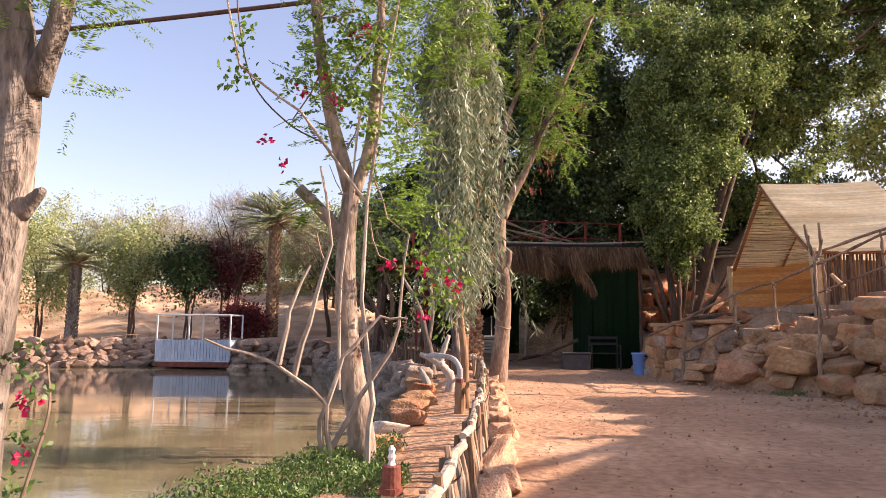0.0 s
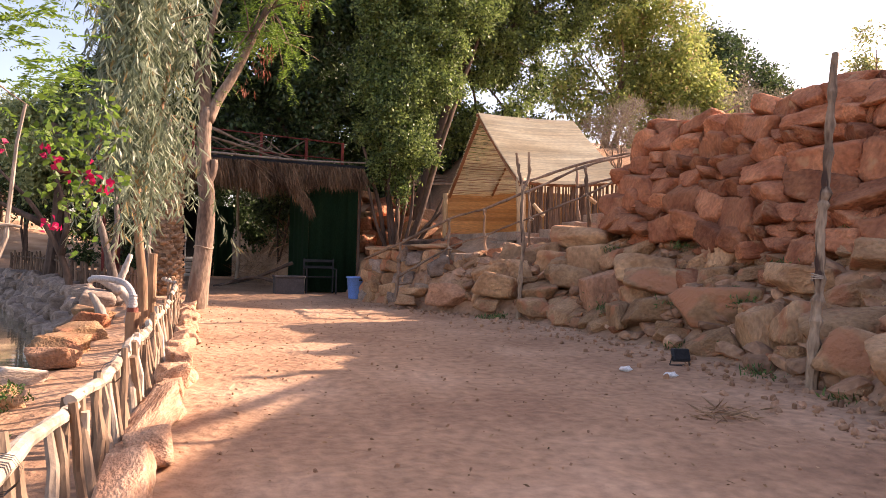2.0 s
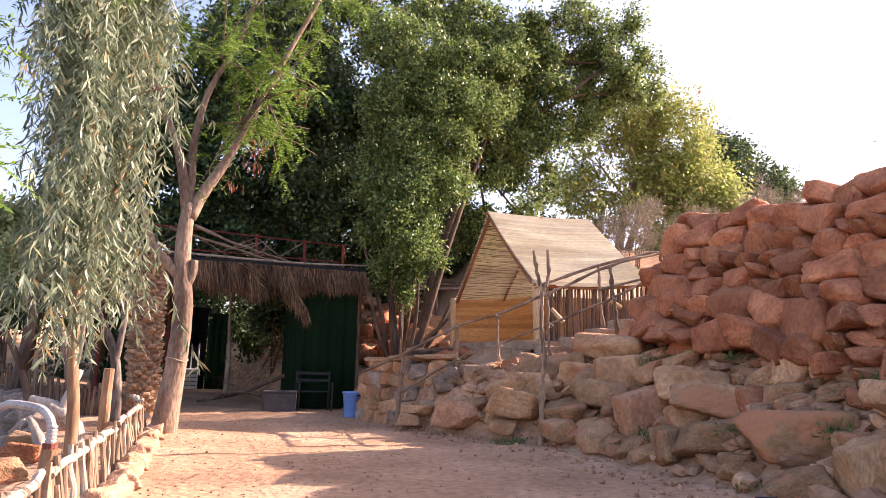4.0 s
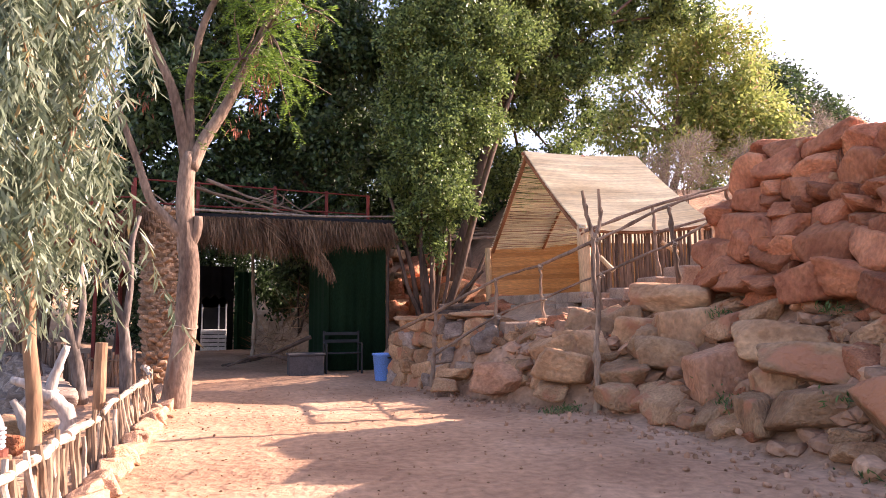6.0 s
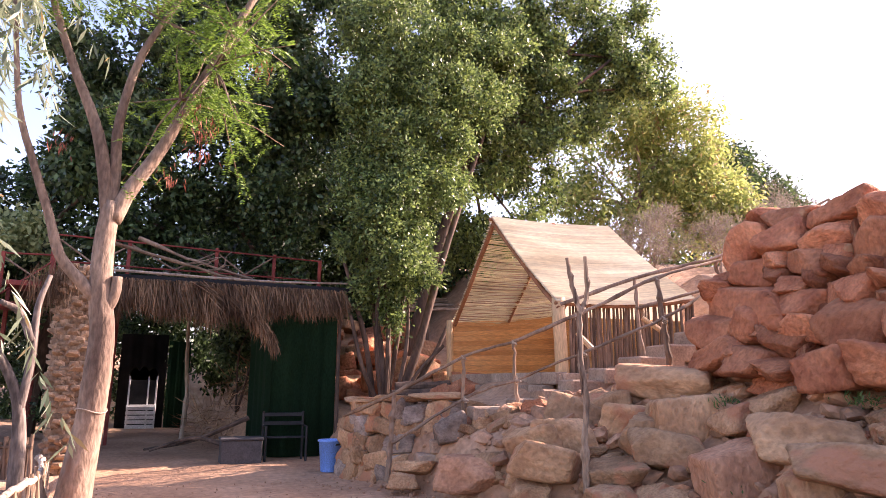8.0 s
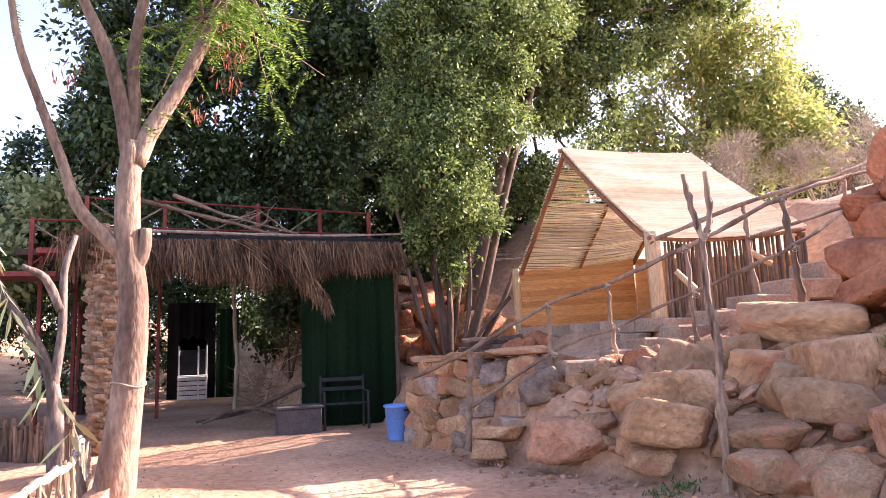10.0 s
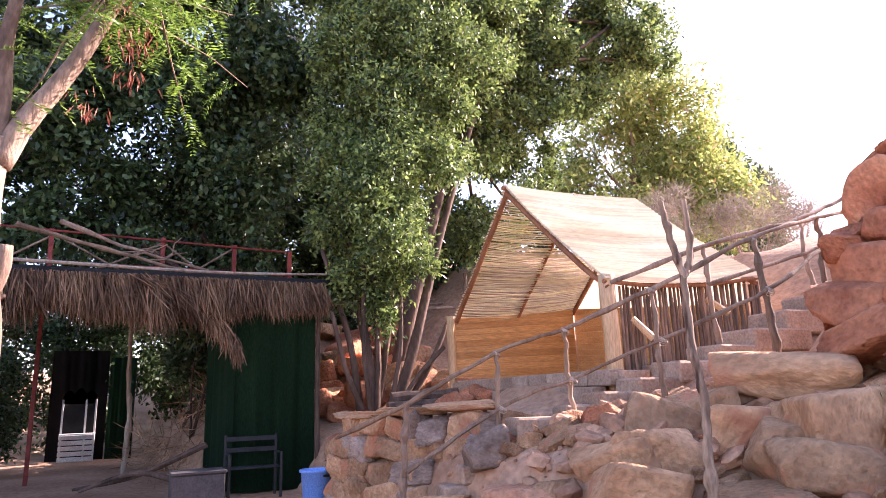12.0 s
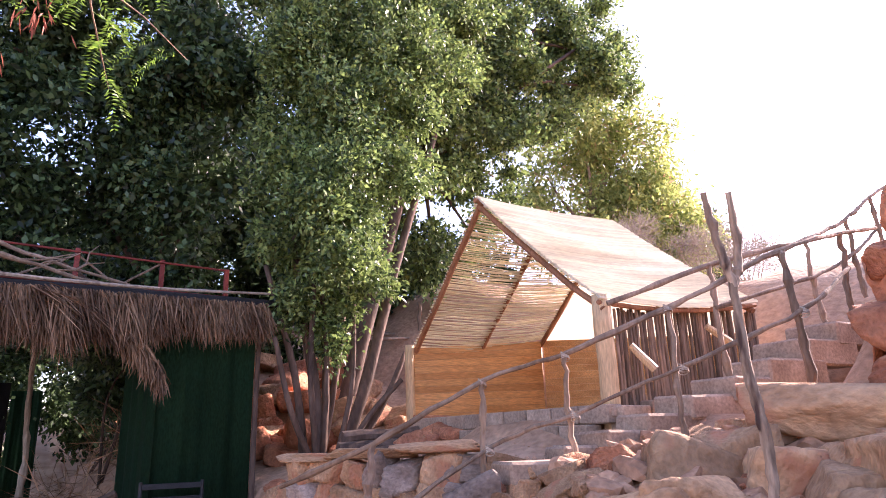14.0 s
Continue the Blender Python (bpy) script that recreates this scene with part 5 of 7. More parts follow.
def back_trees():
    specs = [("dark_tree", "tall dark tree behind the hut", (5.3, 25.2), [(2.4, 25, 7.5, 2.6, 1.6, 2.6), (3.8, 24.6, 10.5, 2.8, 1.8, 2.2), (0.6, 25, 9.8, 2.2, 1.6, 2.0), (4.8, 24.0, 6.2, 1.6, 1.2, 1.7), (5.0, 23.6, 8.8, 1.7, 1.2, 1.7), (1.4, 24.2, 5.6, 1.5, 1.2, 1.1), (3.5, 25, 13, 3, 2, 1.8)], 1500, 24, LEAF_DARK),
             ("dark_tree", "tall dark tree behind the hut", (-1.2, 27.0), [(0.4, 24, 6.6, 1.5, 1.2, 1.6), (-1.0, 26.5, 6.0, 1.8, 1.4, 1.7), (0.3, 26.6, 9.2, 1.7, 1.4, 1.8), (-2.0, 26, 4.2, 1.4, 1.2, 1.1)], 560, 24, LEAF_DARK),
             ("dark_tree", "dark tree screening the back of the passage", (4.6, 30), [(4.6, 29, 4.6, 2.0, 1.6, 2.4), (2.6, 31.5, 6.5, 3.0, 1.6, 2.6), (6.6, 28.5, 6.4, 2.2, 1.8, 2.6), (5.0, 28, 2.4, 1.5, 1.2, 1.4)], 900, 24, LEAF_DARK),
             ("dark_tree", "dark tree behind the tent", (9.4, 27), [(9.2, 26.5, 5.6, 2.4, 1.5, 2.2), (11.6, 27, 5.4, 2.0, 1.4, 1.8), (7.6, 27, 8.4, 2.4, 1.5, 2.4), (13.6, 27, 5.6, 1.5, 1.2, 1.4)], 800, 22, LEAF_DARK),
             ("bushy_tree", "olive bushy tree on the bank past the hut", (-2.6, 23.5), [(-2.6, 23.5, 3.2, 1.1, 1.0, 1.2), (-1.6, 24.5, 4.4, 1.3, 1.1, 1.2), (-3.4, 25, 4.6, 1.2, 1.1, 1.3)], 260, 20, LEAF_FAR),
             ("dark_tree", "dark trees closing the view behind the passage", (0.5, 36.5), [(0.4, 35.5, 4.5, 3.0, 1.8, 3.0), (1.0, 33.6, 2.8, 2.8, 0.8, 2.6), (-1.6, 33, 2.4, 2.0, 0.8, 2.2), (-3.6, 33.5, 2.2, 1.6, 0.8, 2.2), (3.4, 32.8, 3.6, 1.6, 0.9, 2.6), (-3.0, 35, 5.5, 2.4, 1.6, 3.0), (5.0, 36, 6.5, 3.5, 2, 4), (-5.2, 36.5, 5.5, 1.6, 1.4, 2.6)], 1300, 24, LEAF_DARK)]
    for i, (name, label, (x, y), blobs, n, per, m) in enumerate(specs):
        t = thing(name, label, "tree", (x, y, ground_at(x, y)), "trees behind the hut")
        mb = bmesh.new()
        tube(mb, spline([(x, y, ground_at(x, y) - 0.2), (x + 0.2, y, 2.5), (x, y + 0.1, 4.5), (x, y, 7 if m is LEAF_DARK else 4)], 4), (0.2, 0.08), 8, 0.07, i)
        limbs(mb, (x + 0.1, y, 3.2), [b[:3] for b in blobs], 0.09, 0.03, i + 30)
        part("trunk", mb, DARK_BARK, t)
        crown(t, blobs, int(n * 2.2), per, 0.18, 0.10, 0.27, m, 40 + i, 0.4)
    # yellow-green tree on the upper terrace
    t = thing("yellow_green_tree", "airy tree with yellow-green leaves behind the tent", "tree", (18.0, 26.0, ground_at(18, 26)))
    mb = bmesh.new()
    tube(mb, spline([(17.6, 26, 3.5), (17.7, 26, 6), (18.2, 26, 8.2), (19.5, 26, 10.5)], 4), (0.24, 0.09), 9, 0.06, 2)
    tube(mb, spline([(17.9, 26, 5.5), (19, 26, 7.8), (20.8, 26, 9.5)], 4), (0.17, 0.07), 9, 0.06, 3)
    blobs = [(18.2, 26, 11.6, 2.0, 1.5, 1.5), (20.6, 26, 11.0, 2.2, 1.5, 1.5), (22.2, 26, 9.3, 1.6, 1.3, 1.3), (20.2, 26, 8.9, 1.8, 1.3, 1.0), (16.6, 26, 9.8, 1.2, 1.0, 1.2), (17.2, 25.6, 7.4, 0.9, 0.8, 0.8), (15.4, 26, 8.2, 1.0, 0.8, 0.9), (20.6, 25.6, 7.4, 1.5, 1.0, 1.0), (22.0, 25.8, 7.6, 1.3, 1.0, 1.0), (19.2, 25.6, 6.4, 0.8, 0.7, 0.7)]
    limbs(mb, (18.2, 26, 8.2), [b[:3] for b in blobs], 0.09, 0.03, 77)
    part("trunk", mb, BARK, t)
    crown(t, blobs, 1900, 17, 0.23, 0.095, 0.38, LEAF_YELLOW, 51, 0.5, "yellow-green leaves", bough=0.95)
    # dark trees further off on the rise
    for i, (x, y, z, r) in enumerate(((30.5, 34, 12.4, 2.2), (33.5, 34.5, 12.0, 2.2), (36.0, 35, 11.2, 2.0))):
        t = thing("distant_tree", "dark green tree standing far off on the rise", "tree", (x, y, ground_at(x, y)), "trees on the rise")
        mb = bmesh.new()
        tube(mb, [(x, y, ground_at(x, y) - 0.3), (x, y, z)], (0.25, 0.08), 7, 0.05, i)
        part("trunk", mb, DARK_BARK, t)
        crown(t, [(x, y, z, r, r * .8, r), (x + .3, y, z + r * 0.7, r * 0.6, r * .5, r * 0.7), (x, y, z - r * 1.1, r * 1.1, r * .8, r)], 900, 22, 0.24, 0.12, 0.36, LEAF_DARK, 60 + i, 0.3, bough=0.9)
    # bare grey brush beyond the tent and on the bank
    for i, (x, y, rx, rz) in enumerate(((18.5, 21.5, 2.4, 1.4), (22.5, 23, 2.4, 1.6), (15.5, 22, 1.6, 1.2), (25.5, 25, 2.4, 1.9))):
        z = ground_at(x, y)
        t = thing("bare_bush", "bare grey-brown bush on the upper terrace", "bush", (x, y, z), "bare bushes")
        mb = bmesh.new()
        rnd = random.Random(i)
        mb.free()
        for k in range(9):
            mb = bmesh.new()
            tube(mb, bend((x, y, z - 0.1), (x + rnd.uniform(-rx, rx) * .6, y + rnd.uniform(-.8, .8), z + rnd.uniform(.8, 1.6) * rz), 4, 0, 0.1, k), (0.03, 0.008), 5)
            part("stem", mb, POLE, t)
        crown(t, [(x, y, z + rz, rx, 1.0, rz)], 160, 22, 0.28, 0.014, 0.25, LEAF_GREY, 90 + i, 0.0, "thin bare twigs", 0.3, "bare_crown")


back_trees()


def frond_mesh(name, base, n, length, rng, up=0.95, leaf=0.46):
    V, D = [], []
    mb = bmesh.new()
    for i in range(n):
        a = 2 * math.pi * (i * 0.382 % 1) + rng.normal() * 0.1
        lift = rng.uniform(-0.35, 2.4) * up
        d0 = np.array([math.cos(a), math.sin(a), lift])
        d0 /= np.linalg.norm(d0)
        L = length * rng.uniform(0.8, 1.1)
        pts = []
        for k in range(15):
            u = k / 14
            p = np.array(base) + d0 * L * u + np.array([0, 0, -1]) * L * 0.36 * u * u
            pts.append(p)
        tube(mb, pts[::3], (0.03, 0.008), 4)
        for k in range(2, 14):
            for q in range(2):
                p = pts[k] * (1 - q / 2) + pts[min(k + 1, 14)] * q / 2
                t = pts[min(k + 1, 14)] - pts[k - 1]
                t = t / np.linalg.norm(t)
                s = np.cross(t, [0, 0, 1.0])
                s /= np.linalg.norm(s) + 1e-6
                for sg in (1, -1):
                    V.append(p)
                    D.append(s * sg * 0.8 + t * 0.75 + np.array([0, 0, 0.2]))
    return mb, leaf_mesh(name, np.array(V), np.array(D), leaf, 0.05, rng)


def palm(x, y, z0, top, r, n, length, seed, label):
    rng = np.random.default_rng(seed)
    t = thing("date_palm", label, "palm tree", (x, y, z0), "date palms")
    mb = bmesh.new()
    tube(mb, bend((x, y, z0 - 0.3), (x + 0.1, y, top), 8, 0, 0.03, seed), (r * 1.1, r), 10, 0.08, seed)
    rnd = random.Random(seed)
    rows = int((top - z0) / 0.16)
    for i in range(rows):
        for k in range(7):
            a = 2 * math.pi * (k + 0.5 * (i % 2)) / 7
            p = Vector((x + 0.05, y, z0 + 0.1 + i * 0.16)) + Vector((math.cos(a), math.sin(a), 0)) * r * 0.95
            q = p + Vector((math.cos(a) * 0.09, math.sin(a) * 0.09, 0.12))
            tube(mb, [p, q], (0.07, 0.03), 4, 0.1, i)
    part("trunk", mb, PALM_BARK if r > 0.23 else ROUGH_BARK, t)
    rb, lv = frond_mesh("fronds", (x + 0.1, y, top + 0.1), n, length, rng)
    part("midrib", rb, STAKE, t)
    part("fronds", lv, LEAF_PALM, t, "arching grey-green fronds")


palm(-8.9, 33, 0.4, 6.0, 0.24, 66, 2.4, 3, "tall date palm on the far bank of the pond")
palm(-18.7, 33, 0.4, 3.9, 0.22, 40, 2.1, 4, "short date palm on the far bank of the pond")


def palm_trunk():
    t = thing("palm_trunk", "old palm trunk covered in broken leaf stubs holding the deck", "palm tree", (0.45, 19.35, 0))
    x, y, r = 0.46, 19.3, 0.31
    mb = bmesh.new()
    tube(mb, bend((x + 0.1, y, -0.1), (x, y, 3.5), 8, 0, 0.01, 2), (r, r * 0.92), 12, 0.04, 1)
    part("core", mb, PALM_BARK, t)
    rnd = random.Random(9)
    for i in range(40):
        for k in range(9):
            a = 2 * math.pi * (k + 0.5 * (i % 2)) / 9 + rnd.uniform(-.14, .14)
            c = Vector((x + 0.1 * (1 - i / 40), y, 0.02 + i * 0.087 + rnd.uniform(-.03, .03)))
            o = Vector((math.cos(a), math.sin(a), 0))
            s = Vector((-math.sin(a), math.cos(a), 0))
            mb = bmesh.new()
            w, out = 0.105 * rnd.uniform(.7, 1.25), 0.085 * rnd.uniform(.4, 1.5)
            p = c + o * (r - 0.03)
            vs = [mb.verts.new(v) for v in (p - s * w, p + s * w, p + s * w * .8 + Vector((0, 0, .13)), p - s * w * .8 + Vector((0, 0, .13)),
                                            p - s * w * .62 + o * out + Vector((0, 0, .075)), p + s * w * .55 + o * out + Vector((0, 0, .06)), p + s * w * .4 + o * out * 1.05 + Vector((0, 0, .105)), p - s * w * .45 + o * out + Vector((0, 0, .115)))]
            for f in ((0, 1, 5, 4), (1, 2, 6, 5), (2, 3, 7, 6), (3, 0, 4, 7), (4, 5, 6, 7)):
                mb.faces.new([vs[j] for j in f])
            part("leaf_stub", mb, PALM_BARK, t)
    rng = np.random.default_rng(2)
    n = 420
    P = np.stack([x - 0.25 + rng.normal(0, 0.22, n), y + rng.normal(-.2, 0.1, n), 3.45 + rng.normal(0, 0.08, n)], 1)
    part("dry_skirt", leaf_mesh("dry_skirt", P, np.stack([rng.normal(0, .15, n), rng.normal(0, .1, n), -np.ones(n)], 1), 0.7, 0.014, rng), THATCH, t, "hanging dry grey palm leaves")
    # grey bare tree beside it
    g = thing("bare_grey_tree", "bare grey forked tree beside the palm trunk", "tree", (0.1, 17.2, 0))
    mb = bmesh.new()
    for i, q in enumerate((((0.2, 17.3, -0.1), (0.15, 17.3, 0.9), (0.0, 17.3, 1.5), (-0.45, 17.2, 2.3), (-0.8, 17.1, 2.9)), ((0.12, 17.3, 1.1), (0.2, 17.3, 1.8), (0.2, 17.3, 2.6), (0.3, 17.4, 3.1)), ((0.18, 17.3, 2.1), (0.0, 17.2, 2.5), (-0.25, 17.1, 2.65)),
                           ((-0.35, 16.6, -0.1), (-0.5, 16.6, 0.8), (-0.75, 16.5, 1.7), (-1.1, 16.4, 2.3)), ((-0.5, 16.6, 0.8), (-0.4, 16.6, 1.5), (-0.45, 16.5, 2.2)))):
        tube(mb, spline(q, 4), (0.11 if i in (0, 3) else 0.07, 0.035), 8, 0.07, i)
    part("trunk", mb, GREY_BARK, g, smooth=True)
    g = thing("bare_grey_tree", "thin bare grey tree leaning over the pond bank", "tree", (-1.9, 19.5, 0))
    mb = bmesh.new()
    for i, q in enumerate((((-1.4, 19, -0.2), (-1.7, 19, 0.9), (-2.3, 19, 2.0), (-3.0, 19, 2.8)), ((-1.7, 19, 0.9), (-1.6, 19, 1.8), (-1.9, 19, 2.8)), ((-2.1, 19, 1.6), (-2.7, 19.2, 1.9), (-3.3, 19.2, 2.2)))):
        tube(mb, spline(q, 4), (0.09, 0.025), 7, 0.08, i)
    part("trunk", mb, DARK_BARK, g, smooth=True)


palm_trunk()


def far_bank():
    specs = [(-21.0, 34, 3.2, LEAF_FAR, 2.6, "green_tree"), (-16.0, 33.5, 3.0, LEAF_FAR, 1.7, "green_tree"), (-13.0, 33, 2.6, LEAF_DARK, 1.4, "green_tree"), (-10.8, 33.5, 4.2, LEAF_GREY, 2.2, "bare_tree"), (-11.5, 34, 3.0, LEAF_RED, 1.2, "red_leaved_tree"), (-9.8, 32.2, 1.2, LEAF_RED, 0.7, "red_leaved_shrub"),
             (-24.5, 36, 4.6, LEAF_FAR, 2.6, "green_tree"), (-17.5, 42, 6.0, LEAF_GREY, 2.6, "bare_tree"), (-14.5, 45, 6.6, LEAF_GREY, 2.8, "bare_tree"), (-6.2, 33.5, 3.6, LEAF_GREY, 2.0, "bare_tree"), (-6.8, 38, 6.0, LEAF_FAR, 2.0, "green_tree"), (-21.5, 45, 6.5, LEAF_FAR, 3.0, "green_tree"), (-27.5, 47, 7.0, LEAF_FAR, 3.0, "green_tree"), (-4.6, 31.5, 2.4, LEAF_DARK, 1.3, "green_tree"), (-11.5, 47, 6.2, LEAF_FAR, 2.8, "green_tree"), (-31, 40, 5.5, LEAF_FAR, 3.2, "green_tree"),
             (-33.5, 48, 6.0, LEAF_FAR, 3.2, "green_tree"), (-24.5, 47, 6.2, LEAF_GREY, 3.0, "bare_tree"), (-19.0, 47.5, 5.8, LEAF_FAR, 2.8, "green_tree"), (-16.0, 48, 5.6, LEAF_FAR, 2.8, "green_tree"), (-9.0, 45, 5.6, LEAF_GREY, 2.8, "bare_tree"),
             (-5.5, 43, 5.4, LEAF_FAR, 2.6, "green_tree"), (-7.6, 42.5, 4.4, LEAF_GREY, 2.2, "bare_tree"), (-9.4, 44, 5.0, LEAF_FAR, 2.4, "green_tree"), (-6.0, 42, 4.6, LEAF_FAR, 2.2, "green_tree"), (-13.6, 46.5, 5.2, LEAF_FAR, 2.6, "green_tree")]
    names = {"green_tree": "olive-green tree on the far bank", "bare_tree": "bare grey tree on the far bank", "red_leaved_tree": "dark red-leaved tree on the far bank", "red_leaved_shrub": "dark red-leaved shrub beside the pond"}
    for i, (x, y, zc, m, r, name) in enumerate(specs):
        zc = zc + (1.2 if "shrub" not in name and zc < 5 else 0)
        r = r * 0.85
        g = ground_at(x, y)
        t = thing(name, names[name], "tree" if "tree" in name else "shrub", (x, y, g), "trees on the far bank")
        mb = bmesh.new()
        rnd = random.Random(i)
        for k in range(3):
            tube(mb, bend((x + rnd.uniform(-.15, .15), y, g - 0.2), (x + rnd.uniform(-.7, .7) * r * .5, y, zc + rnd.uniform(-.3, .5)), 5, 0, 0.06, k), (0.065, 0.025), 6, 0.06, k)
        limbs(mb, (x, y, (g + zc) / 2), [(x + rnd.uniform(-1, 1) * r, y + rnd.uniform(-1, 1) * r * .6, zc + rnd.uniform(-.4, .9) * r) for _ in range(9)], 0.045, 0.01, i, 0, 5)
        part("trunk", mb, DARK_BARK, t)
        bl = [(x, y, zc + r * .2, r, r * .7, r * 0.75), (x + r * .5, y, zc - r * .2, r * .7, r * .6, r * .5), (x - r * .5, y, zc + r * .1, r * .7, r * .6, r * .6)]
        if m is LEAF_GREY:
            crown(t, bl, 340, 16, 0.42, 0.016, 0.34, m, 100 + i, -0.4, "fine bare twigs", 0.2, "bare_crown", bough=1.2)
        else:
            bl.append((x + r * 0.2, y, zc - r * 0.75, r * 0.7, r * 0.6, r * 0.55))
            crown(t, bl, 480, 18, 0.18, 0.075, 0.38, m, 100 + i, 0.3, bough=1.2)


far_bank()


def raft():
    t = thing("moored_platform", "pale blue-grey railed platform moored at the far bank", "raft", (-11, 29.4, -0.7))
    x0, x1, y0, y1 = -12.45, -9.35, 28.6, 30.2
    mb = bmesh.new()
    box(mb, (x1 - x0, y1 - y0, 0.22), ((x0 + x1) / 2, (y0 + y1) / 2, -0.52), 0.02)
    part("hull", mb, RUST, t, "rusty red floating hull")
    mb = bmesh.new()
    box(mb, (x1 - x0, y1 - y0, 0.06), ((x0 + x1) / 2, (y0 + y1) / 2, -0.38), 0.01)
    part("deck_board", mb, BLUE_GREY, t)
    k = 0
    for x in np.arange(x0, x1, 0.135):
        mb = bmesh.new()
        box(mb, (0.115, 0.025, 0.85), (x + 0.06, y0, 0.08), 0.004)
        part("slat", mb, BLUE_GREY, t)
    for y in np.arange(y0, y1, 0.135):
        for x in (x0, x1):
            mb = bmesh.new()
            box(mb, (0.025, 0.115, 0.85), (x, y + 0.07, 0.08), 0.004)
            part("slat", mb, BLUE_GREY, t)
    for x in (x0, -11.1, x1):
        for y in (y0 + 0.03, y1):
            mb = bmesh.new()
            box(mb, (0.06, 0.06, 1.9), (x, y, 0.6), 0.006)
            part("post", mb, WHITE_PAINT, t)
    for a, b in (((x0, y0, 1.55), (x1, y0, 1.55)), ((x0, y1, 1.55), (x1, y1, 1.55)), ((x0, y0, 1.55), (x0, y1, 1.55)), ((x1, y0, 1.55), (x1, y1, 1.55))):
        mb = bmesh.new()
        tube(mb, [a, b], 0.035, 6)
        part("top_rail", mb, WHITE_PAINT, t)


raft()


def far_fence():
    rnd = random.Random(3)
    t = thing("far_bank_fence", "low rustic stick fence along the far bank", "fence", (-16, 30, 0.4))
    line = [(-30, 27.2), (-24, 28.3), (-16.5, 29.4), (-13, 31.0)]
    pts = []
    for (ax, ay), (bx, by) in zip(line, line[1:]):
        n = int(math.hypot(bx - ax, by - ay) / 0.45)
        pts += [(ax + (bx - ax) * i / n, ay + (by - ay) * i / n) for i in range(n)]
    for i, (x, y) in enumerate(pts):
        mb = bmesh.new()
        z = ground_at(x, y + 0.3)
        tube(mb, bend((x, y + 0.3, z - 0.05), (x + rnd.uniform(-.08, .08), y + 0.3, z + 0.48), 2, 0, 0.02, i), 0.025, 5)
        part("stake", mb, POLE, t)
    for h in (0.2, 0.42):
        mb = bmesh.new()
        tube(mb, [(x, y + 0.3, ground_at(x, y + 0.3) + h) for x, y in pts[::3]], 0.022, 5)
        part("rail", mb, POLE, t)


far_fence()

# ---- the left bank: fence, stump lamps, pipes, plants ----


def fence_x(y):
    return float(np.interp(y, [0, 3.6, 4.7, 5.9, 7.0, 9.0, 12, 14.3, 15.4, 16.6, 17.6], [-0.2, 0.19, 0.30, 0.38, 0.47, 0.56, 0.69, 0.73, 0.74, 0.6, 0.35]))


def bank_fence():
    t = thing("rustic_fence", "low rustic fence of short peeled branches along the path", "fence", (fence_x(8), 8, 0))
    rnd = random.Random(17)
    y = 3.0
    i = 0
    while y < 16.9:
        x = fence_x(y)
        z = ground_at(x, y)
        hgt = 0.48 + rnd.uniform(-.12, .07)
        lean = rnd.uniform(-.06, .2) if rnd.random() < 0.6 else rnd.uniform(-.3, .34)
        mb = bmesh.new()
        tube(mb, bend((x + 0.06 + rnd.uniform(-.03, .03), y, z - 0.08), (x + rnd.uniform(-.04, .03), y + lean, z + hgt), 4, 0, 0.014, i), (0.028 * rnd.uniform(.7, 1.3), 0.019), 7, 0.12, i)
        part("stake", mb, STAKE if i % 4 else PALE_POLE, t)
        if i % 5 == 2:
            mb = bmesh.new()
            tube(mb, bend((x - 0.07, y, z - 0.08), (x - 0.06, y + rnd.uniform(-.06, .06), z + 0.46), 3, 0, 0.01, i), 0.028, 8, 0.08, i)
            part("post", mb, STAKE, t)
        y += rnd.uniform(0.09, 0.24)
        i += 1
    y = 2.9
    k = 0
    while y < 16.8:
        e = min(y + rnd.uniform(1.6, 2.3), 17.0)
        mb = bmesh.new()
        pts = [(fence_x(v) - 0.015 + rnd.uniform(-.015, .015), v, ground_at(fence_x(v), v) + 0.45 + rnd.uniform(-.02, .03)) for v in np.linspace(y, e, 7)]
        tube(mb, spline(pts, 3), (0.04, 0.026) if k % 2 == 0 else (0.026, 0.04), 9, 0.14, k)
        rail = part("top_rail", mb, PALE_POLE, t, "pale peeled top rail with dark knots")
        mb = bmesh.new()
        m = (y + e) / 2
        for q in range(3):
            r = bmesh.ops.create_cone(mb, segments=9, radius1=0.06, radius2=0.06, depth=0.012)
            bmesh.ops.transform(mb, verts=r["verts"], matrix=Matrix.Translation((fence_x(m), m + q * 0.02, ground_at(fence_x(m), m) + 0.45)) @ Euler((radians(90), 0, 0.2)).to_matrix().to_4x4())
        part("wire_tie", mb, BLACK_METAL, rail)
        y = e - 0.1
        k += 1
    # second run curving off along the pond bank
    t2 = thing("rustic_fence", "dark rustic stick fence round the head of the pond", "fence", (-1.0, 18.6, 0))
    line = spline([(0.2, 18.4, 0), (-0.9, 19.3, 0), (-1.8, 21.5, 0), (-3.2, 25.5, 0), (-4.6, 29, 0)], 22)
    for i, p in enumerate(line):
        z = ground_at(p.x, p.y)
        mb = bmesh.new()
        tube(mb, bend((p.x, p.y, z - 0.1), (p.x + rnd.uniform(-.06, .06), p.y + rnd.uniform(-.06, .06), z + 0.62 + rnd.uniform(-.1, .1)), 3, 0, 0.02, i), 0.03, 6, 0.1, i)
        part("stake", mb, STICK, t2)
    mb = bmesh.new()
    tube(mb, [(p.x, p.y, ground_at(p.x, p.y) + 0.5) for p in line[::3]], 0.03, 6, 0.1)
    part("top_rail", mb, STICK, t2)


bank_fence()


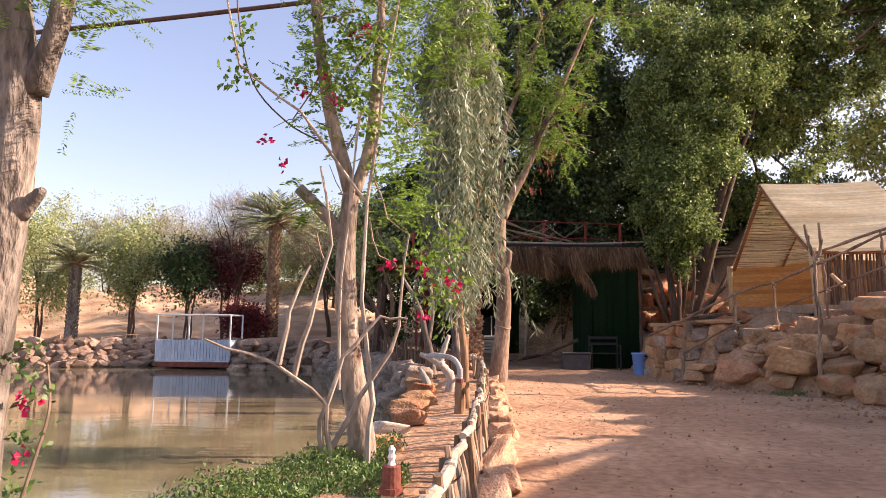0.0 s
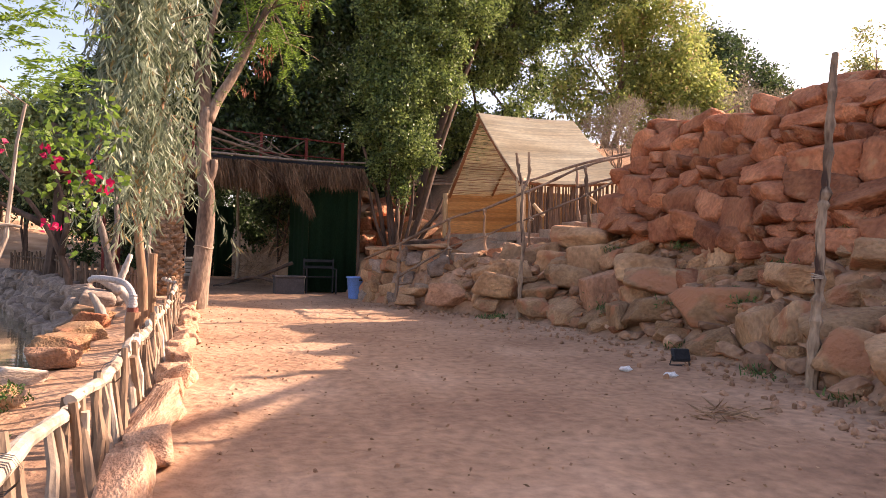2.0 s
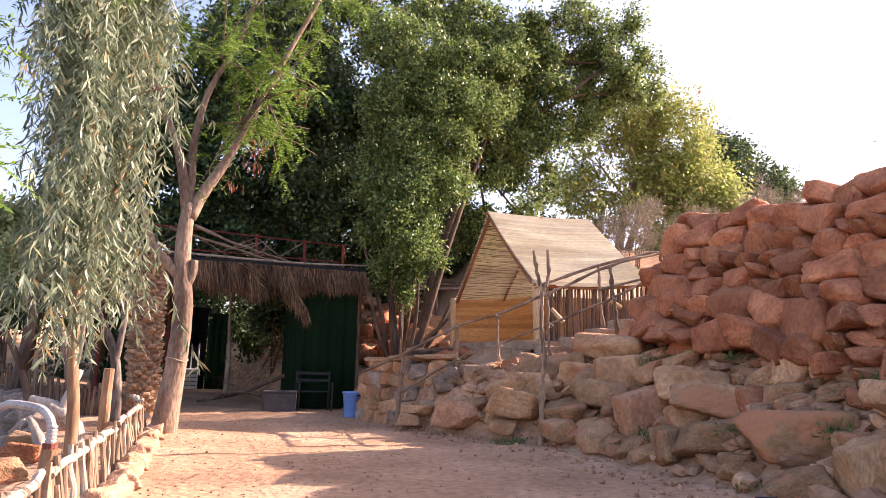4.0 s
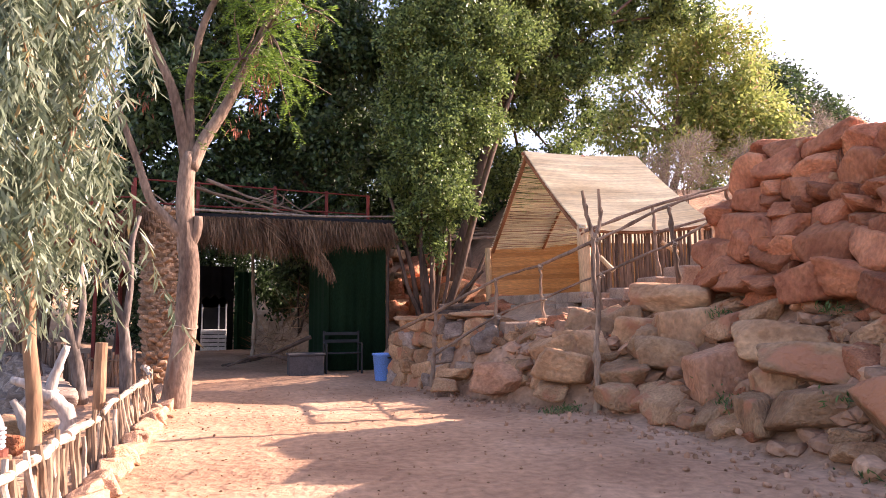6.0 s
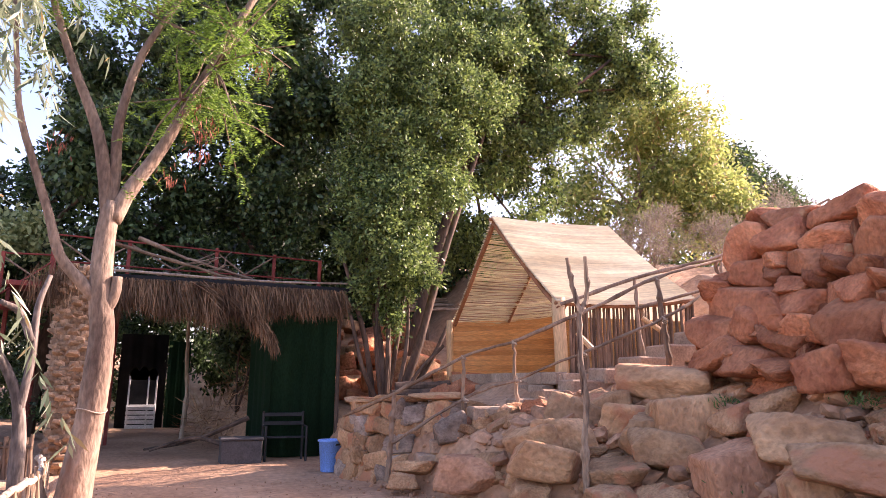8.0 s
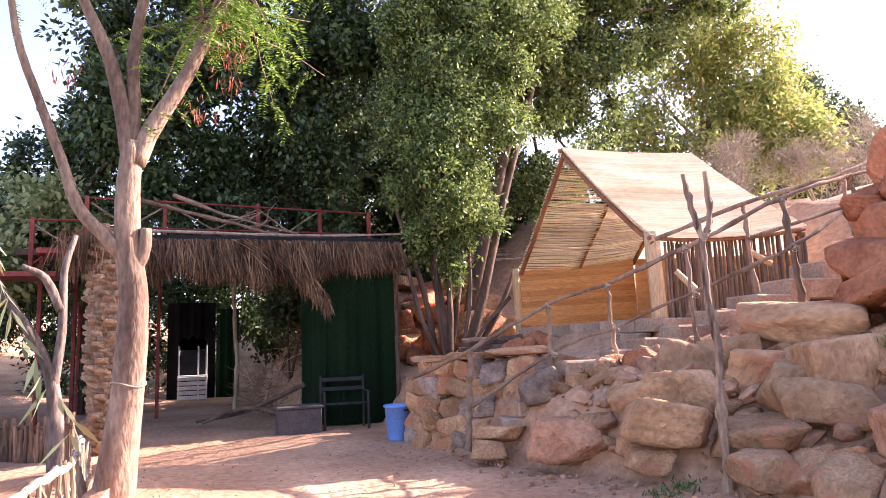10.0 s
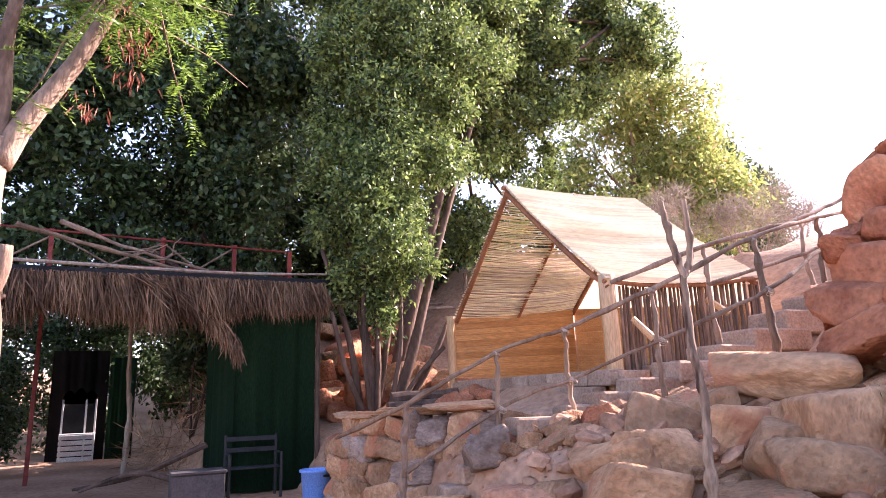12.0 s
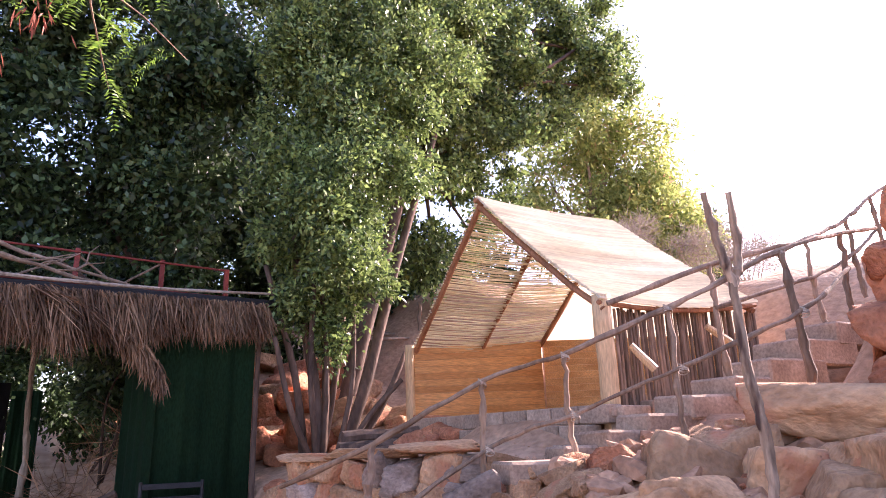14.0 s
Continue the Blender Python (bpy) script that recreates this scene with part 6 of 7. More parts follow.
def stump_lamp(x, y, h, r, top):
    z = ground_at(x, y)
    t = thing("stump_lamp_post" if top else "cut_log_post", "cut log post with a red pipe collar and a white bulb" if top else "short cut log post standing on the bank", "post", (x, y, z))
    mb = bmesh.new()
    tube(mb, bend((x, y, z - 0.1), (x + 0.01, y, z + h), 4, 0, 0.006, 3), (r * 1.05, r), 12, 0.05, int(x * 50))
    part("log", mb, PINE_PALE if top else LOG, t)
    if top:
        mb = bmesh.new()
        tube(mb, [(x, y, z + h - 0.01), (x, y, z + h + 0.13), (x, y, z + h + 0.135)], (r * 0.86, r * 0.82, r * 0.7), 16)
        tube(mb, [(x, y, z + h), (x, y, z + h + 0.03)], r * 1.04, 16)
        collar = part("pipe_collar", mb, RUST, t, "dark red pipe collar")
        mb = bmesh.new()
        pr = [0.016, 0.016, 0.02, 0.014, 0.02, 0.013, 0.018, 0.008]
        tube(mb, [(x, y, z + h + 0.10 + i * 0.018) for i in range(8)], pr, 10, 0.1, 3)
        part("bulb", mb, WHITE_PAINT, collar, "white spiral bulb")


stump_lamp(-0.06, 3.86, 0.36, 0.056, True)
stump_lamp(0.27, 9.9, 0.42, 0.075, False)
stump_lamp(0.36, 13.4, 1.03, 0.068, False)


def pipes_and_driftwood():
    t = thing("pipe_outlet", "grey plastic pipe outlet bending over the log", "pipe", (-0.1, 10.6, 0.4))
    mb = bmesh.new()
    tube(mb, spline([(0.27, 9.9, 0.44), (0.27, 9.9, 0.54), (0.25, 9.92, 0.64), (0.15, 10.0, 0.74), (-0.1, 10.2, 0.77), (-0.2, 10.3, 0.74)], 4), 0.036, 12)
    for k in range(5):
        tube(mb, [(0.27, 9.9, 0.47 + k * 0.03), (0.27, 9.9, 0.485 + k * 0.03)], 0.045, 12)
    part("pipe", mb, PIPE_WHITE, t)
    mb = bmesh.new()
    tube(mb, [(0.27, 9.9, 0.40), (0.27, 9.9, 0.46)], 0.062, 12)
    part("coupling", mb, RUST, t)
    for i, q in enumerate((((0.08, 13.1, -0.1), (0.1, 13.1, 0.25), (-0.08, 13.1, 0.5), (-0.02, 13.1, 0.78), (0.06, 13.1, 1.02)), ((-0.05, 13.1, 0.45), (-0.25, 13.1, 0.58), (-0.48, 13.1, 0.66)), ((-0.28, 13.3, -0.1), (-0.38, 13.3, 0.2), (-0.5, 13.3, 0.42)))):
        if i in (0, 2):
            t = thing("driftwood", "bleached grey driftwood stump standing on the bank", "driftwood", q[0], "driftwood")
            mb = bmesh.new()
        tube(mb, spline(q, 5), (0.10, 0.035), 9, 0.15, i)
        if i in (1, 2):
            part("wood", mb, PALE_GREY_WOOD, t, smooth=True)


PIPE_WHITE = mat("weathered_white_pipe", (0.30, 0.29, 0.29), (0.48, 0.46, 0.46), 3.0, 0.5, 0.1, 50.0, jitter=0.0)
PALE_GREY_WOOD = mat("bleached_driftwood", (0.30, 0.255, 0.22), (0.52, 0.465, 0.41), 4.0, 0.9, 0.6, 25.0, (1, 1, 0.3), 0.1)
pipes_and_driftwood()


def bank_plants():
    rng = np.random.default_rng(31)
    def cover(name, label, x0, x1, y0, y1, n, length, width, up=0.16, test=None):
        x, y = rng.uniform(x0, x1, n), rng.uniform(y0, y1, n)
        p = pond_dist(x, y)
        keep = (p > 0.05) & (wavy(x, y, 2.0, 0.3) > -0.9)
        if test is not None:
            keep &= test(x, y)
        x, y = x[keep], y[keep]
        z = land(x, y) + rng.uniform(0.0, up, len(x)) * (0.6 + 0.4 * np.sin(x * 5) * np.cos(y * 4))
        P = np.stack([x, y, z], 1)
        D = rng.normal(size=P.shape) * 0.8 + np.array([0, 0, 0.7])
        tagged(part(name, leaf_mesh(name, P, D, length, width, rng), LEAF_COVER), label, "plants", kind="stuff")
    cover("ground_cover", "low green ground-cover plants on the pond bank", -2.6, 0.0, 4.2, 7.5, 30000, 0.038, 0.017, 0.2, lambda x, y: x < -0.1 - 0.06 * (y - 4) - 0.1 * np.sin(y * 3))
    cover("bank_grass", "tufts of green grass along the water's edge", -1.6, -0.55, 9.0, 13.0, 2600, 0.12, 0.012, 0.08, lambda x, y: pond_dist(x, y) < 0.6)
    # weeds between the rocks and on the sand
    spots = [(6.75, 8.6), (7.05, 10.6), (7.25, 8.05), (7.2, 9.3), (7.7, 9.9), (7.5, 8.4), (7.9, 8.0), (6.9, 7.9), (6.3, 6.9), (6.55, 6.0), (7.6, 12.6), (8.1, 12.0), (8.35, 7.4), (8.5, 9.1), (6.35, 13.0), (6.0, 12.8), (7.3, 11.2), (7.9, 11.0), (6.0, 5.7), (8.3, 10.4)]
    for i, (x, y) in enumerate(spots):
        z = ground_at(x, y) + (0.22 if x > 6.9 else 0)
        t = thing("weed_tuft", "small green weed growing among the stones", "weed", (x, y, z), "weeds among the rocks")
        n = 90
        P = np.array([x, y, z]) + rng.normal(size=(n, 3)) * np.array([0.10, 0.10, 0.035])
        part("leaves", leaf_mesh("leaves", P, rng.normal(size=(n, 3)) * 0.7 + np.array([0, 0, 0.8]), 0.075, 0.018, rng), LEAF_COVER, t)
    # dry litter on sand and slope
    n = 5200
    x, y = rng.uniform(0.5, 8.4, n), rng.uniform(4, 16.5, n)
    keep = rng.uniform(size=n) < np.where(x > 6.2, 0.9, 0.35)
    x, y = x[keep], y[keep]
    P = np.stack([x, y, land(x, y) + 0.008], 1)
    D = rng.normal(size=P.shape) * np.array([1, 1, 0.15])
    tagged(part("leaf_litter", leaf_mesh("leaf_litter", P, D, 0.034, 0.013, rng), LITTER), "dry leaves and chips scattered on the sand", "litter", kind="stuff")


bank_plants()


def overhead():
    t = thing("overhead_cable", "thick brown cable strung overhead between trees", "cable", (-3.4, 8, 4.8))
    mb = bmesh.new()
    tube(mb, bend((-9.0, 7.9, 4.15), (-0.9, 8.1, 5.1), 8, 0.05), 0.028, 6)
    part("line", mb, CABLE, t)
    t = thing("hanging_vine", "thin bare vine hanging from the cable", "vine", (-2.3, 6.7, 3.5))
    mb = bmesh.new()
    tube(mb, spline([(-2.0, 6.8, 4.9), (-1.95, 6.8, 4.2), (-1.75, 6.7, 3.5), (-1.4, 6.7, 3.1), (-1.05, 6.7, 2.9)], 5), 0.008, 5, 0.1)
    part("stem", mb, DARK_BARK, t)
    # thatched hut on the upper terrace, outline set by its shadow on the path
    t = thing("terrace_hut", "dark palm-thatch hut with a rough log beam", "hut", (14.5, 6.4, ground_at(14.5, 6.4)))
    rng = np.random.default_rng(44)
    beam = [(12.9, 9.5, 5.45), (13.0, 8.2, 6.15), (13.0, 6.6, 6.9), (13.0, 5.0, 7.1), (13.0, 3.4, 7.1)]
    mb = bmesh.new()
    tube(mb, spline(beam, 4), 0.075, 9, 0.08, 2)
    part("roof_beam", mb, POLE, t)
    for k, (a, b) in enumerate((((13.2, 8.9, 3.2), (13.1, 8.85, 6.2)), ((13.2, 3.6, 3.2), (13.1, 3.6, 6.9)), ((13.15, 8.7, 5.5), (13.05, 8.75, 6.45)))):
        mb = bmesh.new()
        tube(mb, bend(a, b, 4, 0, 0.03, k), 0.06, 8, 0.08)
        part("post", mb, POLE, t)
    for name, x0, x1, y0, y1 in (("thatch_wall", 13.3, 13.3, 8.8, 3.4), ("thatch_wall", 13.3, 16.3, 8.8, 8.8), ("thatch_wall", 16.3, 16.3, 8.8, 3.4)):
        n = int(1500 * (abs(x1 - x0) + abs(y1 - y0)) / 5)
        u = rng.uniform(0, 1, n)
        y = y0 + (y1 - y0) * u
        top = np.interp(y, [3.4, 5, 6.6, 8.2, 9.5], [7.05, 7.05, 6.85, 6.1, 5.4])
        P = np.stack([x0 + (x1 - x0) * u + rng.normal(0, .04, n), y, 3.4 + (top - 3.4) * rng.uniform(0.1, 1.0, n)], 1)
        D = np.stack([rng.normal(0, .12, n), rng.normal(0, .25, n), -np.ones(n)], 1)
        tagged(part(name, leaf_mesh(name, P, D, 0.8, 0.10, rng), THATCH, t, "wall of hanging dry palm leaves"), kind="stuff")
    # Unseen solid panel, added to stop sunlight leaking through the thatch onto the path.
    mb = bmesh.new()
    f = mb.faces.new([mb.verts.new((13.38, y, z)) for y, z in ((3.2, 3.0), (9.0, 3.0), (9.0, 5.75), (8.15, 6.2), (7.4, 6.5), (6.7, 6.72), (5.0, 7.1), (3.2, 7.1))])
    bmesh.ops.solidify(mb, geom=[f], thickness=0.06)
    part("board_wall", mb, DARK_BARK, t)
    mb = bmesh.new()
    f = mb.faces.new([mb.verts.new(p) for p in ((13.0, 3.0, 7.15), (13.0, 5.0, 7.15), (16.6, 5.0, 7.15), (16.6, 3.0, 7.15))])
    g = mb.faces.new([mb.verts.new(p) for p in ((13.0, 5.0, 7.15), (13.0, 9.2, 5.75), (16.6, 9.2, 5.75), (16.6, 5.0, 7.15))])
    bmesh.ops.solidify(mb, geom=[f, g], thickness=0.12)
    part("roof", mb, DARK_BARK, t)
    b = thing("terrace_shrub", "small grey-green shrub on the upper terrace", "shrub", (12.4, 10.2, 3.5))
    mb = bmesh.new()
    limbs(mb, (12.4, 10.2, 3.4), [(12.2, 10.2, 4.9), (12.6, 10.5, 5.2), (12.1, 9.9, 5.0)], 0.03, 0.01, 3)
    part("stem", mb, POLE, b)
    crown(b, [(12.3, 10.1, 5.0, 0.5, 0.5, 0.45), (12.5, 9.7, 5.5, 0.3, 0.3, 0.3)], 60, 14, 0.09, 0.04, 0.16, LEAF_FAR, 77)


overhead()


def twig_pile():
    x, y = 4.55, 5.55
    t = thing("twig_pile", "small heap of dry twigs and leaves on the sand", "twigs", (x, y, ground_at(x, y)))
    rng = np.random.default_rng(8)
    P = np.array([x, y, ground_at(x, y) + 0.02]) + rng.normal(size=(110, 3)) * np.array([0.16, 0.10, 0.02])
    tagged(part("heap", leaf_mesh("heap", P, rng.normal(size=P.shape) * np.array([1, 1, .25]), 0.16, 0.014, rng), LITTER, t), kind="stuff")


twig_pile()


def slope_clutter():
    # felled logs and boards beside the tent terrace
    for i, (a, b, r) in enumerate((((6.3, 18.95, 1.30), (7.6, 18.75, 1.38), 0.11), ((6.45, 19.15, 1.46), (7.6, 19.0, 1.54), 0.10), ((6.5, 18.65, 1.27), (7.5, 18.35, 1.33), 0.08))):
        t = thing("felled_log", "dark weathered log lying on the slope", "log", a, "felled logs")
        mb = bmesh.new()
        tube(mb, bend(a, b, 4, 0, 0.02, i), (r, r * 0.85), 9, 0.08, i)
        part("log", mb, DARK_BARK, t)
    # shade roof frame far behind the tent
    t = thing("pole_shelter", "flat shelter of thin poles under the trees", "shelter", (9.2, 24.5, 2.6))
    for k in range(6):
        mb = bmesh.new()
        tube(mb, bend((7.4, 23.6 + k * 0.25, 3.5 + k * 0.08), (10.4, 23.8 + k * 0.25, 3.75 + k * 0.08), 4, 0, 0.04, k), 0.03, 6, 0.1, k)
        part("pole", mb, POLE, t)
    for x in (7.5, 8.9, 10.3):
        mb = bmesh.new()
        tube(mb, bend((x, 23.7, ground_at(x, 23.7) - 0.1), (x, 23.7, 4.6), 4, 0, 0.04), 0.045, 6)
        part("post", mb, POLE, t)
    # Dark shrubs; the first is added to give the deep shade behind the bank.
    for i, (x, y, blobs) in enumerate(((7.0, 25.2, [(6.6, 25.2, 3.4, 1.0, 0.8, 0.9), (8.0, 25.6, 3.9, 1.0, 0.8, 0.9)]), (3.9, 24.6, [(4.4, 24.6, 3.3, 0.9, 1.4, 0.9), (4.9, 26, 3.4, 1.0, 1.6, 1.2)]), (4.0, 28.5, [(4.4, 28.5, 3.0, 1.0, 1.5, 1.2), (4.8, 23.6, 3.4, 0.9, 1.0, 0.8)]), (-0.4, 28, [(-0.6, 28, 1.6, 0.9, 1.8, 1.4)]))):
        t = thing("shade_shrub", "dark leafy shrub along the passage", "shrub", (x, y, ground_at(x, y)), "shrubs along the passage")
        mb = bmesh.new()
        limbs(mb, (x, y, ground_at(x, y) - 0.1), [b[:3] for b in blobs], 0.04, 0.012, i)
        part("forked_stem", mb, DARK_BARK, t)
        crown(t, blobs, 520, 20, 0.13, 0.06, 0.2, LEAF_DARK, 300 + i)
    t = thing("pale_pole", "thin pale bare pole standing beside the passage", "pole", (2.6, 25, 0))
    mb = bmesh.new()
    branch(mb, [(2.62, 25, -0.1), (2.66, 25, 1.2), (2.6, 25, 2.1), (2.57, 25, 3.4)], 0.06, 0.04, 12)
    part("shaft", mb, PALE_POLE, t)
    # tangle of dead stalks along the passage
    rng = np.random.default_rng(71)
    n = 520
    x, y = rng.uniform(2.9, 5.0, n), rng.uniform(22.5, 29, n)
    P = np.stack([x, y, land(x, y) + rng.uniform(0, 0.8, n)], 1)
    tagged(part("dead_stalks", leaf_mesh("dead_stalks", P, rng.normal(size=P.shape), 0.8, 0.02, rng), LITTER), "tangle of dry dead stalks along the passage", "brush", kind="stuff")


slope_clutter()

# ---- stones: walls, rubble, kerbs and banks ----


def stone_mesh(seed, blocky, fine=4):
    """One worn boulder about one unit across: broad flat faces that meet in rounded edges."""
    rnd = random.Random(seed)
    planes = []
    for k in range(3):
        for sg in (1, -1):
            n = [rnd.uniform(-0.3, 0.3) for _ in range(3)]
            n[k] = sg
            planes.append((Vector(n).normalized(), rnd.uniform(0.41, 0.50)))
    for _ in range(rnd.randint(4, 7)):
        n = Vector([rnd.choice((-1, 1)) * rnd.uniform(0.15, 1) for _ in range(3)]).normalized()
        planes.append((n, rnd.uniform(0.48, 0.64)))
    power = 45 if blocky else 80
    mb = bmesh.new()
    bmesh.ops.create_icosphere(mb, subdivisions=fine, radius=1.0)
    for v in mb.verts:
        d = v.co.normalized()
        r = sum(max(0.0, n.dot(d) / h) ** power for n, h in planes) ** (-1 / power)
        q = d * r * 2.6 + Vector((seed * 7.3, 0, 0))
        ridge = 1 - abs(noise.noise(q * 1.4 + Vector((0, 3, 0)))) * 2
        bed = noise.noise(Vector((q.x * 0.6, q.y * 0.6, q.z * 5.0)))
        v.co = d * (r + noise.noise(q) * 0.026 + ridge * 0.018 + noise.noise(q * 3.6) * 0.014 + bed * 0.014)
    me = bpy.data.meshes.new("stone")
    mb.to_mesh(me)
    mb.free()
    me.polygons.foreach_set("use_smooth", [True] * len(me.polygons))
    return me


SHAPES = [stone_mesh(i, i % 3) for i in range(18)]
SMALL_SHAPES = [stone_mesh(i, i % 3, 2) for i in range(12)]
COATED = {}


def stone(parent, at, size, rot=(0, 0, 0), material=None, seed=0, name="stone"):
    key = (seed % len(SHAPES), material.name)
    if key not in COATED:
        me = SHAPES[key[0]].copy()
        me.materials.append(material)
        COATED[key] = me
    ob = new(name, COATED[key])
    ob.parent = parent
    if parent:
        ob.matrix_parent_inverse = parent.matrix_basis.inverted()
    ob.matrix_basis = pose(*at, *rot) @ Matrix.Diagonal((*size, 1))
    return ob


rnd = random.Random(99)

# stacked red wall on top of the slope
wall = thing("stacked_stone_wall", "dry-stacked wall of large red sandstone boulders", "stone wall", (8.6, 9, 1.5), kind="structure")


def wall_x(y, z):
    return 8.36 + (z - 1.75) * 0.50 + 0.06 * math.sin(y * 1.3) + float(np.interp(y, [2, 6, 12, 13.4], [-0.15, 0, 0.0, 0.25]))


def stack_wall():
    # each stone is set into the lowest gap of the courses under it
    y0, y1, cell = 2.2, 12.95, 0.05
    ys = np.arange(y0, y1, cell)
    level = np.interp(ys, [2.2, 8.4, 9.4, 10.8, 12.2, 13], [1.25, 1.28, 1.32, 1.60, 1.68, 1.68]) + 0.05 * np.sin(ys * 2.7)
    for k in range(400):
        top = 3.72 + 0.05 * np.sin(ys * 1.7) + np.interp(ys, [9, 12.3], [0, 0.16])
        open_ = np.where(ys < 13.05 - np.maximum(0, level - 1.7) * 0.24, level - top, 9)
        i = int(np.argmin(open_))
        if open_[i] > -0.16:
            break
        low = level[i]
        a = i
        while a > 0 and level[a - 1] < low + 0.13:
            a -= 1
        b = i
        while b < len(ys) - 1 and level[b + 1] < low + 0.13:
            b += 1
        room = (b - a + 1) * cell
        if room < 0.2:
            # a chink between two stones takes a small wedge
            side = min(level[a - 1] if a else 9, level[b + 1] if b < len(ys) - 1 else 9)
            mid, h = (ys[a] + ys[b]) / 2, min(side - low, 0.3)
            stone(wall, (wall_x(mid, low) + 0.28, mid, low + h / 2), (0.5, room * 1.5, h * 1.3), (rnd.uniform(-20, 20), 0, 0), RED_STONE, rnd.randrange(99))
            level[a:b + 1] = low + h
            continue
        w = rnd.choice((0.30, 0.40, 0.5, 0.6, 0.75, 0.95)) * rnd.uniform(0.88, 1.12)
        if room < w * 1.35:
            w = min(max(room, 0.16), 1.15)
        mid = ys[a] + w / 2 if rnd.random() < 0.5 or room < w * 1.3 else ys[b] - w / 2
        span = (ys > mid - w / 2) & (ys < mid + w / 2)
        span[i] = True
        fit = np.polyfit(ys[span], level[span], 1) if span.sum() > 3 else (0.0, level[span].mean())
        tilt = float(np.clip(fit[0], -0.32, 0.32))
        base = float(level[span].mean())
        h = min(w * 0.85, rnd.uniform(0.26, 0.50) if w > 0.45 else rnd.uniform(0.16, 0.30))
        h = min(h, max(0.16, float(top[i]) - base + 0.06))
        zc = base + h * 0.5
        stone(wall, (wall_x(mid, zc) + 0.22 + rnd.uniform(-.05, .05), mid, zc), (rnd.uniform(0.7, 0.9), w * 1.14, h * 1.22), (math.degrees(math.atan(tilt)) + rnd.uniform(-15, 11), rnd.uniform(-10, 14), rnd.uniform(-12, 12)), RED_STONE, rnd.randrange(99))
        level[span] = base + tilt * (ys[span] - mid) + h * (0.98 + 0.05 * np.sin((ys[span] - mid) / w * math.pi + 1.6))
    # earth and small stones packed behind the face
    for k in range(46):
        y, z = rnd.uniform(2.6, 12.3), rnd.uniform(1.6, 3.5)
        stone(wall, (wall_x(y, z) + 0.62, y, z), (0.6, 0.9, 0.6), (rnd.uniform(-10, 10), 0, rnd.uniform(-20, 20)), RED_STONE, rnd.randrange(99))


stack_wall()

# tumbled rocks on the slope below it
slope = thing("rubble_slope", "slope of tumbled weathered sandstone rocks and earth", "rock slope", (7.2, 9, 0.4), kind="structure")
BIG = [(5.63, 15.52, 0.26, 0.66, 0.42, 0.22, -20, TAN_STONE), (6.76, 13.88, 0.68, 1.0, 0.6, 0.52, -15, TAN_STONE), (8.46, 13.3, 1.46, 1.5, 0.8, 0.56, -25, TAN_STONE), (7.36, 13.95, 0.92, 1.05, 0.7, 0.7, 10, TAN_STONE),
       (8.0, 12.83, 1.0, 0.7, 0.6, 0.5, 0, TAN_STONE), (7.62, 12.7, 0.78, 0.85, 0.6, 0.6, -10, TAN_STONE), (6.46, 13.8, 0.30, 0.5, 0.4, 0.3, 0, TAN_STONE), (7.85, 13.3, 0.92, 0.95, 0.6, 0.65, -10, TAN_STONE), (7.95, 12.45, 1.02, 0.9, 0.6, 0.7, 15, TAN_STONE),
       (7.55, 12.35, 0.68, 0.9, 0.6, 0.5, 0, TAN_STONE), (7.65, 10.11, 0.72, 1.05, 0.6, 0.44, -12, TAN_STONE), (7.35, 8.54, 0.48, 1.1, 0.65, 0.6, -20, TAN_STONE), (7.27, 9.65, 0.36, 0.85, 0.5, 0.42, 5, TAN_STONE), (7.02, 7.54, 0.28, 0.55, 0.5, 0.62, 0, TAN_STONE),
       (7.08, 7.05, 0.42, 0.66, 0.5, 0.48, 10, TAN_STONE), (7.02, 6.45, 0.40, 0.85, 0.5, 0.5, -10, TAN_STONE), (7.1, 10.3, 0.25, 0.42, 0.4, 0.42, 30, TAN_STONE), (7.62, 7.48, 0.92, 0.8, 0.5, 0.36, -8, TAN_STONE), (8.0, 6.83, 1.2, 0.75, 0.5, 0.36, -5, TAN_STONE),
       (7.8, 13.75, 1.05, 0.75, 0.55, 0.6, 5, TAN_STONE), (6.05, 15.25, 0.75, 0.5, 0.4, 0.45, 20, GREY_STONE), (5.35, 15.3, 0.10, 0.42, 0.35, 0.25, 0, TAN_STONE), (6.56, 13.4, 0.5, 0.92, 0.6, 0.5, 5, TAN_STONE), (6.3, 13.45, 0.16, 0.5, 0.35, 0.24, 10, TAN_STONE), (5.98, 14.5, 0.3, 0.9, 0.7, 0.5, -10, SOIL_STONE), (7.0, 13.7, 0.78, 0.85, 0.6, 0.5, -10, TAN_STONE), (7.6, 11.35, 0.55, 0.95, 0.6, 0.7, 25, SOIL_STONE), (8.06, 10.85, 0.85, 1.15, 0.7, 0.6, -10, TAN_STONE), (7.6, 10.4, 0.45, 0.75, 0.6, 0.62, 20, TAN_STONE), (6.25, 14.25, 0.42, 0.5, 0.4, 0.34, 30, TAN_STONE), (7.0, 12.75, 0.38, 0.7, 0.5, 0.4, -15, TAN_STONE), (6.75, 12.4, 0.2, 0.55, 0.4, 0.32, 20, TAN_STONE), (6.55, 6.0, 0.25, 0.8, 0.5, 0.45, -15, TAN_STONE), (6.3, 5.3, 0.3, 0.8, 0.6, 0.5, 0, TAN_STONE)]
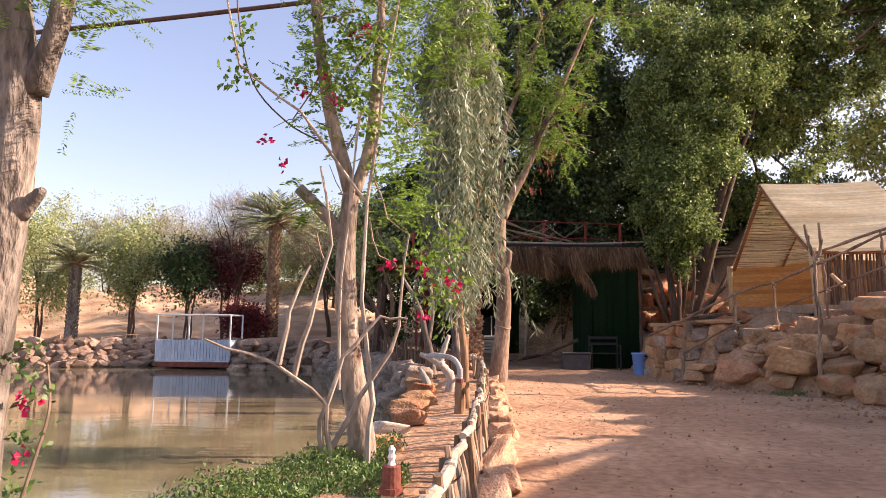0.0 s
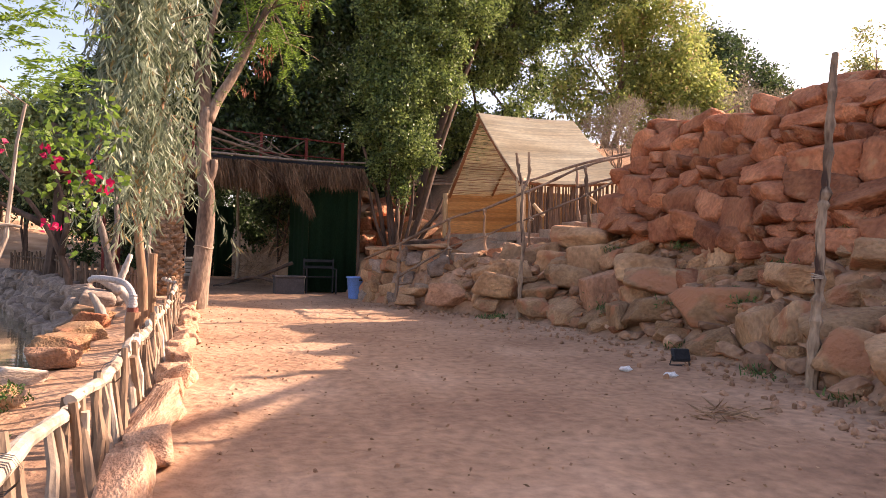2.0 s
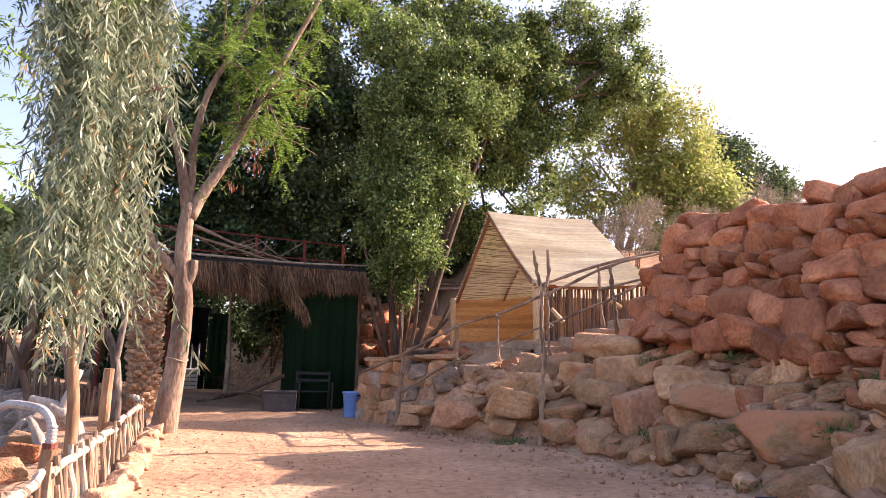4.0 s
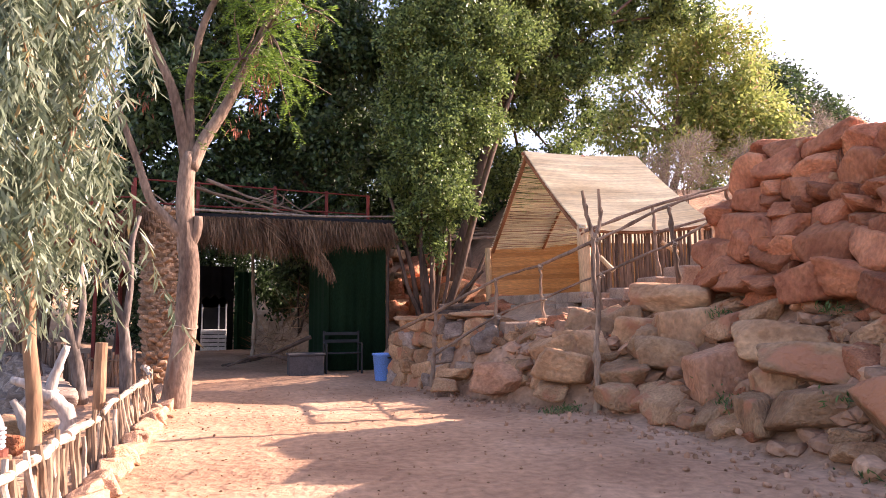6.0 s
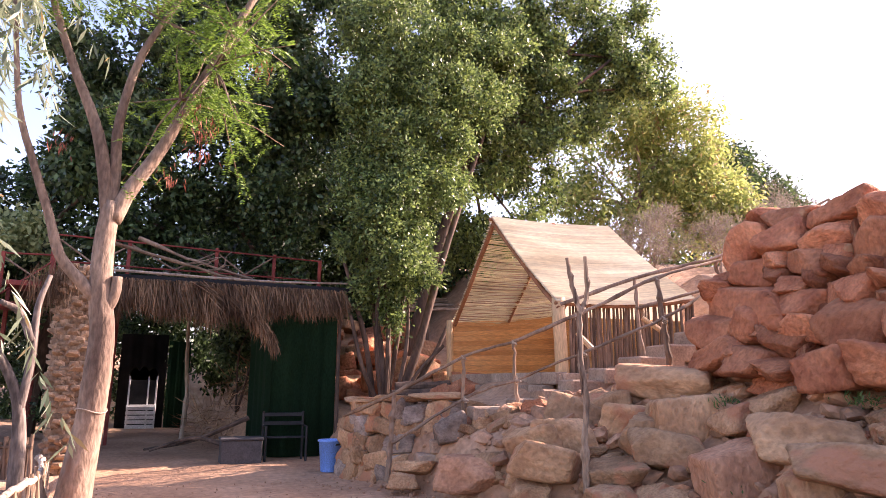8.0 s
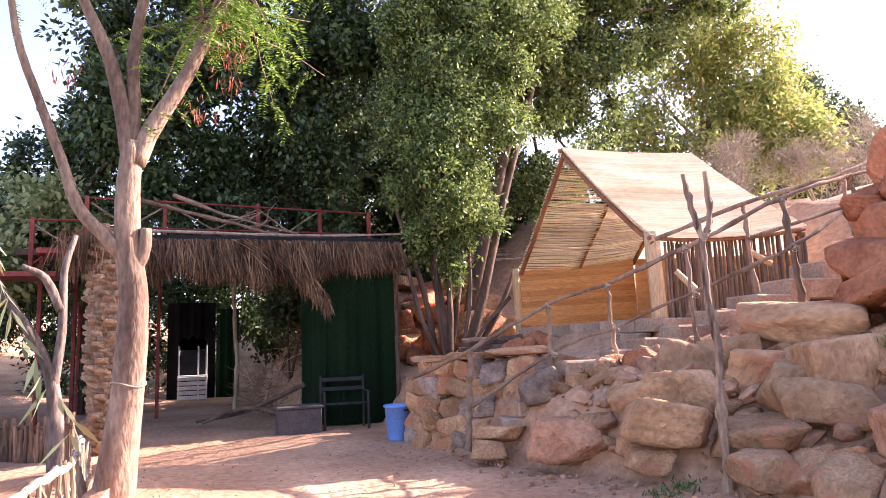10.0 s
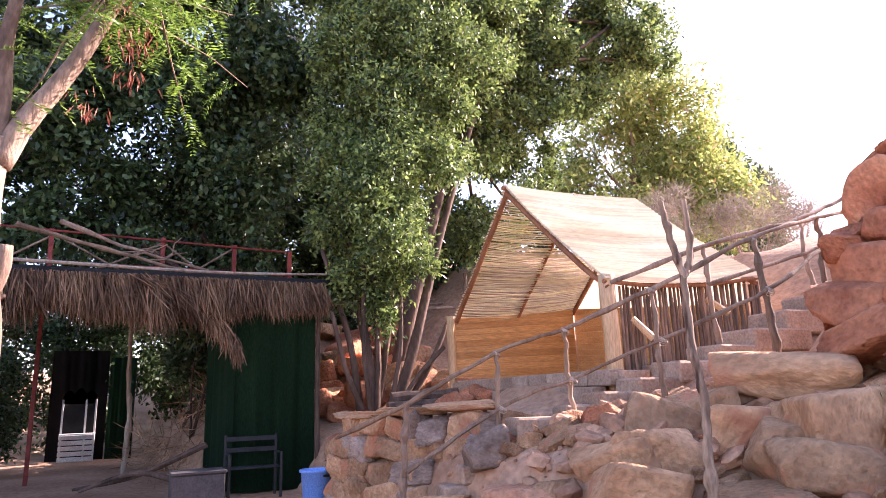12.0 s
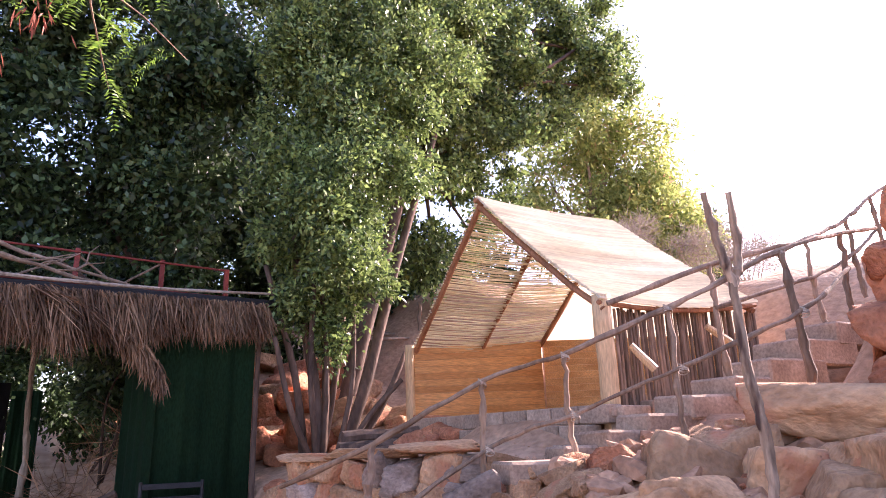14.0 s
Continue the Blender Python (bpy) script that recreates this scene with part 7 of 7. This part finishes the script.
for i, (x, y, zz, w, d, h, rz, m) in enumerate(BIG):
    stone(slope, (x - 0.06, y - 0.08, zz + 0.05 + 0.08 * h), (w * 0.96, d * 1.0, h * 0.88), (rnd.uniform(-12, 12), rnd.uniform(-10, 10), rz - 35), m, i * 5 + 2)
taken = [(b[0], b[1], max(b[3], b[4]) * 0.42) for b in BIG]
made = 0
for k in range(3400):
    y = rnd.uniform(12.6, 15.1) if k < 260 else rnd.uniform(2.5, 14.4)
    d = rnd.uniform(0.1, 1.3) if k < 260 else rnd.uniform(0.15, 2.5)
    x = float(np.interp(y, FOOT_Y, FOOT_X)) + d
    big = rnd.random()
    if k < 260:
        s = rnd.uniform(0.22, 0.48)
    elif k < 1300:
        s = rnd.uniform(0.28, 0.62) if y < 9.5 else rnd.uniform(0.26, 0.55)
    else:
        s = rnd.uniform(0.10, 0.26)
    if d < 0.5 and s > 0.5 or (9.5 < y < 13 and d > 1.4 and big < 0.7) or (y > 11 and big < 0.3):
        continue
    if any((x - a) ** 2 + (y - b) ** 2 < (c + s * 0.30) ** 2 for a, b, c in taken):
        continue
    taken.append((x, y, s * 0.36))
    zz = ground_at(x, y)
    stone(slope, (x, y, zz + s * 0.16), (s * 1.25, s * 0.9, s * rnd.uniform(0.42, 0.7)), (rnd.uniform(-24, 24), rnd.uniform(-26, 10), rnd.uniform(-80, 30)), TAN_STONE if rnd.random() < 0.86 else RED_STONE, rnd.randrange(99))
    made += 1
    if made > 285:
        break

# loose red rock and roots on the bank under the big tree
for k in range(90):
    x, y = rnd.uniform(5.7, 8.4), rnd.uniform(18.2, 24.5)
    s = rnd.uniform(0.15, 0.5) if y < 20.8 else rnd.uniform(0.4, 0.9)
    stone(slope, (x, y, ground_at(x, y) + s * 0.12), (s * 1.2, s, s * 0.6), (rnd.uniform(-20, 20), rnd.uniform(-20, 20), rnd.uniform(0, 180)), RED_STONE if k % 3 else TAN_STONE, rnd.randrange(99))

# low retaining wall beside the bucket
ret = thing("retaining_wall", "low dry-stone retaining wall of rough sandstone", "stone wall", (5.6, 16.6, 0.3), kind="structure")
line = [Vector((4.98, 17.75, 0)), Vector((5.15, 17.0, 0)), Vector((5.55, 16.2, 0)), Vector((5.95, 15.75, 0)), Vector((6.7, 15.35, 0))]
for r_ in range(5):
    z = 0.08 + r_ * 0.255
    for a, b in zip(line, line[1:]):
        L = (b - a).length
        u = rnd.uniform(-0.1, 0.1)
        while u < L:
            w = rnd.uniform(0.28, 0.62)
            p = a.lerp(b, min(1, (u + w / 2) / L))
            ang = math.degrees(math.atan2(b.y - a.y, b.x - a.x))
            if z < ground_at(p.x + 0.6, p.y + 0.35) + 0.15:
                stone(ret, (p.x + z * 0.12, p.y + z * 0.1, z + rnd.uniform(-.03, .03)), (w * 1.1, 0.42, 0.30 * rnd.uniform(.9, 1.15)), (rnd.uniform(-6, 6), rnd.uniform(-8, 8), ang + rnd.uniform(-12, 12)), TAN_STONE if rnd.random() < .8 else GREY_STONE, rnd.randrange(99))
            u += w * 0.96
cap = [(5.2, 17.1, 1.26, 0.8, 0.4, 0.1), (5.6, 16.4, 1.3, 0.9, 0.4, 0.1), (6.1, 15.9, 1.34, 0.8, 0.45, 0.12)]
for i, (x, y, z, w, d, h) in enumerate(cap):
    stone(ret, (x, y, z), (w, d, h), (0, 0, -60 + i * 8), TAN_STONE, i + 3)

# kerb of plastered stones along the path, outside the fence
kerb = thing("stone_kerb", "uneven kerb of sand-plastered stones along the fence", "kerb", (0.5, 8, 0), kind="structure")
y = 3.0
while y < 16.6:
    w = rnd.choice((0.14, 0.22, 0.32, 0.5)) * rnd.uniform(0.85, 1.2)
    x = fence_x(y) + 0.2
    stone(kerb, (x + rnd.uniform(-.03, .03), y + w / 2, 0.025 + rnd.uniform(-.02, .03)), (0.22 * rnd.uniform(.7, 1.2), w * 1.4, 0.17 * rnd.uniform(.7, 1.3)), (rnd.uniform(-16, 16), rnd.uniform(-22, 10), rnd.uniform(-24, 24)), KERB_STONE, rnd.randrange(99))
    y += w * 0.9

# stones edging the pond
edge = thing("pond_edge_stones", "loose stones edging the pond bank", "stones", (-0.8, 9, 0), kind="structure")
EDGE = [(-0.52, 7.35, 0.03, 0.5, 0.36, 0.26, TAN_STONE), (-0.50, 8.3, 0.02, 0.55, 0.36, 0.22, PALE_STONE), (-0.36, 9.1, 0.05, 0.55, 0.4, 0.28, SOIL_STONE), (-0.42, 10.2, 0.05, 0.6, 0.4, 0.28, TAN_STONE), (-0.4, 11.2, 0.05, 0.6, 0.45, 0.3, TAN_STONE), (-0.88, 4.75, -0.08, 0.62, 0.4, 0.34, PALE_STONE),
        (-0.45, 4.9, 0.02, 0.5, 0.4, 0.26, SOIL_STONE), (-0.4, 12.6, 0.05, 0.6, 0.45, 0.3, RED_STONE), (-0.5, 13.8, 0.05, 0.7, 0.5, 0.3, TAN_STONE), (-0.68, 7.0, -0.02, 0.4, 0.3, 0.25, RED_STONE), (-0.75, 8.2, -0.06, 0.35, 0.3, 0.22, PALE_STONE)]
for i, (x, y, z, w, d, h, m) in enumerate(EDGE):
    stone(edge, (x, y, z - 0.02), (w * 0.85, d * 0.8, h * 0.8), (rnd.uniform(-8, 8), rnd.uniform(-8, 8), rnd.uniform(-30, 30)), m, i * 3 + 1)
poly = [Vector((*p, 0)) for p in POND[7:11]]
for a, b in zip(poly, poly[1:]):
    L = (b - a).length
    nrm = Vector((b.y - a.y, a.x - b.x, 0)).normalized()
    for r_ in range(4):
        u = 0.0
        while u < L:
            w = rnd.uniform(0.35, 0.6)
            p = a.lerp(b, u / L) + nrm * (0.05 + r_ * 0.2)
            stone(edge, (p.x, p.y, WATER_Z + 0.08 + r_ * 0.23 + rnd.uniform(-.04, .04)), (w * 1.15, 0.45, 0.34), (rnd.uniform(-15, 15), rnd.uniform(-15, 15), rnd.uniform(-90, 90)), GREY_STONE, rnd.randrange(99))
            u += w


def joined_stones(name, label, pieces, material):
    """Stones too far off to pick apart, in one mesh."""
    V, F = [], []
    for at, size, rot, sd in pieces:
        me = SMALL_SHAPES[sd % len(SMALL_SHAPES)]
        m = pose(*at, *rot) @ Matrix.Diagonal((*size, 1))
        o = len(V)
        V += [tuple(m @ v.co) for v in me.vertices]
        F += [tuple(o + i for i in p.vertices) for p in me.polygons]
    me = bpy.data.meshes.new(name)
    me.from_pydata(V, [], F)
    tagged(part(name, me, material), label, "stones", kind="stuff")


FAR_STONE = mat("far_pond_stone", (0.20, 0.13, 0.10), (0.38, 0.27, 0.20), 2.0, 0.9, 0.5, 12.0, jitter=0.4, island=True)
pieces = []
poly = [Vector((*p, 0)) for p in POND[10:17]]
for a, b in zip(poly, poly[1:]):
    L = (b - a).length
    nrm = Vector((b.y - a.y, a.x - b.x, 0)).normalized()
    for r_ in range(5):
        u = 0.0
        while u < L:
            w = rnd.uniform(0.35, 0.75)
            p = a.lerp(b, u / L) + nrm * (0.02 + r_ * 0.13)
            pieces.append(((p.x, p.y, WATER_Z + 0.1 + r_ * 0.235 + rnd.uniform(-.04, .04)), (w * 1.2, 0.5, 0.34), (rnd.uniform(-15, 15), rnd.uniform(-15, 15), rnd.uniform(-40, 40)), rnd.randrange(99)))
            u += w
joined_stones("far_bank_stones", "dry-stone facing of the far pond bank", pieces, FAR_STONE)
RUBBLE = mat("rubble_stone", (0.30, 0.155, 0.09), (0.52, 0.31, 0.19), 1.8, 0.92, 0.7, 14.0, jitter=0.32, island=True, bump_dist=0.03)
pieces = []
for k in range(520):
    y = rnd.uniform(2.8, 15.0)
    d = rnd.uniform(0.05, 2.5)
    x = float(np.interp(y, FOOT_Y, FOOT_X)) + d
    s = rnd.uniform(0.10, 0.30)
    pieces.append(((x, y, ground_at(x, y) + s * 0.18), (s * 1.35, s, s * rnd.uniform(0.45, 0.75)), (rnd.uniform(-25, 25), rnd.uniform(-25, 25), rnd.uniform(0, 360)), rnd.randrange(99)))
joined_stones("slope_rubble", "small broken stones between the rocks of the slope", pieces, RUBBLE)
CLOD = mat("sand_clods", (0.30, 0.16, 0.09), (0.50, 0.29, 0.18), 3.0, 0.95, 0.4, 20.0, jitter=0.3, island=True)
pieces = []
for k in range(4200):
    y = rnd.uniform(3.0, 17.5)
    x = rnd.uniform(0.9, float(np.interp(y, FOOT_Y, FOOT_X)) + 1.6)
    if rnd.random() > (0.13 if x < float(np.interp(y, FOOT_Y, FOOT_X)) - 0.9 else 1):
        continue
    s = rnd.uniform(0.008, 0.028) if x < 5 else rnd.uniform(0.012, 0.06)
    pieces.append(((x, y, ground_at(x, y) + s * 0.2), (s * 1.3, s, s * 0.7), (rnd.uniform(0, 90), rnd.uniform(0, 90), rnd.uniform(0, 360)), rnd.randrange(99)))
joined_stones("pebbles", "small stones and clods scattered on the sand", pieces, CLOD)
